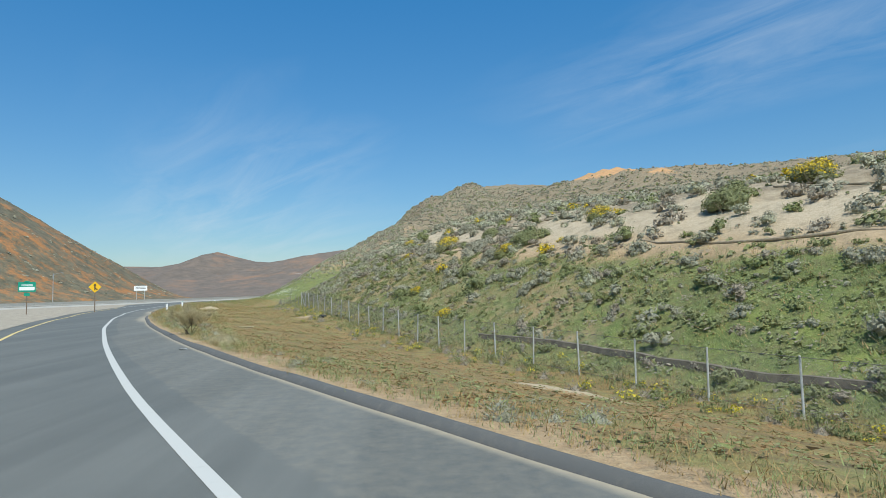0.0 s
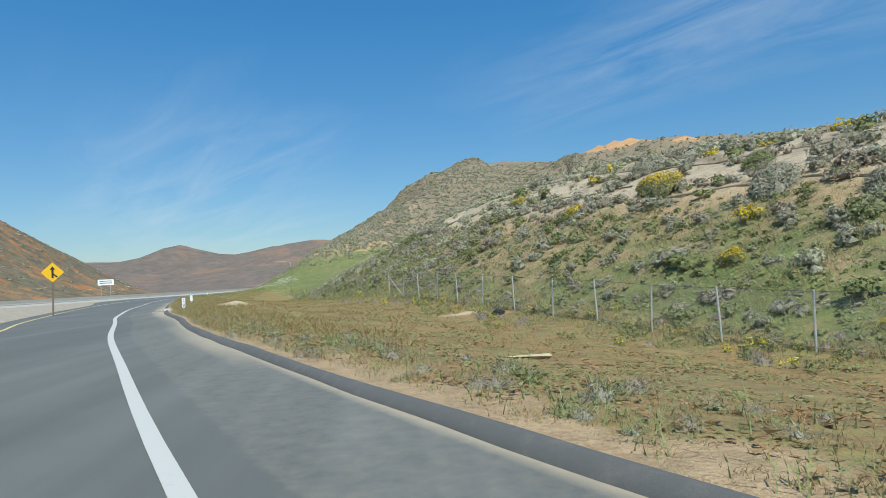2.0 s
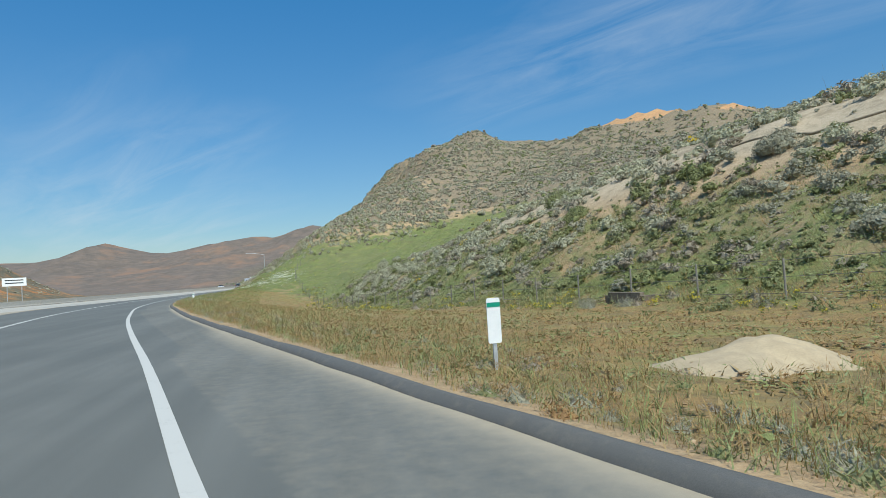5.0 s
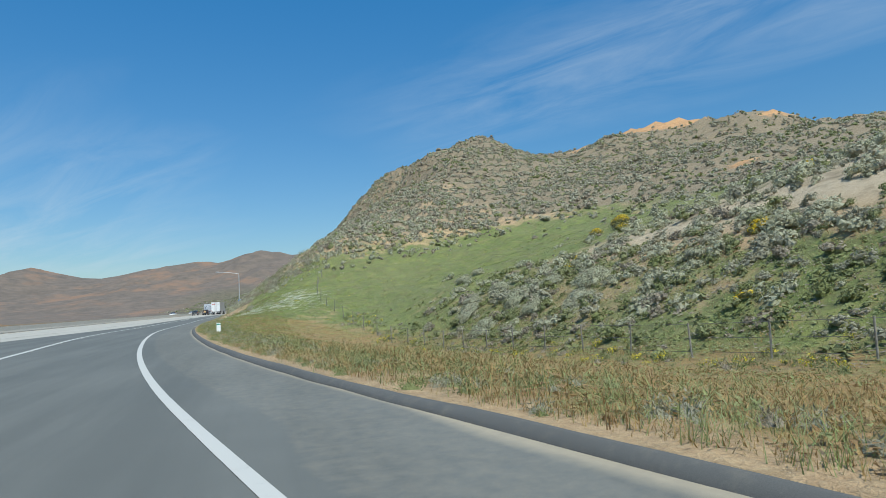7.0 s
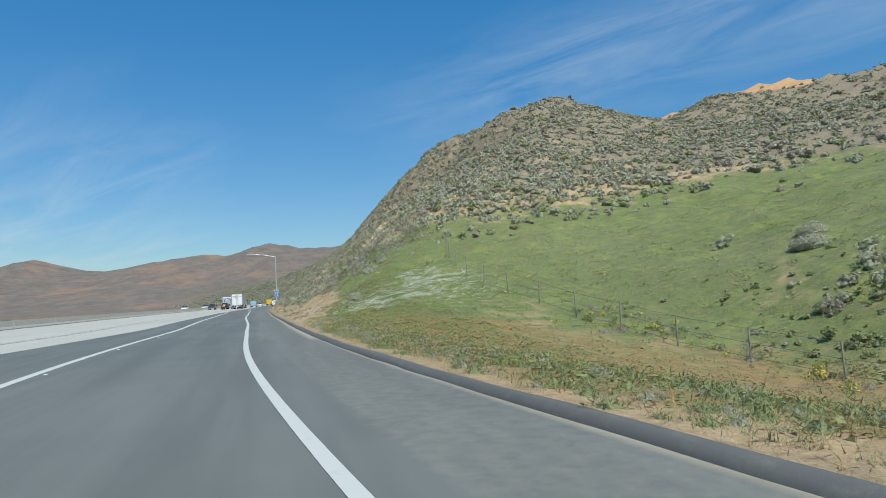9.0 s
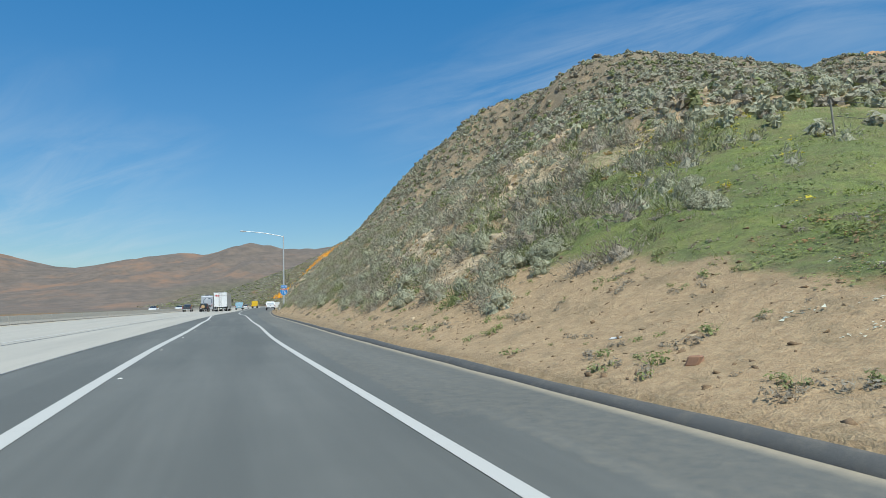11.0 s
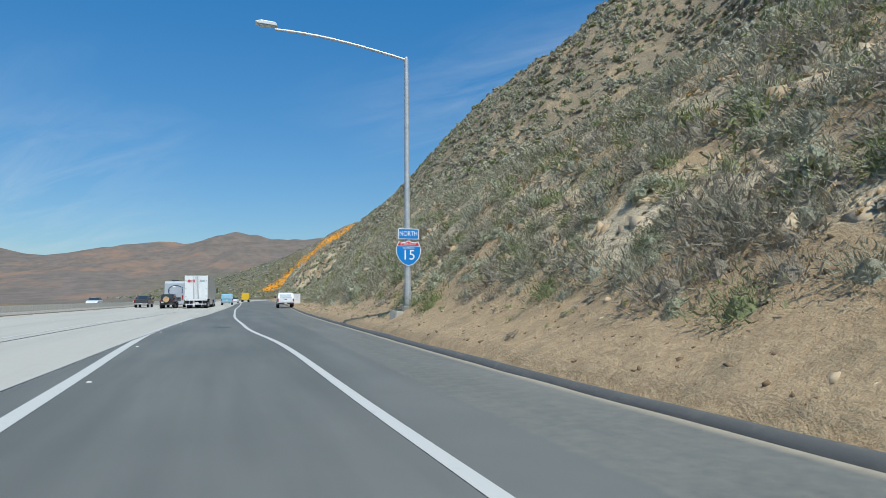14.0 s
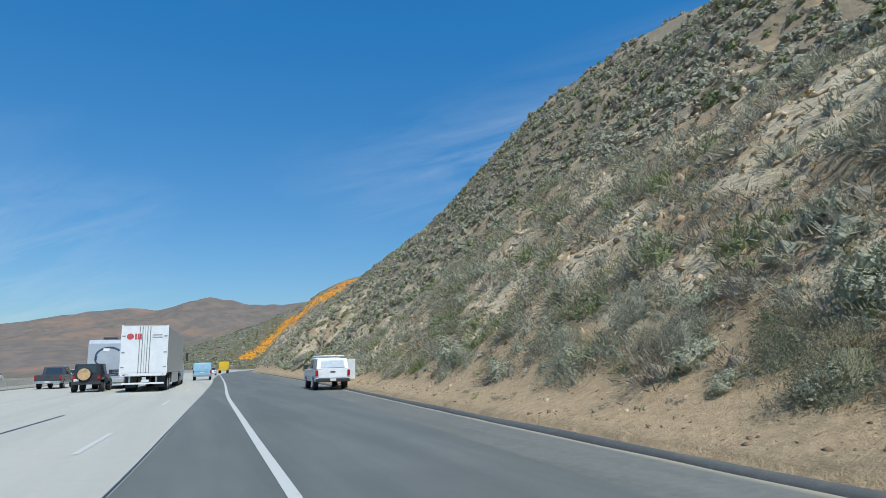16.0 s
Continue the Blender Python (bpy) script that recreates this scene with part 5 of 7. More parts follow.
# the green spur where the freeway bends away
y = rng.uniform(640, 900, 9000); x = rng.uniform(-150, 160, 9000)
z = land(x, y); kk = (z > 1.5) & (x - KERB(y) > -170) & (rng.uniform(0, 1, 9000) < 0.8 - 0.7 * zones(x, y)["poppy"])
P = np.c_[x, y, z][kk]; S = rnd(len(P), 1.8, 4.5)
sow("sage_scrub", speck_t, P[::2], S[::2], S[::2] * 0.6, M_SAGE, "grey-green scrub on the distant green spur", "scrub")
sow("green_scrub", speck_t, P[1::2], S[1::2], S[1::2] * 0.6, M_GREENLEAF, "dark green scrub on the distant green spur", "scrub")

# broken stone on the steep slope
def stone_template(seed):
    r = np.random.default_rng(seed)
    q = np.array([(x, y, z) for x in (-0.5, 0.5) for y in (-0.5, 0.5) for z in (-0.5, 0.5)], float)
    q = q * r.uniform(0.45, 1.3, (8, 3)) * [1.0, 0.75, 0.3]
    t = np.array(Euler((r.normal(0, 0.45), r.normal(0, 0.45), 0)).to_matrix())
    f = np.array([(0, 1, 3), (0, 3, 2), (4, 6, 7), (4, 7, 5), (0, 4, 5), (0, 5, 1), (2, 3, 7), (2, 7, 6), (0, 2, 6), (0, 6, 4), (1, 5, 7), (1, 7, 3)])
    return q @ t.T, f


st = [stone_template(110 + i) for i in range(7)]
P, D = scatter(17000, 208, 345, 2.8, 26, lambda x, y, d: face_of(y) * (0.16 + 0.84 * smooth(0.62, 0.3, patch(x, y, 8.0))) * smooth(0.6, 4.5, d), 1.4)
S = rnd(len(P), 0.08, 0.62, 2.3)
sow("broken_stones", st, P, S, S, M_STONE, "pale tan broken stones lying on the slope", "stones", 0.1)
# ledges of bedded rock that break out of the slope
P, D = scatter(2200, 212, 335, 4.5, 20, lambda x, y, d: face_of(y) * smooth(0.5, 0.3, patch(x, y, 8.0)) * (0.3 + 0.7 * patch(x, y, 3.0)), 1.2)
S = rnd(len(P), 0.25, 0.7, 2.0)
sow("rock_ledges", st, P, S, S * 0.55, M_STONE, "tan bedded rock ledges breaking out of the slope", "rock", 0.04)
# small dry growth between the stones
P, D = scatter(7000, 206, 340, 1.6, 20, lambda x, y, d: face_of(y) * (0.4 + 0.6 * patch(x, y, 2.5)) * smooth(1.4, 3.5, d), 1.3)
S = rnd(len(P), 0.2, 0.6)
for h, nm, mt, lb in ((0, "dry_weeds", M_DRYLEAF, "small dry brown weeds between the stones"), (1, "sage_scrub", M_SAGE, "small grey sage seedlings between the stones"), (2, "dry_grass", M_DRYGRASS, "small golden weeds between the stones")):
    sow(nm, speck_t, P[h::3], S[h::3], S[h::3] * 0.8, mt, lb, "weeds")
P, D = scatter(5200, -5, 330, 0.7, 3.6, lambda x, y, d: 0.25 + 0.75 * smooth(172, 196, y))
S = rnd(len(P), 0.02, 0.12, 3.0)
sow("pebbles", st, P, S, S, M_STONE, "small pebbles on the bare strip behind the dike", "stones", 0.2)
P, D = scatter(3200, 200, 325, 0.7, 4.5, lambda x, y, d: smooth(0.35, 0.65, patch(x, y, 3.0)))
S = rnd(len(P), 0.05, 0.19, 2.2)
sow("broken_stones", st, P, S, S * 1.1, M_STONE, "tan stones rolled down onto the sandy strip", "stones", 0.12)

def twig_chip(seed):
    """A few thin bits of dry stem lying flat."""
    r = np.random.default_rng(seed)
    n = 5
    a, m = r.uniform(0, 3.14, n), np.c_[r.normal(0, 0.3, (n, 2)), np.full(n, 0.03)]
    d = np.c_[np.cos(a), np.sin(a), r.normal(0, 0.12, n)] * r.uniform(0.2, 0.5, (n, 1))
    w = np.c_[-np.sin(a), np.cos(a), 0 * a] * 0.022
    q = np.stack([m - d - w, m - d + w, m + d], 1).reshape(-1, 3)
    return q, np.arange(3 * n).reshape(-1, 3)


# sparse weeds on the sandy strip under the steep slope
P, D = scatter(9000, 186, 320, 0.5, 7.5, lambda x, y, d: smooth(0.52, 0.75, patch(x, y, 3.5)) * (0.35 + 0.65 * (1 - smooth(215, 240, y))))
S = rnd(len(P), 0.15, 0.55)
k = rng.uniform(0, 1, len(P))
sow("green_weeds", tiny_t, P[k < 0.45], S[k < 0.45], S[k < 0.45] * 0.7, M_GRASS, "low green weeds on the sandy strip", "weeds")
sow("dry_weeds", tiny_t, P[k >= 0.45], S[k >= 0.45], S[k >= 0.45] * 0.6, M_DRYLEAF, "low dry weeds on the sandy strip", "weeds")

# low leafy growth where the meadow meets the bare strip
P, D = scatter(9000, 150, 197, 0.9, 8, lambda x, y, d: smooth(0.9, 2.4, d + 0.9 * fbm(x, y, 4.0) - 3.2 * smooth(183, 197, y)) * (0.35 + 0.65 * patch(x, y, 3.0)), 1.2)
S = rnd(len(P), 0.14, 0.36)
k = rng.uniform(0, 1, len(P))
for lo, hi, nm, mt, lb in ((0, 0.22, "green_weeds", M_GREENLEAF, "low dark green leafy weeds beside the bare strip"), (0.22, 0.5, "dry_weeds", M_RUSTY, "low rust-brown weeds beside the bare strip"), (0.5, 1.01, "green_weeds", M_MEADOW, "low bright green weeds beside the bare strip")):
    w = (k >= lo) & (k < hi)
    sow(nm, carpet_t, P[w], S[w] * 1.6, S[w] * 0.7, mt, lb, "weeds", 0.0)
# clods and broken twigs on the dirt
P, D = scatter(11000, 184, 330, 0.35, 6.5, lambda x, y, d: 0.3 + 0.7 * patch(x, y, 2.5), 1.1)
S = rnd(len(P), 0.02, 0.13, 2.6)
sow("dirt_clods", st, P, S, S * 1.2, M_CLOD, "brown clods of dirt on the bare strip", "clods", 0.1)
chip_t = [twig_chip(140 + i) for i in range(4)]
P, D = scatter(9000, 184, 330, 0.3, 6.5, lambda x, y, d: 0.2 + 0.8 * patch(x, y, 3.5))
S = rnd(len(P), 0.05, 0.2, 1.8)
sow("dry_twigs", chip_t, P, S, S, M_DRYLEAF, "broken dry twigs scattered on the dirt", "twigs", -0.02)

# ---- fence, posts, signs, drain, barrier ----
M_POST = plain("pale_fence_post", (0.50, 0.49, 0.46), 0.6, 0.1, 0.15)
M_GREYPOST = plain("weathered_fence_post", (0.30, 0.27, 0.22), 0.8, 0, 0.25)
M_WHITE = plain("white_sheet", (0.80, 0.80, 0.78), 0.45, 0, 0.05)
M_BLUE = plain("sign_blue", (0.01, 0.19, 0.52), 0.4, 0, 0.06)
M_RED = plain("sign_red", (0.55, 0.03, 0.035), 0.4, 0, 0.06)
M_SIGNGREEN = plain("sign_green", (0.01, 0.27, 0.17), 0.4, 0, 0.06)
M_SIGNYELLOW = plain("sign_yellow", (0.85, 0.48, 0.012), 0.4, 0, 0.06)
M_INK = plain("sign_black", (0.018, 0.018, 0.018), 0.5, 0, 0.05)
M_WOOD = plain("weathered_wood", (0.20, 0.145, 0.10), 0.85, 0, 0.25, 12.0)
M_CAST = plain("pale_cast_concrete", (0.46, 0.43, 0.37), 0.9, 0, 0.18, 5.0)
M_STAINED = plain("stained_concrete", (0.19, 0.155, 0.115), 0.95, 0, 0.3, 3.0)
M_GRATE = plain("rusty_grate", (0.11, 0.10, 0.09), 0.7, 0.4, 0.2)

FENCE_D = curve([-20, 15, 60, 100, 130, 158, 176, 190, 200, 208], [16.5, 16.5, 16.5, 16.5, 16.8, 16.4, 14.0, 12.8, 14.6, 18.0])


def fence_foot(y):
    x = float(KERB(y) + FENCE_D(y))
    return Vector((x, y, float(land(x, y))))


def fence(y0, y1, step, height, label, wire):
    """Posts, a top wire and woven mesh, span by span."""
    run = thing("chain_link_fence", label, "fence")
    b = bmesh.new()
    tube(b, (0, 0, -0.3), (0, 0, height), 0.036, 0.034, 8)
    post_me = bpy.data.meshes.new("post"); b.to_mesh(post_me); b.free(); post_me.materials.append(M_POST if wire else M_GREYPOST)
    feet, y = [], y0
    while y < y1:
        feet.append(fence_foot(y))
        y += step / math.hypot(1, float(KERB(y + 1) - KERB(y - 1)) / 2)
    for i, p in enumerate(feet):
        o = new("post", post_me)
        o.parent, o.location = run, p
        o.rotation_euler = (radians(2.5 * math.sin(i * 2.3)), radians(2.5 * math.sin(i * 3.1)), 0)
    if wire:
        # a sloping brace holds the last post
        part("brace", tube(bmesh.new(), feet[-1] + Vector((0, 0, height - 0.25)), feet[-2] + Vector((0, 0, 0.1)), 0.024, None, 8), M_POST, run)
    for a, c in zip(feet, feet[1:]):
        b = bmesh.new()
        up = Vector((0, 0, 1))
        L = (c - a).length
        along = (c - a) / L
        side = along.cross(up).normalized() * 0.0015
        for h in ((height - 0.04, 0.12) if wire else (height - 0.06, height * 0.55, 0.2)):
            part("tension_wire", tube(bmesh.new(), a + up * h, c + up * h, 0.008, None, 4), M_WIRE, run)
        if wire:
            H, n = height - 0.16, int(L / 0.1)
            for k in range(-int(H / 0.1), n):
                for sgn in (1, -1):
                    s0, s1 = k * 0.1, k * 0.1 + H
                    if sgn < 0:
                        s0, s1 = s1, s0
                    t0, t1 = 0.12, height - 0.04
                    # cut each wire to the span
                    lo, hi = min(s0, s1), max(s0, s1)
                    if hi <= 0 or lo >= L:
                        continue
                    f = lambda s: t0 + (t1 - t0) * (s - s0) / (s1 - s0)
                    e0, e1 = max(lo, 0), min(hi, L)
                    q0, q1 = a + along * e0 + up * f(e0), a + along * e1 + up * f(e1)
                    vs = [b.verts.new(v) for v in (q0 - side - up * 0.002, q0 + side + up * 0.002, q1 + side + up * 0.002, q1 - side - up * 0.002)]
                    b.faces.new(vs)
        if wire:
            part("wire_mesh", b, M_WIRE, run)
        else:
            b.free()
    return run


fence(3.9, 77.5, 3.05, 1.75, "chain-link fence with pale steel posts in weeds", True)
fence(79.5, 206, 3.3, 1.3, "sagging wire fence on thin posts in brush", False)


def letters(text, size, mat, parent, at, name="lettering", depth=0.003, tall=1.0):
    c = bpy.data.curves.new(name, "FONT")
    c.body, c.size, c.extrude, c.align_x, c.align_y = text, size, depth, "CENTER", "CENTER"
    tmp = bpy.data.objects.new(name, c)
    me = bpy.data.meshes.new_from_object(tmp)
    bpy.data.objects.remove(tmp)
    me.transform(Matrix.Rotation(radians(90), 4, "X") @ Matrix.Diagonal((1, tall, 1, 1)))
    me.materials.append(mat)
    o = new(name, me)
    o.parent, o.location = parent, at
    return o


def plate(outline, y0, y1):
    return prism(bmesh.new(), outline, y0, y1)


def rounded(w, h, r, n=4, cx=0.0, cz=0.0):
    pts = []
    for sx, sz, a0 in ((1, 1, 0), (-1, 1, 90), (-1, -1, 180), (1, -1, 270)):
        for i in range(n + 1):
            a = radians(a0 + 90 * i / n)
            pts.append((cx + sx * (w / 2 - r) + r * math.cos(a), cz + sz * (h / 2 - r) + r * math.sin(a)))
    return pts


# street lamp with the route shield on its pole
LX, LY = -44.6, 268.7
LZ = float(land(LX, LY))
lamp = thing("street_lamp", "tall galvanised steel street lamp with a long curved arm", "street lamp", (LX, LY, LZ))
part("pole", tube(bmesh.new(), (0, 0, 0.06), (0, 0, 9.0), 0.115, 0.075, 14), M_GALV, lamp)
b = bmesh.new()
box(b, -0.19, -0.19, 0.02, 0.19, 0.19, 0.06)
part("base_plate", b, M_GALV, lamp)
for sx in (-1, 1):
    for sy in (-1, 1):
        part("bolt", tube(bmesh.new(), (sx * 0.15, sy * 0.15, 0.05), (sx * 0.15, sy * 0.15, 0.12), 0.018, None, 6), M_GALV, lamp)
part("footing", tube(bmesh.new(), (0, 0, -0.6), (0, 0, 0.02), 0.24, None, 16), M_CAST, lamp)
b = bmesh.new()
arm = [(-4.6 * t, 0.3 * t, 8.95 + 0.62 * math.sin(t * 1.5708)) for t in [i / 9 for i in range(10)]]
for a, c in zip(arm, arm[1:]):
    tube(b, a, c, 0.05, 0.045, 8)
part("arm", b, M_GALV, lamp)
head = part("lamp_head", prism(bmesh.new(), [(-4.55, 9.53), (-5.2, 9.55), (-5.28, 9.61), (-5.1, 9.67), (-4.6, 9.65)], -0.13, 0.13), M_GALV, lamp, bevel=0.015)
part("lens", boxed(-5.12, -0.1, 9.51, -4.75, 0.1, 9.535), plain("lamp_glass", (0.6, 0.6, 0.55), 0.2), head)
part("lamp_cap", tube(bmesh.new(), (0, 0, 9.0), (0, 0, 9.07), 0.08, 0.03, 10), M_GALV, lamp)
sign = thing("route_sign", "blue and red interstate shield under a north plate", "road sign", (LX, LY, LZ - 0.9))
north = part("north_plate", plate(rounded(0.76, 0.38, 0.04, 4, 0, 3.50), -0.135, -0.13), M_WHITE, sign)
part("blue_panel", plate(rounded(0.71, 0.33, 0.03, 4, 0, 3.50), -0.139, -0.1355), M_BLUE, north)
o = letters("NORTH", 0.19, M_WHITE, north, (0, -0.143, 3.50), "lettering", 0.003, 1.25)
shield_out = [(0.0, 2.36), (0.2, 2.44), (0.36, 2.60), (0.44, 2.78), (0.455, 2.96), (0.42, 3.10), (0.36, 3.23), (0.22, 3.20), (0.10, 3.22), (0.0, 3.27)]
shape = shield_out + [(-x, z) for x, z in shield_out[-2:0:-1]]
shield = part("shield", plate(shape, -0.135, -0.13), M_WHITE, sign)
inner = [(x * 0.94, 2.81 + (z - 2.81) * 0.94) for x, z in shape]
low = [(x, z) for x, z in inner if z < 3.08]
low = [(0.43, 3.06)] + sorted([p for p in low if p[0] > 0.001], key=lambda p: -p[1]) + [(0, 2.39)] + sorted([p for p in low if p[0] < -0.001], key=lambda p: p[1]) + [(-0.43, 3.06)]
part("blue_field", plate(low, -0.139, -0.1355), M_BLUE, shield)
top = sorted([p for p in inner if p[1] > 3.08], key=lambda p: p[0])
part("red_field", plate([(-0.415, 3.085)] + top + [(0.415, 3.085)], -0.139, -0.1355), M_RED, shield)
letters("INTERSTATE", 0.105, M_WHITE, shield, (0, -0.143, 3.145), "lettering")
letters("CALIFORNIA", 0.075, M_WHITE, shield, (0, -0.143, 2.995), "lettering")
letters("15", 0.5, M_WHITE, shield, (0, -0.143, 2.74), "numerals")
for z in (3.5, 2.82):
    part("bracket", boxed(-0.14, -0.13, z - 0.03, 0.14, -0.05, z + 0.03), M_GALV, sign)
b = bmesh.new(); box(b, -0.16, -0.2, -0.2, 0.16, 0.2, 0.13)
me = bpy.data.meshes.new("pull_box"); bmesh.ops.bevel(b, geom=b.edges[:], offset=0.02, segments=2, affect="EDGES"); b.to_mesh(me); b.free(); me.materials.append(M_CAST)
px = new("pull_box", me); px.matrix_world = pose(LX - 0.55, LY - 0.5, float(land(LX - 0.55, LY - 0.5)) + 0.06, 4, 5, 20)
tagged(px, "small pale concrete block beside the lamp foot", "concrete block")


def marker(at, turn, w, h, z0, label, green, group):
    """A roadside paddle on a steel channel post."""
    m = thing("marker_post", label, "marker post", at, turn, group)
    b = bmesh.new()
    box(b, -0.028, 0.0, -0.3, 0.028, 0.006, z0 + h * 0.8)
    box(b, -0.028, 0.006, -0.3, -0.021, 0.03, z0 + h * 0.8)
    box(b, 0.021, 0.006, -0.3, 0.028, 0.03, z0 + h * 0.8)
    part("post", b, M_GALV, m)
    pad = part("paddle", plate(rounded(w, h, 0.03, 4, 0, z0 + h / 2), -0.012, -0.002), M_WHITE, m)
    if green:
        part("green_band", plate([(-w / 2 + 0.002, z0 + h * 0.80), (w / 2 - 0.002, z0 + h * 0.80), (w / 2 - 0.002, z0 + h * 0.90), (-w / 2 + 0.002, z0 + h * 0.90)], -0.016, -0.0125), M_SIGNGREEN, pad)
    return m, pad


def heading(y):
    return math.degrees(math.atan(-(KERB(y + 1) - KERB(y - 1)) / 2))


def on_land(y, d):
    x = float(KERB(y)) + d
    return (x, y, float(land(x, y)))


m1, pad1 = marker(on_land(67.9, 1.15), heading(68) - 12, 0.19, 0.6, 0.2, "white milepost paddle with black numerals beside a drain", False, "paddles along the verge")
pl = letters("24", 0.15, M_INK, pad1, (0.0, -0.0155, 0.38), "numerals"); pl.rotation_euler = (0, radians(90), 0)
for z, w in ((0.70, 0.04), (0.66, 0.03), (0.56, 0.05), (0.26, 0.04)):
    part("small_print", boxed(-w, -0.0165, z, w, -0.0125, z + 0.018), M_INK, pad1)
for y, d, z0, h in ((83.6, 1.95, 0.34, 0.62), (145.2, 1.2, 0.06, 0.48)):
    marker(on_land(y, d), heading(y) - 8, 0.2, h, z0, "white marker paddle with a green band in dry grass", True, "paddles along the verge")

# drain with its grate, set in the dike
dr = thing("storm_drain", "concrete storm drain inlet with a rusty grate in the gutter", "storm drain", (*kerb_point(66.9, -0.05), 0), heading(66.9))
b = bmesh.new()
box(b, -0.06, -0.36, -0.05, 0.46, 0.36, 0.185)
for v in b.verts:
    if v.co.z > 0.1:
        v.co.y *= 0.66
        v.co.z -= 0.03 * (v.co.x > 0.3)
part("hood", b, M_CAST, dr, "pale concrete hood over the drain", 0.015)
# a flat black plate paints the shade inside the inlet; the hood is solid
b = bmesh.new()
prism(b, [(-0.17, 0.15), (-0.24, 0.02), (0.24, 0.02), (0.17, 0.15)], -0.01, 0.01)
bmesh.ops.rotate(b, verts=b.verts[:], cent=(0, 0, 0), matrix=Matrix.Rotation(radians(90), 3, "Z"))
bmesh.ops.translate(b, verts=b.verts[:], vec=(-0.062, 0, 0))
part("opening_shade", b, M_BLACK, dr)
part("frame", boxed(-0.66, -0.5, -0.02, 0.05, 0.5, 0.008), M_CAST, dr)
for i in range(13):
    part("bar", boxed(-0.6 + i * 0.048, -0.44, 0.002, -0.58 + i * 0.048, 0.44, 0.022), M_GRATE, dr)


def post_sign(name, label, at, turn, post_mat, h, r=0.05):
    s = thing(name, label, "road sign", at, turn)
    part("post", boxed(-r, -r, -0.4, r, r, h), post_mat, s)
    return s


# gore signs
at = (-33.6, 69.5, 0.03)
ws = post_sign("merge_sign", "yellow diamond merge warning sign on a brown post", at, 22, M_WOOD, 3.25)
dm = part("panel", plate([(0, 2.05), (0.62, 2.67), (0, 3.29), (-0.62, 2.67)], -0.062, -0.055), M_SIGNYELLOW, ws, "yellow diamond panel", 0.0)
b = bmesh.new()
prism(b, [(-0.055, 2.32), (0.055, 2.32), (0.055, 2.5), (0.055, 2.84), (0.15, 2.84), (0.0, 3.05), (-0.15, 2.84), (-0.055, 2.84)], -0.068, -0.0625)
prism(b, [(0.055, 2.60), (0.055, 2.50), (0.2, 2.35), (0.27, 2.41)], -0.068, -0.0625)
part("arrow", b, M_INK, dm)
at = (-38.4, 65.6, 0.03)
gs = post_sign("sponsor_sign", "green and white roadside sponsor sign on a brown post", at, 27, M_WOOD, 2.3)
gp = part("panel", plate(rounded(1.5, 1.0, 0.06, 3, 0, 2.75), -0.062, -0.055), M_SIGNGREEN, gs)
part("white_band", plate(rounded(1.3, 0.34, 0.03, 3, 0, 2.58), -0.067, -0.0625), M_WHITE, gp)
part("crest", plate(rounded(0.5, 0.2, 0.08, 3, 0, 3.26), -0.062, -0.055), M_SIGNGREEN, gs)
for z in (2.95, 2.85):
    part("text_bar", boxed(-0.5, -0.067, z, 0.5, -0.0625, z + 0.05), M_WHITE, gp)
part("lower_plate", plate(rounded(0.5, 0.34, 0.03, 3, 0, 2.0), -0.062, -0.055), M_SIGNGREEN, gs)
ol = thing("street_lamp", "slim steel street lamp across the freeway", "street lamp", (-104, 190, float(land(-104, 190)) - 0.1), -90)
part("pole", tube(bmesh.new(), (0, 0, 0), (0, 0, 9.05), 0.11, 0.075, 10), M_GALV, ol)
b = bmesh.new()
for a, c in zip(arm, arm[1:]):
    tube(b, a, c, 0.05, 0.045, 6)
part("arm", b, M_GALV, ol)
part("lamp_head", boxed(-5.2, -0.13, 9.5, -4.5, 0.13, 9.64), M_GALV, ol, "", 0.03)
bs = thing("guide_sign", "large pale guide sign on posts across the freeway", "road sign", (-88, 212, float(land(-88, 212)) - 0.1), 15)
part("panel", plate(rounded(4.0, 1.6, 0.08, 3, 0, 4.6), -0.05, 0.0), M_WHITE, bs)
for x in (-1.2, 1.2):
    part("post", tube(bmesh.new(), (x, 0.06, 0), (x, 0.06, 5.2), 0.07, None, 8), M_GALV, bs)
for z in (4.85, 4.3):
    part("text_bar", boxed(-1.5, -0.056, z, 1.5, -0.051, z + 0.2), M_INK, bs)

# median barrier, span by span
prof = [(-0.3, 0), (-0.3, 0.07), (-0.19, 0.28), (-0.1, 0.81), (0.1, 0.81), (0.19, 0.28), (0.3, 0.07), (0.3, 0)]
mb = tagged(new("median_barrier"), "long grey concrete median barrier", "barrier", kind="structure")
for y in np.arange(-60, 560, 12.0):
    b = bmesh.new()
    x0, x1 = float(SEAM(y)) - 15.7, float(SEAM(y + 11.9)) - 15.7
    L = math.hypot(x1 - x0, 11.9)
    prism(b, prof, 0, L)
    o = part("barrier_segment", b, M_CAST, mb)
    o.matrix_world = pose(x0, float(y), 0.0, 0, 0, math.degrees(math.atan2(-(x1 - x0), 11.9)))

# ---- vehicles ----


def paint(name, c, rough=0.3):
    m = Mat(name, rough)
    n = m.noise(3.0, 5)
    m.color(m.mix(m.ramp(n, 0.35, 0.7), tuple(x * 0.86 for x in c), c))
    m.b.inputs["Coat Weight"].default_value = 0.35
    return m.m


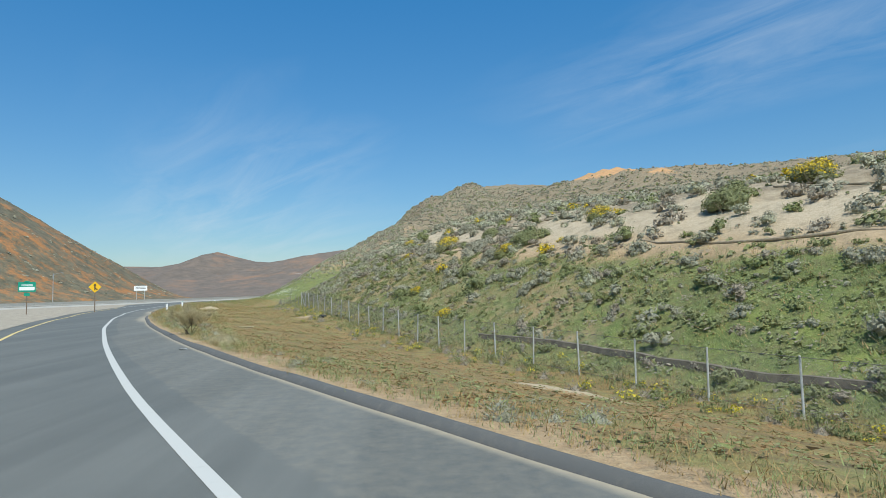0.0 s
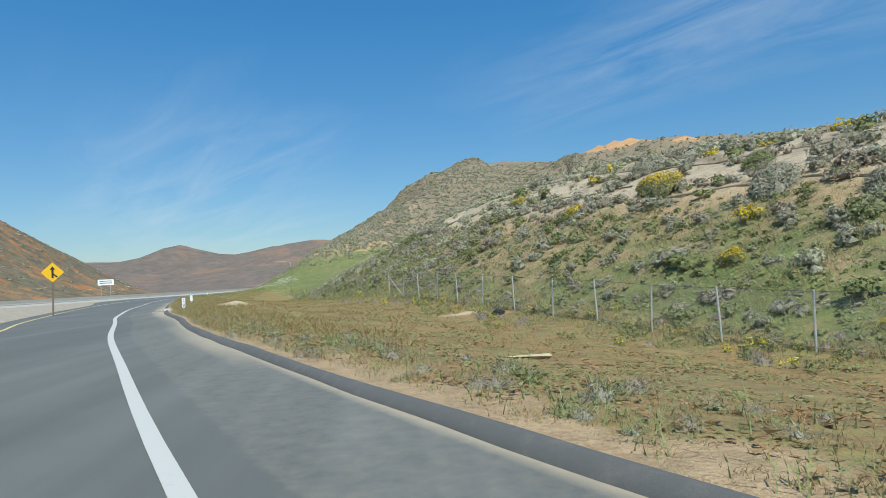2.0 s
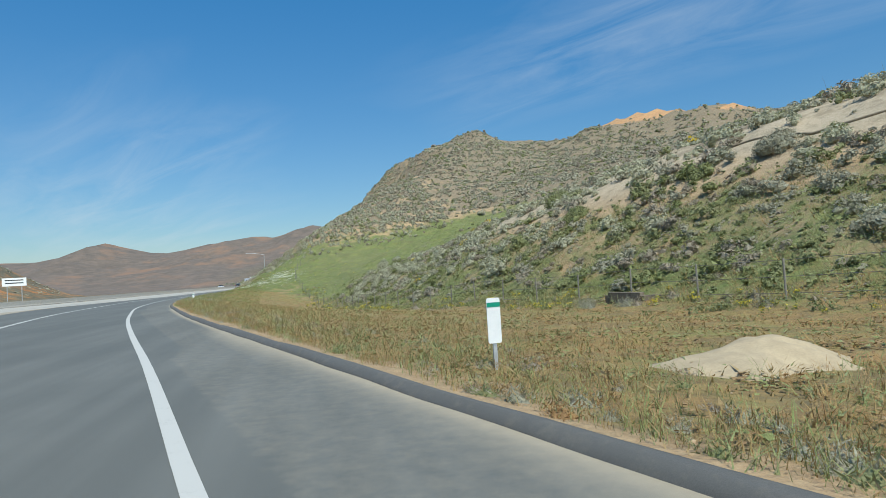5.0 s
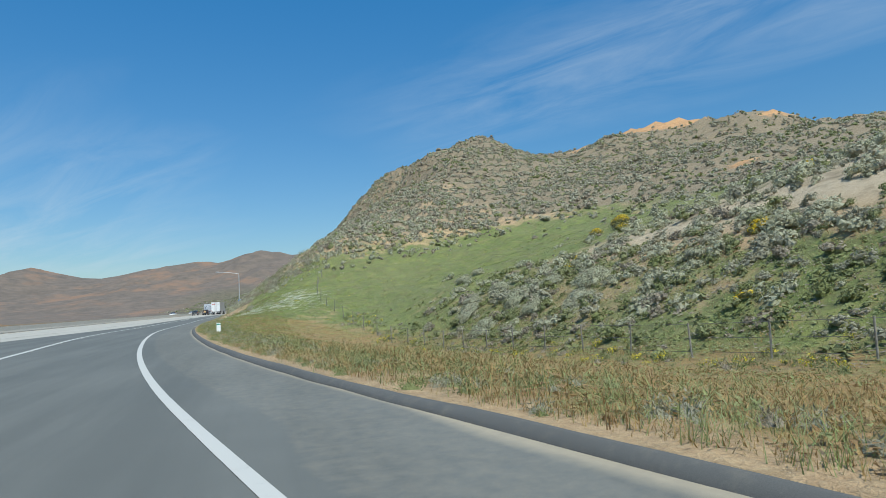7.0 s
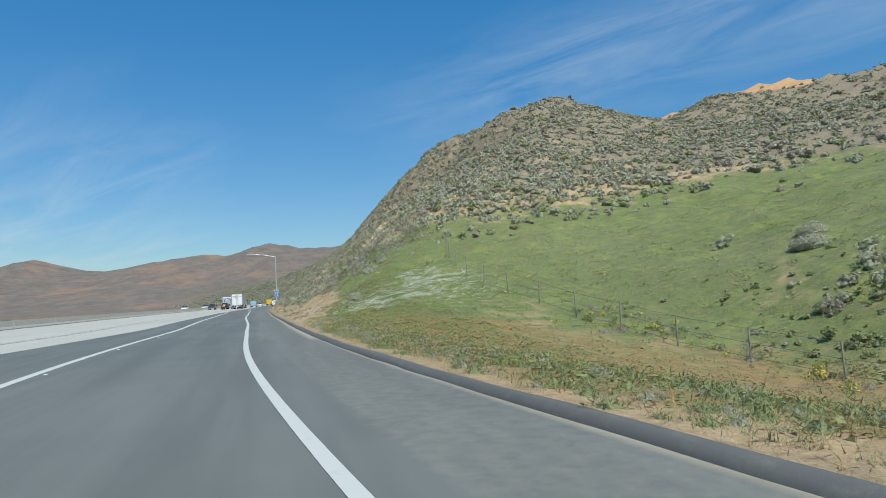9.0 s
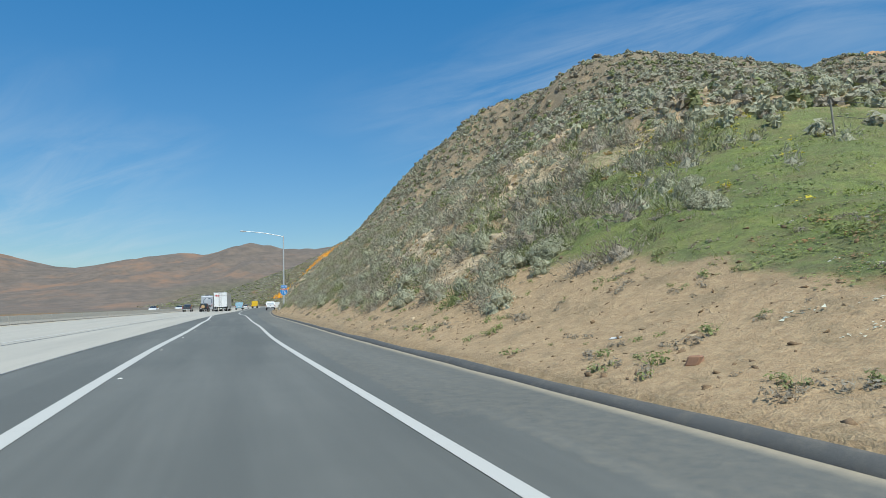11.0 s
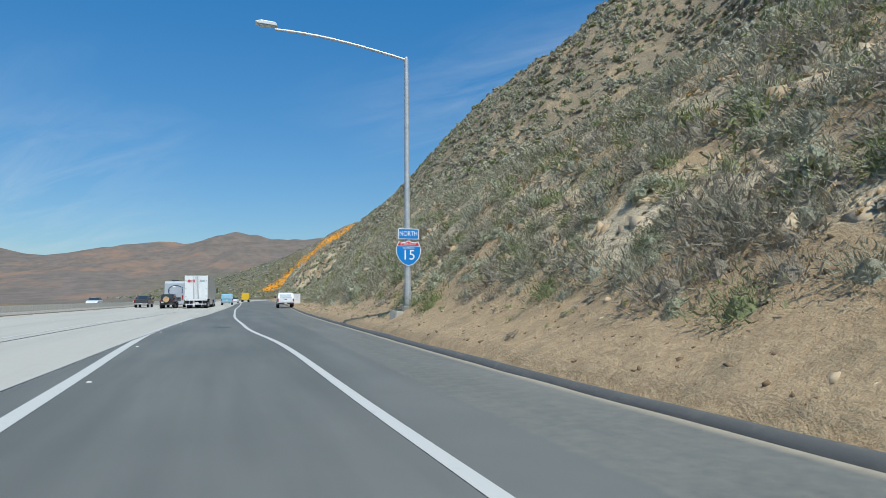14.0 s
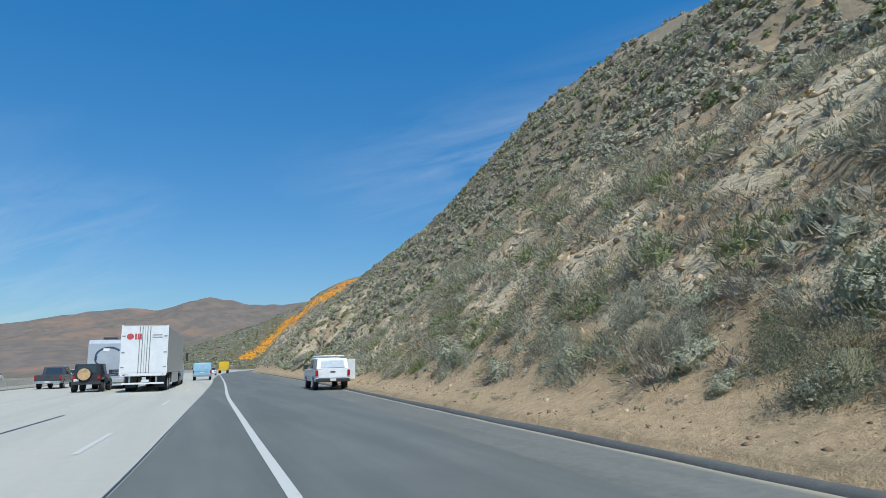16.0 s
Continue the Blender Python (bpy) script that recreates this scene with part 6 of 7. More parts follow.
M_GLASS = Mat("dark_vehicle_glass", 0.06)
M_GLASS.color((0.03, 0.04, 0.05))
M_GLASS.b.inputs["Specular IOR Level"].default_value = 0.7
M_GLASS = M_GLASS.m
M_LAMPRED = plain("red_lamp", (0.35, 0.012, 0.01), 0.25)
M_RIM = plain("alloy_rim", (0.45, 0.45, 0.46), 0.35, 0.7)
M_PLATE = plain("pale_plate", (0.62, 0.62, 0.60), 0.5)
M_STEEL = plain("dull_steel", (0.30, 0.30, 0.31), 0.45, 0.5)


def side(outline, x0, x1, bevel=0.0):
    """An outline in y and z, drawn out along x."""
    b = bmesh.new()
    a = [b.verts.new((x0, y, z)) for y, z in outline]
    c = [b.verts.new((x1, y, z)) for y, z in outline]
    n = len(outline)
    for i in range(n):
        b.faces.new((a[i], a[(i + 1) % n], c[(i + 1) % n], c[i]))
    b.faces.new(a[::-1]), b.faces.new(c)
    bmesh.ops.recalc_face_normals(b, faces=b.faces[:])
    if bevel:
        bmesh.ops.bevel(b, geom=b.edges[:], offset=bevel, segments=2, affect="EDGES", profile=0.6)
    return b


def taper(b, z0, inset):
    """Leans the upper sides of a body inwards."""
    for v in b.verts:
        if v.co.z > z0:
            v.co.x *= 1 - inset * (v.co.z - z0)
    return b


def wheel(parent, x, y, r=0.36, w=0.24, rim=True):
    s = 1 if x > 0 else -1
    b = bmesh.new()
    tube(b, (x - w / 2, y, r), (x + w / 2, y, r), r, None, 22)
    bmesh.ops.bevel(b, geom=[e for e in b.edges if len(e.link_faces) == 2 and abs(e.link_faces[0].normal.dot(e.link_faces[1].normal)) < 0.3], offset=0.03, segments=2, affect="EDGES")
    t = part("wheel", b, M_BLACK, parent)
    if rim:
        part("rim", tube(bmesh.new(), (x + s * (w / 2 - 0.02), y, r), (x + s * (w / 2 + 0.01), y, r), r * 0.6, r * 0.55, 14), M_RIM, t)
    return t


def lane_turn(y):
    return math.degrees(math.atan(-(SEAM(y + 4) - SEAM(y - 4)) / 8))


def glass_pane(name, pts, parent, mat=None):
    """A thin pane through four corner points."""
    b = bmesh.new()
    p = [Vector(q) for q in pts]
    n = (p[1] - p[0]).cross(p[2] - p[0]).normalized() * 0.012
    lo = [b.verts.new(q - n) for q in p]
    hi = [b.verts.new(q + n) for q in p]
    b.faces.new(lo[::-1]), b.faces.new(hi)
    for i in range(4):
        b.faces.new((lo[i], lo[(i + 1) % 4], hi[(i + 1) % 4], hi[i]))
    bmesh.ops.recalc_face_normals(b, faces=b.faces[:])
    return part(name, b, mat or M_GLASS, parent)


def semi(at, turn):
    t = thing("semi_truck", "white box trailer, sides greyed as in shade, pulled by a tractor", "truck", at, turn)
    W = 1.29
    # the sides are greyer than the doors: their shade is put into the colour
    grey, white = plain("trailer_side_shaded", (0.50, 0.50, 0.50), 0.45, 0.2, 0.08, 2.0), plain("trailer_door", (0.68, 0.68, 0.67), 0.45, 0, 0.06, 2.0)
    body = part("trailer_box", boxed(-W, 0.05, 1.16, W, 16.1, 4.08), grey, t, "", 0.03)
    for s in (-1, 1):
        d = part("door", boxed(min(s * 0.02, s * (W - 0.05)), 0.0, 1.2, max(s * 0.02, s * (W - 0.05)), 0.045, 4.03), white, body, "white rear door")
        for k in (0.14, 0.3):
            part("lock_bar", tube(bmesh.new(), (s * k, -0.03, 1.15), (s * k, -0.03, 4.03), 0.02, None, 6), M_STEEL, t)
        for z in (1.5, 2.4, 3.4):
            part("hinge", boxed(s * (W - 0.1) - 0.09, -0.02, z, s * (W - 0.1) + 0.09, 0.0, z + 0.06), M_STEEL, t)
        part("corner_post", boxed(s * W - 0.05, -0.01, 1.1, s * W + 0.05, 0.06, 4.1), white, t)
        part("mud_flap", boxed(s * 0.85 - 0.3, 1.6, 0.25, s * 0.85 + 0.3, 1.62, 1.0), M_DARK, t)
        part("tail_lamp", boxed(s * 0.95 - 0.2, -0.02, 1.02, s * 0.95 + 0.2, 0.02, 1.1), M_LAMPRED, t)
        part("landing_leg", boxed(s * 0.75 - 0.06, 11.6, 0.35, s * 0.75 + 0.06, 11.75, 1.16), M_STEEL, t)
        for y in (2.5, 3.75):
            wheel(t, s * 0.98, y, 0.5, 0.5)
        part("skirt", boxed(s * W - 0.03, 5.2, 0.42, s * W, 11.0, 1.16), grey, t)
    part("rear_sill", boxed(-W, -0.02, 0.98, W, 0.1, 1.18), white, t)
    part("underride_bar", boxed(-1.2, 0.02, 0.48, 1.2, 0.12, 0.58), white, t)
    for s in (-0.75, 0.75):
        part("bar_upright", boxed(s - 0.05, 0.03, 0.55, s + 0.05, 0.11, 1.0), M_STEEL, t)
    part("number_plate", boxed(-0.1, 0.0, 0.6, 0.35, 0.02, 0.75), M_PLATE, t)
    # the carrier's mark: a red disc and bars, with faint grey lines
    mark = plain("faded_red_mark", (0.48, 0.07, 0.07), 0.5)
    b = bmesh.new()
    prism(b, [(-0.83 + 0.2 * math.cos(a / 12 * 6.2832), 3.4 + 0.19 * math.sin(a / 12 * 6.2832)) for a in range(12)], -0.008, -0.001)
    part("red_disc", b, mark, body)
    for x in (-0.52, -0.38, -0.24):
        part("red_bar", prism(bmesh.new(), [(x - 0.05, 3.22), (x + 0.05, 3.22), (x + 0.05, 3.58), (x - 0.05, 3.58)], -0.008, -0.001), mark, body)
    for z in (3.46, 3.32):
        part("grey_bar", boxed(0.42, -0.006, z, 1.0, -0.001, z + 0.06), M_STEEL, body)
    part("chassis", boxed(-0.5, 1.0, 0.9, 0.5, 16.0, 1.14), M_DARK, t)
    orange = paint("truck_cab_paint", (0.32, 0.33, 0.34))
    cab = part("cab", side([(15.0, 0.7), (15.0, 3.4), (15.6, 3.75), (17.6, 3.6), (18.4, 2.2), (20.4, 1.9), (20.7, 1.5), (20.7, 0.5), (15.3, 0.5)], -1.15, 1.15, 0.05), orange, t)
    for s in (-1, 1):
        glass_pane("side_window", [(s * 1.16, 17.0, 2.1), (s * 1.16, 17.9, 2.1), (s * 1.16, 17.6, 2.85), (s * 1.16, 17.0, 2.85)], cab)
        part("mirror", boxed(s * 1.5 - 0.09, 18.0, 2.0, s * 1.5 + 0.09, 18.1, 2.75), M_DARK, t)
        part("mirror_arm", tube(bmesh.new(), (s * 1.15, 18.0, 2.4), (s * 1.48, 18.05, 2.4), 0.02, None, 6), M_DARK, t)
        part("exhaust_stack", tube(bmesh.new(), (s * 1.05, 14.85, 1.0), (s * 1.05, 14.85, 3.9), 0.07, None, 10), M_RIM, t)
        for y in (13.6, 14.9):
            wheel(t, s * 0.98, y, 0.5, 0.5)
        wheel(t, s * 1.0, 19.6, 0.5, 0.3)
        part("fuel_tank", tube(bmesh.new(), (s * 1.0, 16.0, 0.65), (s * 1.0, 17.6, 0.65), 0.3, None, 14), M_RIM, t)
    return t


def motorhome(at, turn):
    t = thing("motorhome", "silver-grey motorhome with dark blue swoosh graphics", "motorhome", at, turn)
    silver = plain("motorhome_silver", (0.42, 0.44, 0.47), 0.35, 0.1, 0.08, 1.5)
    dark = plain("motorhome_dark", (0.055, 0.062, 0.075), 0.35, 0.1, 0.08, 1.5)
    body = part("body", side([(0, 0.55), (0, 3.35), (0.25, 3.62), (10.6, 3.62), (11.0, 3.3), (11.15, 1.2), (11.0, 0.45), (0.2, 0.4)], -1.26, 1.26, 0.06), silver, t)
    for s in (-1, 1):
        part("side_panel", side([(0.5, 0.5), (0.5, 3.3), (10.5, 3.3), (10.8, 0.5)], s * 1.262 - 0.006, s * 1.262 + 0.006), dark, body, "dark side panel")
        for y0, y1 in ((2.0, 3.1), (4.4, 5.4), (7.0, 8.2), (9.4, 10.4)):
            glass_pane("side_window", [(s * 1.275, y0, 1.9), (s * 1.275, y1, 1.9), (s * 1.275, y1, 2.75), (s * 1.275, y0, 2.75)], body)
        for y in (2.6, 8.9):
            wheel(t, s * 1.05, y, 0.48, 0.32)
        part("tail_lamp", boxed(s * 1.05 - 0.07, -0.03, 1.1, s * 1.05 + 0.07, 0.0, 1.7), M_LAMPRED, t)
        part("mirror", boxed(s * 1.5 - 0.1, 10.9, 2.0, s * 1.5 + 0.1, 11.0, 2.5), M_DARK, t)
    # rear graphics
    def arc(cx, cz, rx, rz, a0, a1, w):
        o = [(cx + rx * math.cos(radians(a)), cz + rz * math.sin(radians(a))) for a in range(a0, a1 + 1, 8)]
        i = [(cx + (rx - w) * math.cos(radians(a)), cz + (rz - w) * math.sin(radians(a))) for a in range(a1, a0 - 1, -8)]
        return prism(bmesh.new(), o + i, -0.012, -0.002)
    navy = plain("navy_graphic", (0.05, 0.075, 0.12), 0.4)
    part("swoosh", arc(0.15, 2.35, 0.95, 0.75, 40, 200, 0.13), navy, body)
    part("swoosh", arc(0.35, 2.15, 1.15, 0.55, 150, 250, 0.1), navy, body)
    part("rear_window", prism(bmesh.new(), [(-0.25, 2.78), (0.15, 2.78), (0.15, 2.98), (-0.25, 2.98)], -0.016, -0.004), M_WHITE, body)
    for z in (1.98, 2.2, 2.42, 2.64):
        part("letter_bar", boxed(0.92, -0.012, z, 1.06, -0.002, z + 0.15), navy, body)
    for z in (1.0, 1.12, 1.24, 1.36):
        part("vent_slat", boxed(0.2, -0.03, z, 0.85, -0.005, z + 0.06), M_DARK, body)
    part("bumper", boxed(-1.2, -0.14, 0.5, 1.2, 0.02, 0.75), silver, t, "", 0.03)
    for y in (1.2, 5.0, 8.0):
        part("roof_vent", boxed(-0.5, y, 3.62, 0.4, y + 1.0, 3.85), M_DARK, t, "", 0.04)
    return t


def jeep(at, turn):
    t = thing("off_road_car", "black boxy off-road car with a tan spare wheel cover", "car", at, turn)
    blk = paint("black_paint", (0.022, 0.022, 0.026))
    part("tub", side([(0.1, 0.55), (0.1, 1.12), (2.5, 1.14), (3.9, 1.12), (4.0, 0.6), (3.3, 0.5), (0.9, 0.5)], -0.82, 0.82, 0.04), blk, t)
    top = part("hard_top", taper(side([(0.12, 1.1), (0.16, 1.82), (2.2, 1.84), (2.6, 1.12)], -0.78, 0.78, 0.04), 1.1, 0.12), blk, t)
    glass_pane("rear_window", [(-0.55, 0.1, 1.25), (0.55, 0.1, 1.25), (0.52, 0.12, 1.72), (-0.52, 0.12, 1.72)], top)
    for s in (-1, 1):
        glass_pane("side_window", [(s * 0.765, 0.5, 1.2), (s * 0.765, 1.5, 1.2), (s * 0.715, 1.5, 1.72), (s * 0.715, 0.5, 1.72)], top)
        part("tail_lamp", boxed(s * 0.72 - 0.08, 0.04, 0.85, s * 0.72 + 0.08, 0.1, 1.05), M_LAMPRED, t)
        part("fender", side([(0.35, 0.8), (0.5, 0.95), (1.25, 0.95), (1.4, 0.8), (1.3, 0.78), (0.45, 0.78)], s * 0.9 - 0.08, s * 0.9 + 0.08), M_DARK, t)
        part("mirror", boxed(s * 1.0 - 0.09, 2.5, 1.2, s * 1.0 + 0.09, 2.58, 1.4), M_DARK, t)
        wheel(t, s * 0.8, 0.85, 0.42, 0.28)
        wheel(t, s * 0.8, 3.4, 0.42, 0.28)
    sp = part("spare_wheel", tube(bmesh.new(), (-0.12, -0.2, 1.15), (-0.12, 0.06, 1.15), 0.4, None, 24), M_BLACK, t)
    part("wheel_cover", tube(bmesh.new(), (-0.12, -0.225, 1.15), (-0.12, -0.19, 1.15), 0.36, 0.39, 24), plain("tan_cover", (0.52, 0.34, 0.17), 0.7, 0, 0.25, 5.0), sp, "tan wheel cover")
    part("bumper", boxed(-0.85, -0.08, 0.5, 0.85, 0.08, 0.68), M_DARK, t, "", 0.02)
    part("number_plate", boxed(-0.7, -0.1, 0.72, -0.4, 0.0, 0.87), M_PLATE, t)
    part("tow_bar", tube(bmesh.new(), (0, 4.0, 0.55), (0, 5.2, 0.6), 0.04, None, 8), M_DARK, t)
    return t


def pickup(at, turn, colour, label, shell=False, door_open=False):
    t = thing("pickup_truck", label, "pickup truck", at, turn)
    pm = paint("pickup_paint", colour)
    body = part("body", side([(0.05, 0.55), (0.03, 1.12), (1.95, 1.14), (3.9, 1.14), (5.5, 1.10), (5.75, 0.95), (5.75, 0.5), (5.0, 0.45), (0.4, 0.45)], -0.95, 0.95, 0.05), pm, t)
    cab = part("cab", taper(side([(1.9, 1.1), (2.05, 1.78), (3.3, 1.82), (4.1, 1.12)], -0.86, 0.86, 0.06), 1.15, 0.16), pm, t)
    for s in (-1, 1):
        glass_pane("side_window", [(s * 0.855, 2.2, 1.2), (s * 0.855, 3.7, 1.2), (s * 0.79, 3.25, 1.68), (s * 0.79, 2.2, 1.68)], cab)
        part("tail_lamp", boxed(s * 0.88 - 0.07, -0.01, 0.78, s * 0.88 + 0.07, 0.08, 1.1), M_LAMPRED, t)
        part("mirror", boxed(s * 1.1 - 0.12, 3.7, 1.15, s * 1.1 + 0.12, 3.78, 1.4), M_DARK, t)
        wheel(t, s * 0.82, 1.15, 0.4, 0.27)
        wheel(t, s * 0.82, 4.75, 0.4, 0.27)
    glass_pane("rear_window", [(-0.6, 1.93, 1.22), (0.6, 1.93, 1.22), (0.56, 2.03, 1.68), (-0.56, 2.03, 1.68)], cab)
    gate = part("tailgate", boxed(-0.78, 0.0, 0.66, 0.78, 0.05, 1.13), pm, body, "", 0.02)
    part("handle", boxed(-0.14, -0.02, 0.96, 0.14, 0.0, 1.03), M_DARK, gate)
    part("bumper", boxed(-0.92, -0.12, 0.45, 0.92, 0.06, 0.64), M_DARK if shell else M_RIM, t, "", 0.03)
    part("number_plate", boxed(-0.16, -0.135, 0.5, 0.16, -0.12, 0.64), M_PLATE, t)
    if shell:
        sh = part("camper_shell", taper(side([(0.06, 1.14), (0.3, 1.72), (1.92, 1.76), (1.92, 1.14)], -0.9, 0.9, 0.05), 1.15, 0.16), pm, t, "white camper shell over the bed")
        glass_pane("shell_window", [(-0.68, 0.07, 1.22), (0.68, 0.07, 1.22), (0.62, 0.24, 1.62), (-0.62, 0.24, 1.62)], sh, plain("pale_glass", (0.42, 0.45, 0.48), 0.15))
        for y in (0.8, 1.7, 2.6):
            part("roof_rack_bar", tube(bmesh.new(), (-0.75, y, 1.88), (0.75, y, 1.88), 0.025, None, 8), M_GALV, t)
        for s in (-1, 1):
            part("roof_rack_rail", tube(bmesh.new(), (s * 0.7, 0.5, 1.83), (s * 0.7, 3.0, 1.86), 0.03, None, 8), M_GALV, t)
    if door_open:
        d = part("open_door", boxed(0.0, 0.0, 0.0, 0.06, 1.05, 1.2), pm, t, "passenger door standing open", 0.02)
        d.matrix_local = pose(0.93, 3.75, 0.5, 0, 0, 180 + 62)
        glass_pane("door_window", [(-0.005, 0.15, 0.68), (-0.005, 0.95, 0.68), (-0.005, 0.9, 1.12), (-0.005, 0.25, 1.12)], d)
    return t


def van(at, turn):
    t = thing("passenger_van", "pale blue passenger van seen from behind", "van", at, turn)
    pm = paint("pale_blue_paint", (0.23, 0.46, 0.56))
    body = part("body", taper(side([(0.02, 0.5), (0.0, 1.1), (0.14, 1.85), (0.3, 1.98), (3.4, 2.0), (4.3, 1.3), (5.0, 1.12), (5.15, 0.55), (4.6, 0.42), (0.5, 0.42)], -1.0, 1.0, 0.07), 1.1, 0.11), pm, t)
    # the rear pane has a pale blue reflection painted into its colour
    glass_pane("rear_window", [(-0.78, 0.005, 1.2), (0.78, 0.005, 1.2), (0.72, 0.115, 1.78), (-0.72, 0.115, 1.78)], body, plain("painted_reflection_glass", (0.30, 0.42, 0.50), 0.1))
    for s in (-1, 1):
        glass_pane("side_window", [(s * 1.0, 0.5, 1.2), (s * 1.0, 3.6, 1.2), (s * 0.935, 3.2, 1.75), (s * 0.935, 0.5, 1.75)], body)
        part("tail_lamp", boxed(s * 0.92 - 0.07, -0.03, 0.8, s * 0.92 + 0.07, 0.04, 1.15), M_LAMPRED, t)
        part("mirror", boxed(s * 1.12 - 0.1, 3.9, 1.2, s * 1.12 + 0.1, 4.0, 1.42), M_DARK, t)
        wheel(t, s * 0.85, 1.0, 0.35, 0.24)
        wheel(t, s * 0.85, 4.1, 0.35, 0.24)
    part("bumper", boxed(-0.97, -0.1, 0.42, 0.97, 0.05, 0.66), plain("grey_bumper", (0.22, 0.27, 0.30), 0.5), t, "", 0.03)
    part("number_plate", boxed(-0.17, -0.02, 0.82, 0.17, 0.0, 0.97), M_PLATE, t)
    part("badge", boxed(-0.7, -0.012, 1.0, 0.7, 0.0, 1.04), M_RIM, body)
    return t


def sedan(at, turn, colour, label, tall=0.0):
    t = thing("car", label, "car", at, turn)
    pm = paint("car_paint", colour)
    body = part("body", side([(0.0, 0.45), (0.05, 0.9), (0.9, 0.98), (3.3, 0.96), (4.5, 0.78), (4.6, 0.45), (4.2, 0.3), (0.3, 0.3)], -0.9, 0.9, 0.07), pm, t)
    cab = part("cabin", taper(side([(0.15 if tall else 0.5, 0.92), (0.4 if tall else 1.2, 1.42 + tall), (2.4, 1.45 + tall), (3.3, 0.95)], -0.82, 0.82, 0.06), 0.95, 0.2), M_GLASS, t)
    part("roof", boxed(-0.6, 0.7 if tall else 1.3, 1.43 + tall, 0.6, 2.35, 1.475 + tall), pm, cab, "", 0.01)
    for s in (-1, 1):
        part("tail_lamp", boxed(s * 0.72 - 0.12, -0.01, 0.68, s * 0.72 + 0.12, 0.06, 0.82), M_LAMPRED, t)
        wheel(t, s * 0.8, 0.85, 0.33, 0.22)
        wheel(t, s * 0.8, 3.7, 0.33, 0.22)
    return t


def yellow_truck(at, turn):
    t = thing("box_truck", "yellow work truck with a flat bed", "truck", at, turn)
    ym = paint("yellow_paint", (0.75, 0.47, 0.02))
    part("bed", boxed(-1.2, 0.0, 0.95, 1.2, 4.8, 1.15), M_DARK, t, "", 0.02)
    part("tool_body", boxed(-1.15, 2.4, 1.16, 1.15, 4.8, 2.8), ym, t, "", 0.05)
    cab = part("cab", side([(4.9, 0.7), (4.9, 2.5), (6.2, 2.45), (6.7, 1.6), (7.4, 1.4), (7.5, 0.6)], -1.1, 1.1, 0.06), M_WHITE, t, "white cab")
    part("rear_board", boxed(-1.2, -0.04, 0.7, 1.2, 0.0, 1.16), ym, t)
    for s in (-1, 1):
        glass_pane("side_window", [(s * 1.11, 5.2, 1.6), (s * 1.11, 6.1, 1.6), (s * 1.11, 6.0, 2.3), (s * 1.11, 5.2, 2.3)], cab)
        wheel(t, s * 0.9, 1.3, 0.46, 0.4)
        wheel(t, s * 0.9, 6.3, 0.46, 0.3)
        part("tail_lamp", boxed(s * 1.0 - 0.1, -0.06, 0.75, s * 1.0 + 0.1, -0.04, 0.9), M_LAMPRED, t)
    return t


semi((-53.2, 331.0, 0.0), lane_turn(338))
jeep((-56.7, 334.5, 0.0), lane_turn(336))
motorhome((-56.2, 340.2, 0.0), lane_turn(345))
pickup((-61.0, 347.0, 0.0), lane_turn(348), (0.05, 0.052, 0.058), "dark grey pickup truck in the inner lane")
van((-49.0, 365.0, 0.0), lane_turn(366))
pickup((-43.2, 322.6, 0.0), math.degrees(math.atan(-(KERB(328) - KERB(320)) / 8)) + 1, (0.78, 0.78, 0.77), "white pickup with camper shell parked on the shoulder, door open", True, True)
sedan((float(SEAM(402)) - 3.0, 402.0, 0.0), lane_turn(404), (0.03, 0.03, 0.035), "black sport utility car far ahead", 0.3)
sedan((float(SEAM(392)) - 0.2, 410.0, 0.0), lane_turn(412), (0.75, 0.75, 0.74), "white car far ahead on the freeway")
yellow_truck((float(SEAM(452)) - 0.5, 450.0, 0.0), lane_turn(455))
sedan((float(SEAM(470)) + 8.5, 470.0, 0.0), lane_turn(472) - 4, (0.45, 0.05, 0.04), "small red car stopped on the far shoulder")
for y, off, c, lb in ((395.0, 19.5, (0.78, 0.78, 0.77), "white car on the opposite carriageway"), (418.0, 23.0, (0.5, 0.52, 0.54), "silver car on the opposite carriageway"), (372.0, 23.0, (0.70, 0.70, 0.68), "pale car on the opposite carriageway")):
    sedan((float(SEAM(y)) - off, y, 0.15), lane_turn(y) + 180, c, lb)

# ---- bits lying about ----
def litter(name, label, category, at, size, mat, turn):
    b = boxed(-size[0] / 2, -size[1] / 2, 0, size[0] / 2, size[1] / 2, size[2])
    for i, v in enumerate(b.verts):
        v.co += Vector((math.sin(i * 3.1), math.cos(i * 2.3), 0.6 * math.sin(i * 1.7))) * 0.14 * size[0]
    bmesh.ops.bevel(b, geom=b.edges[:], offset=min(size) * 0.15, segments=1, affect="EDGES")
    me = bpy.data.meshes.new(name); b.to_mesh(me); b.free(); me.materials.append(mat)
    o = new(name, me)
    o.matrix_world = pose(at[0], at[1], at[2] - 0.03, 3, 4, turn)
    return tagged(o, label, category)


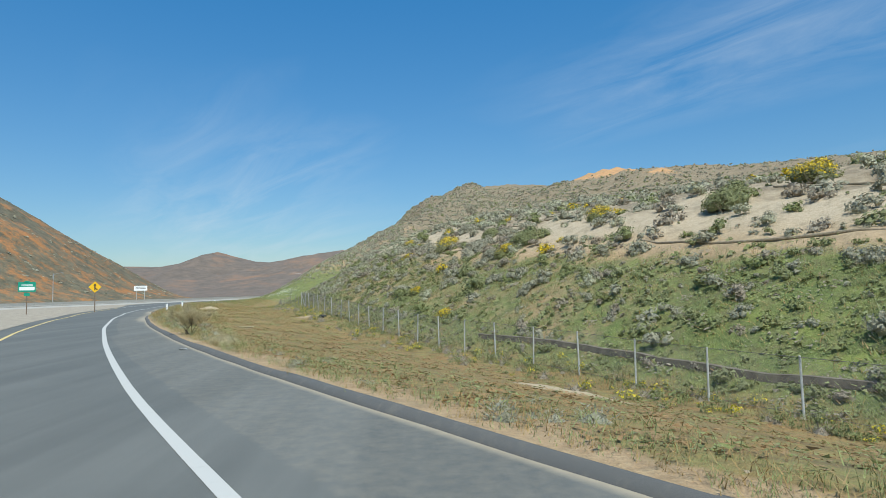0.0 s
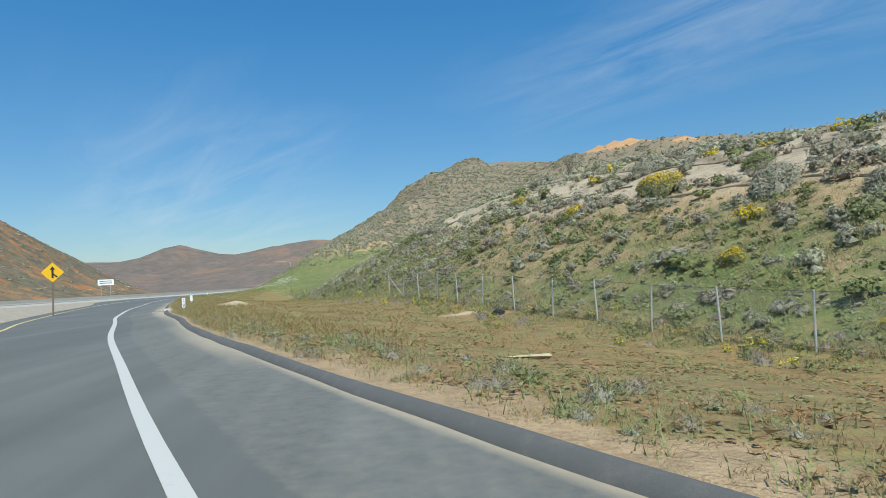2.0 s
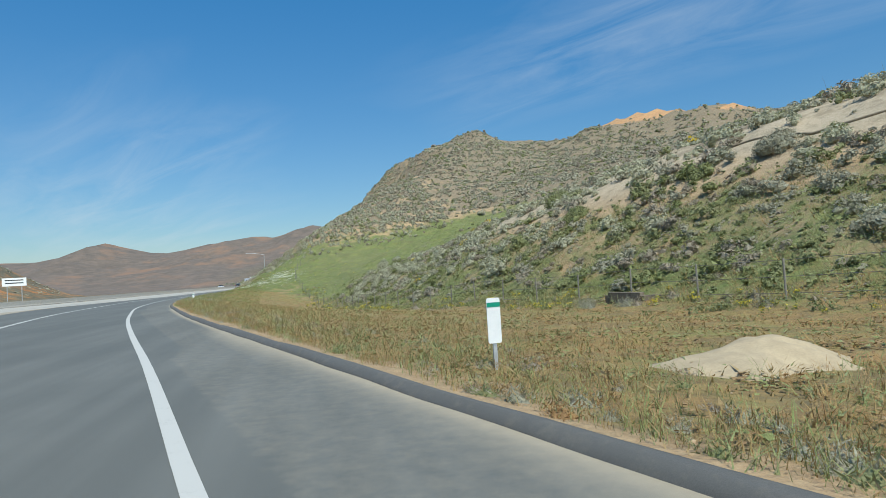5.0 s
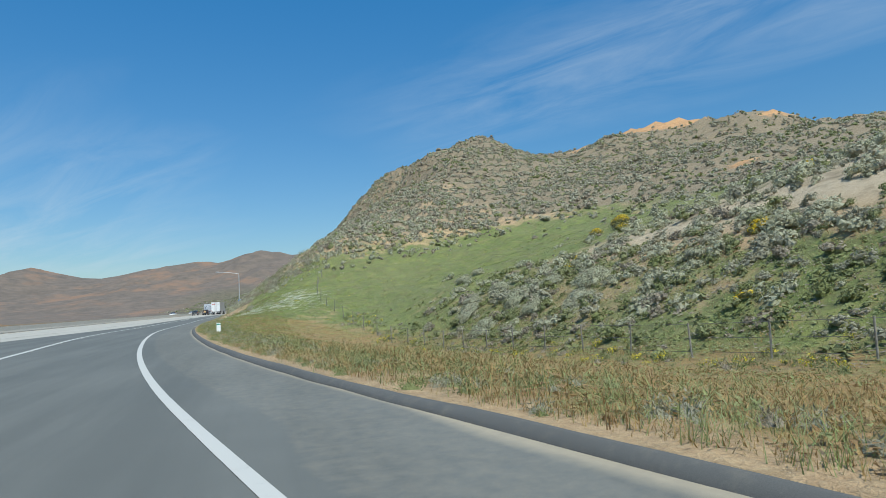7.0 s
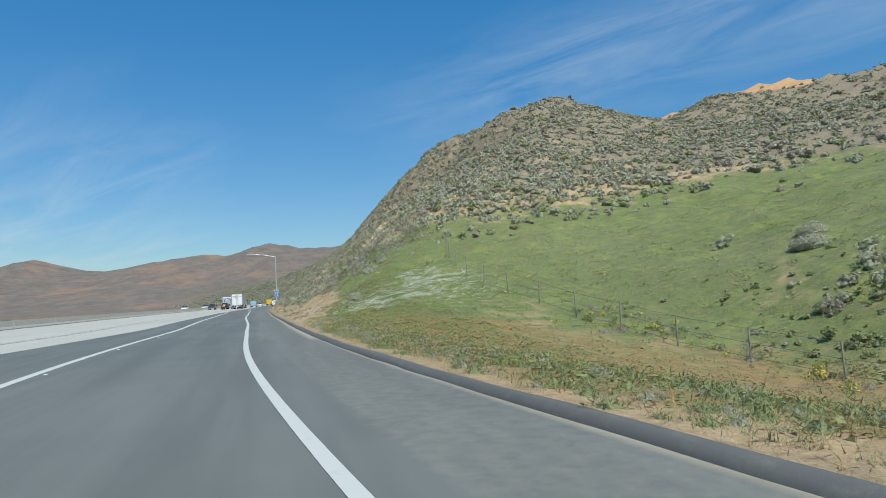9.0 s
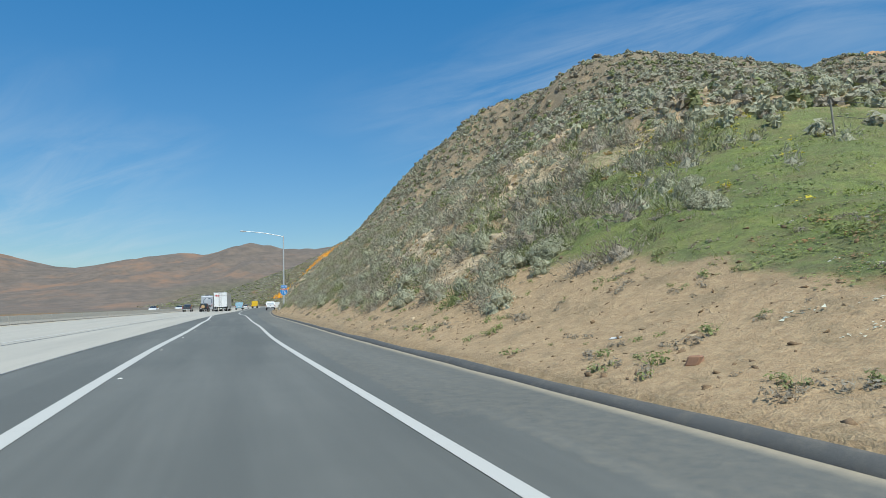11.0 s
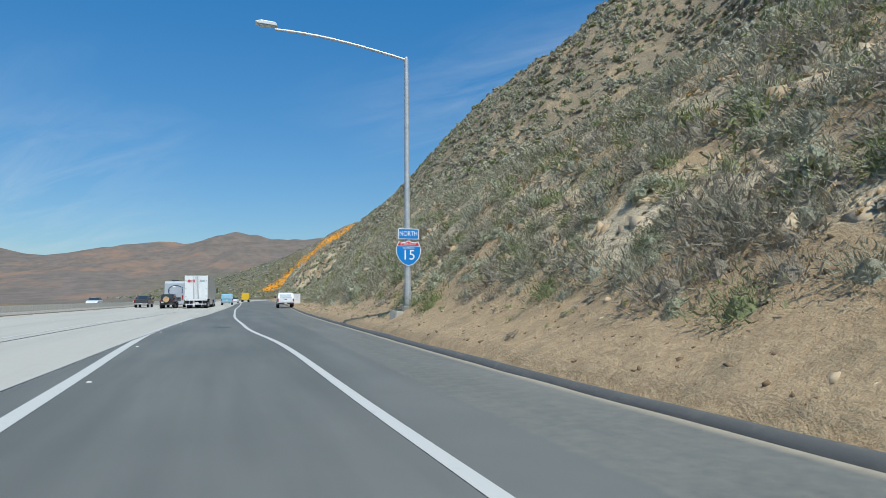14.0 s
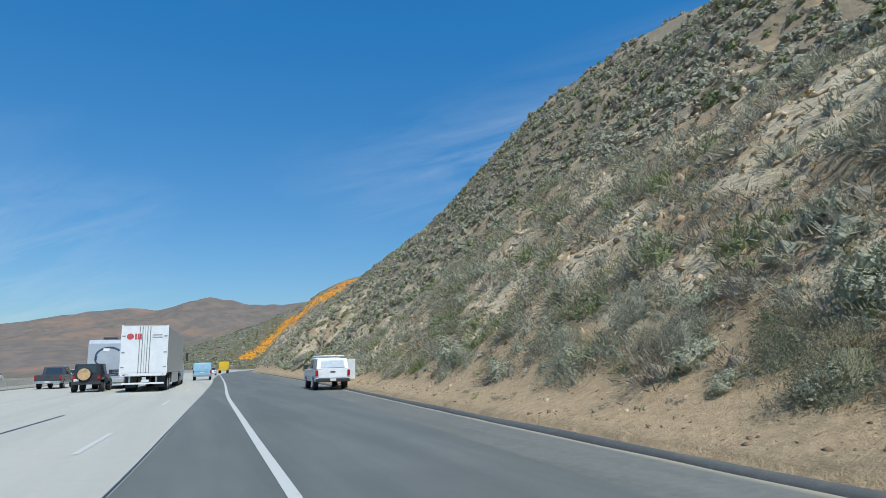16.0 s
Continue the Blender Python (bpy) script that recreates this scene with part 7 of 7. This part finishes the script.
litter("rubble_piece", "broken piece of pale concrete in the dirt", "rubble", on_land(58.3, 2.6), (0.34, 0.24, 0.12), M_CAST, 20)
litter("rubble_piece", "flat pale concrete chunk in the weeds", "rubble", on_land(59.6, 1.9), (0.42, 0.3, 0.08), M_CAST, 70)
litter("sandstone_block", "squared sandy stone behind the dike", "stone", on_land(132.5, 0.75), (0.24, 0.17, 0.09), M_STONE, 15)
litter("stone", "reddish stone on the sandy shoulder", "stone", on_land(193.5, 1.2), (0.2, 0.16, 0.13), plain("reddish_stone", (0.36, 0.2, 0.12), 0.9), 33)
litter("paper_scrap", "white paper scrap on the dirt", "litter", on_land(195.8, 1.7), (0.22, 0.16, 0.03), M_WHITE, 51)
litter("paper_scrap", "white scrap caught among the scrub", "litter", on_land(247.5, 3.2), (0.2, 0.16, 0.1), M_WHITE, 12)
litter("paper_scrap", "white paper scrap on the verge", "litter", on_land(64, 6.4), (0.2, 0.15, 0.05), M_WHITE, 80)
litter("plank", "sun-bleached board lying in dry grass", "plank", on_land(42.0, 6.2), (1.5, 0.14, 0.05), plain("bleached_wood", (0.55, 0.45, 0.28), 0.8), 10)

# concrete lip of a ditch behind the fence
def ditch_lip(y0, y1, d, label):
    b = bmesh.new()
    rows = []
    for y in np.arange(y0, y1 + 0.01, 1.0):
        x = float(KERB(y)) + d + 0.12 * math.sin(y * 0.5)
        z = max(float(land(x - 0.3, y)), float(land(x + 0.3, y)))
        rows.append([b.verts.new((x + u, y, z + v)) for u, v in ((-0.2, -0.2), (-0.18, 0.07), (-0.02, 0.09), (0.0, 0.02), (0.2, 0.01), (0.22, -0.2))])
    for p, q in zip(rows, rows[1:]):
        for h in range(5):
            b.faces.new((p[h], p[h + 1], q[h + 1], q[h]))
    b.faces.new(rows[0][::-1]); b.faces.new(rows[-1])
    bmesh.ops.recalc_face_normals(b, faces=b.faces[:])
    me = bpy.data.meshes.new("ditch_lip"); b.to_mesh(me); b.free(); me.materials.append(M_STAINED)
    tagged(new("ditch_lip", me), label, "ditch")


ditch_lip(13, 36, 18.9, "stained brown concrete ditch lip behind the fence")

# small culvert wall; a black disc paints the shade in its mouth
cw = thing("culvert_wall", "weathered grey concrete culvert wall with a dark mouth", "culvert", tuple(np.array(on_land(98.5, 16.2)) - [0, 0, 0.22]), heading(98.5) + 90)
part("wall", boxed(-0.9, -0.12, -0.3, 0.9, 0.12, 0.62), M_STAINED, cw, bevel=0.02)
for sx in (-1, 1):
    part("wing_wall", boxed(min(sx * 0.9, sx * 1.08), -0.9, -0.3, max(sx * 0.9, sx * 1.08), 0.12, 0.5), M_STAINED, cw, bevel=0.02)
bm_ = bmesh.new()
tube(bm_, (0, -0.125, 0.22), (0, -0.10, 0.22), 0.27, None, 18)
part("pipe_mouth_shade", bm_, M_BLACK, cw, "black disc for the shade in the round pipe mouth")

# black plastic bag dropped in the weeds by the fence
b = bmesh.new()
bmesh.ops.create_icosphere(b, subdivisions=3, radius=0.5)
for v in b.verts:
    p = v.co.copy()
    f = 1 + 0.22 * math.sin(7 * p.x + 3 * p.z) * math.sin(9 * p.y) + 0.12 * math.sin(15 * p.x + 11 * p.y + 6 * p.z)
    v.co = Vector((p.x * 1.25 * f, p.y * 0.7 * f, max(p.z * 0.75 * f, -0.16) + 0.14))
me = bpy.data.meshes.new("plastic_bag"); b.to_mesh(me); b.free(); me.materials.append(plain("black_plastic", (0.02, 0.021, 0.024), 0.32, 0, 0.2))
bag = new("plastic_bag", me); bag.location = on_land(58.9, 15.6); bag.rotation_euler = (0, 0, 0.5); bag.scale = (0.6, 0.6, 0.5)
tagged(bag, "crumpled black plastic bag in weeds by the fence", "bag")
litter("paper_scrap", "white paper scrap in the weeds by the dike", "litter", on_land(24.9, 0.5), (0.03, 0.03, 0.075), M_WHITE, 30)

paper = kerb_point(18.5, 0.3)
litter("paper_scrap", "flat white paper lying on the asphalt", "litter", (paper[0], paper[1], 0.035), (0.22, 0.15, 0.012), M_WHITE, 20)

# bare mounds of pale sand in the verge
for y, d, rx, ry, h in ((82.9, 5.3, 1.35, 1.2, 0.32), (18.4, 10.9, 1.6, 0.9, 0.1), (60.3, 14.6, 1.3, 0.6, 0.1)):
    x0, y0, z0 = on_land(y, d)
    vs, fs, n = [], [], 40
    for i in range(9):
        for j in range(n):
            a, r = 6.2832 * j / n, i / 8
            wv = 1 + 0.2 * math.sin(2 * a + 1) + 0.12 * math.sin(5 * a) + 0.07 * math.sin(9 * a + 2)
            X, Y = x0 + rx * r * wv * math.cos(a), y0 + ry * r * wv * math.sin(a)
            vs.append((X, Y, float(land(X, Y)) + h * (1 - r ** 2) ** 1.3 * (1 + 0.25 * math.sin(2.3 * X + 1.7 * Y)) + 0.015 * math.sin(9 * X) * math.sin(8 * Y) - 0.05 * r + 0.02))
    for i in range(8):
        for j in range(n):
            fs.append((i * n + j, i * n + (j + 1) % n, (i + 1) * n + (j + 1) % n, (i + 1) * n + j))
    tagged(new("sand_mound", mesh_from("sand_mound", vs, fs, plain("pale_sand", (0.43, 0.34, 0.215), 0.95, 0, 0.12, 4.0), True)), "low mound of bare pale sand in dry grass", "sand mound")

# straw rolls pegged along the slope
M_STRAW = plain("straw_roll", (0.36, 0.285, 0.185), 0.95, 0, 0.3, 9.0)
for d, y0, y1 in ((29.5, 22, 40), (29.3, 52, 66), (36.5, 54, 84), (33.0, 72, 112), (42, 62, 110), (38.5, 8, 40), (48.5, 40, 120)):
    b = bmesh.new()
    pts = []
    for y in np.arange(y0, y1, 2.0):
        dd = d + 0.5 * math.sin(y * 0.35)
        x = float(KERB(y)) + dd
        pts.append(Vector((x, y, float(land(x, y)) + 0.04)))
    rings = [[b.verts.new(q + Vector((0.085 * math.cos(h * 0.8976), 0, 0.08 * math.sin(h * 0.8976)))) for h in range(7)] for q in pts]
    for a, c in zip(rings, rings[1:]):
        for h in range(7):
            b.faces.new((a[h], a[(h + 1) % 7], c[(h + 1) % 7], c[h]))
    me = bpy.data.meshes.new("straw_roll"); b.to_mesh(me); b.free(); me.materials.append(M_STRAW)
    tagged(new("straw_roll", me), "long brown straw erosion roll along the slope", "straw roll", "straw rolls on the slope")


# single bushes that stand out
def lone_bush(name, label, y, d, size, height, mat, template, group=""):
    q, f = template
    q = q * [size, size, height]
    x, yy, z = on_land(y, d)
    fx, fy = float(land(x + 0.5, yy) - land(x - 0.5, yy)), float(land(x, yy + 0.5) - land(x, yy - 0.5))
    q[:, 2] += (1 - 0.6 * np.clip(q[:, 2] / q[:, 2].max(), 0, 1)) * (fx * q[:, 0] + fy * q[:, 1])
    zt = np.clip(q[:, 2] / max(q[:, 2].max(), 1e-3), 0, 1)
    tint = rng.uniform(0, 1)
    o = new(name)
    o.location, o.rotation_euler = (x, yy, z - 0.04 * size), (0, 0, 0)
    cut = len(q) - 240                                # the last 80 triangles are the bare shoots
    for nm, a, b, mt in (("foliage", 0, cut, mat), ("twig", cut, len(q), M_DRYLEAF)):
        p = new(nm, mesh_from(nm, q[a:b], np.arange(b - a).reshape(-1, 3), mt, False, {"tint": np.full(b - a, tint), "top": zt[a:b]}))
        p.parent = o
    return tagged(o, label, "bush", group)


for y, d, s in ((70.5, 27.5, 2.4), (65, 29.9, 3.0), (67.2, 30.6, 2.4), (50.2, 28.3, 2.0), (52.6, 21.8, 1.3), (42.7, 19.7, 1.5), (49.8, 36.0, 2.6), (36.5, 39.7, 3.4), (88, 33, 2.2), (167.4, 41.9, 2.6), (171.6, 41.5, 1.9), (161.5, 38.1, 1.6)):
    lone_bush("brittlebush", "rounded brittlebush covered in yellow flowers", y, d, s, s * 0.85, M_YELLOW, near_t[int(y) % 4], "flowering bushes")
for y, d, s in ((50.4, 30.1, 3.0), (57.5, 29.2, 2.8), (51.5, 27.7, 2.0), (37.5, 35.1, 3.4), (62, 33, 2.2), (75, 36, 2.4), (105, 31, 2.6), (118, 28, 2.2), (128, 33, 2.8), (369.6, 2.2, 3.0)):
    sage = int(y) % 3 == 0
    lone_bush("large_bush", "large grey-green rounded sage bush on the slope" if sage else "large dark green rounded bush on the slope", y, d, s, s * 0.85, M_SAGE if sage else M_GREENLEAF, near_t[int(y + d) % 4], "large bushes")
for y, d, s in ((293.4, 1.9, 1.7), (292.3, 2.3, 1.5), (294.6, 2.4, 1.4)):
    lone_bush("willowy_bush", "large fine-twigged olive bush at the foot of the slope", y, d, s, s * 0.9, M_OLIVE, spray_t[int(y) % 2], "large bushes")
for y, d, s in ((190.5, 4.8, 0.85), (188.3, 3.6, 0.55), (188.4, 4.6, 0.95), (186.7, 4.0, 0.55), (200.2, 7.6, 1.2), (201.5, 8.2, 1.3), (204.0, 5.0, 1.5), (207, 6.4, 1.6), (203, 9.5, 1.0)):
    lone_bush("silver_bush", "silvery rounded bush on sandy soil", y, d, s, s * 0.85, M_SILVER, near_t[int(10 * y) % 4], "silvery bushes")
for y, d, s in ((153.7, 22.8, 2.6), (152.4, 24.8, 2.2), (159.9, 24.2, 2.3), (158.9, 21.0, 2.5), (161.6, 22.4, 1.8), (153.0, 19.6, 2.2), (149.2, 21.4, 2.0), (146.6, 24.4, 2.6), (145.0, 22.0, 2.2), (174.0, 26.5, 2.2), (176.0, 29.0, 1.8)):
    lone_bush("silver_bush", "broad silvery sage clump in green grass", y, d, s, s * 0.8, M_SILVER, near_t[int(10 * y) % 4], "silvery bushes")

for y, d, s in ((97.4, 15.3, 0.9), (99.9, 15.5, 1.1), (98.9, 14.9, 0.6), (242.6, 1.9, 1.7), (241.5, 2.1, 1.6), (244.4, 2.7, 1.5), (247.2, 2.6, 1.7), (248.8, 2.9, 1.6), (246.0, 3.6, 1.3), (250.6, 2.4, 1.3), (240.2, 2.9, 1.5), (297.3, 2.7, 1.5), (299.8, 3.4, 1.7), (301.6, 2.5, 1.4)):
    lone_bush("sage_bush", "grey fine-twigged sage bush at the foot of the rocky slope" if y > 200 else "grey fine-twigged sage bush beside the culvert", y, d, s, s * 0.85, M_SAGE, spray_t[int(10 * y) % 2], "grey sage bushes")
for y, d, w, t in ((243.0, 2.6, 0.28, 15), (243.3, 1.15, 0.24, 40), (243.7, 3.5, 0.4, 70), (243.2, 3.8, 0.48, 20), (244.3, 3.5, 0.36, 100), (242.7, 3.4, 0.38, 55), (245.1, 3.8, 0.42, 10)):
    litter("rock_slab", "squared tan rock slab lodged in the slope", "rock", on_land(y, d), (w, w * 0.7, w * 0.45), M_STONE, t)

lone_bush("dry_weed_clump", "pale straw-coloured dry weed clump behind the dike", 18.7, 0.9, 0.95, 0.8, M_STRAWTWIG, spray_t[0])

# tall dry shrub behind the dike: dark forking stems with wispy pale twigs and seed heads
shrub = thing("dry_shrub", "tall dry shrub with dark stems and wispy tan twigs", "shrub", on_land(24.1, 0.8))
shrub.scale = (1.05, 1.05, 0.92)
b = bmesh.new()
r = random.Random(5)
shoots = []


def fork(p, way, length, rad, depth):
    q = p + way * length
    tube(b, p, q, rad, rad * 0.72, 5)
    if depth < 2:
        shoots.extend(p + (q - p) * f for f in (0.25, 0.5, 0.75, 1.0))
    if depth:
        for _ in range(3):
            w = (way + Vector((r.uniform(-0.55, 0.55), r.uniform(-0.55, 0.55), r.uniform(-0.15, 0.4)))).normalized()
            fork(p + way * length * r.uniform(0.6, 1.0), w, length * r.uniform(0.5, 0.78), rad * 0.6, depth - 1)


for _ in range(8):
    fork(Vector((r.uniform(-0.2, 0.2), r.uniform(-0.2, 0.2), -0.05)), Vector((r.uniform(-0.7, 0.7), r.uniform(-0.7, 0.7), 1)).normalized(), r.uniform(0.44, 0.64), 0.011, 3)
part("stem_cluster", b, plain("dark_stems", (0.13, 0.085, 0.055), 0.85, 0, 0.3, 8.0), shrub, "dark brown forking stems")
rs = np.random.default_rng(21)
c = np.repeat(np.array(shoots), 9, 0)
c = c + rs.normal(0, 0.035, c.shape)
n = unit(rs.normal(0, 0.6, c.shape) + unit(c * [1, 1, 0]) * 0.5 + [0, 0, 0.25])
w = unit(np.cross(n, rs.normal(size=c.shape)))
L = rs.uniform(0.05, 0.17, (len(c), 1))
q = np.stack([c - w * 0.0035, c + w * 0.0035, c + n * L], 1).reshape(-1, 3)
o = new("twig_spray", mesh_from("twig_spray", q, np.arange(len(q)).reshape(-1, 3), M_STRAWTWIG, False, {"tint": np.repeat(rs.uniform(0, 1, len(c)), 3), "top": np.full(len(q), 0.6)}))
o.parent = shrub
tagged(o, "wispy tan twigs and seed heads", kind="stuff")


# small open tree on the skyline: forking trunk and a thin crown of separate leaf sprays
def small_tree(y, d, height):
    t = thing("skyline_tree", "small open tree with sparse grey-green leaves on the ridge", "tree", on_land(y, d))
    bt = bmesh.new()
    rt_ = random.Random(12)
    tips = []

    def grow(p, way, length, rad, depth):
        q = p + way * length
        tube(bt, p, q, rad, rad * 0.7, 6)
        if depth == 0:
            tips.append(q)
            return
        for _ in range(3):
            w = (way + Vector((rt_.uniform(-0.75, 0.75), rt_.uniform(-0.75, 0.75), rt_.uniform(-0.25, 0.35)))).normalized()
            grow(q - way * length * rt_.uniform(0, 0.3), w, length * rt_.uniform(0.6, 0.85), rad * 0.62, depth - 1)
        tips.append(q)
    for _ in range(3):
        grow(Vector((rt_.uniform(-0.1, 0.1), rt_.uniform(-0.1, 0.1), -0.2)), Vector((rt_.uniform(-0.45, 0.45), rt_.uniform(-0.45, 0.45), 1)).normalized(), height * 0.36, 0.05, 3)
    part("trunk", bt, M_WOOD, t)
    rl = np.random.default_rng(4)
    c = np.repeat(np.array(tips), 14, 0)
    c = c + rl.normal(0, 0.16, c.shape)
    n = unit(rl.normal(size=c.shape))
    s = unit(np.cross(n, rl.normal(size=c.shape)))
    q = np.stack([c - n * 0.05 - s * 0.02, c - n * 0.05 + s * 0.02, c + n * 0.07], 1).reshape(-1, 3)
    me = mesh_from("crown", q, np.arange(len(q)).reshape(-1, 3), M_SAGE, False, {"tint": np.full(len(q), 0.3), "top": np.full(len(q), 0.5)})
    o = new("crown", me)
    o.parent = t
    tagged(o, "sparse grey-green leaves", kind="stuff")


small_tree(102.5, 47.2, 3.2)
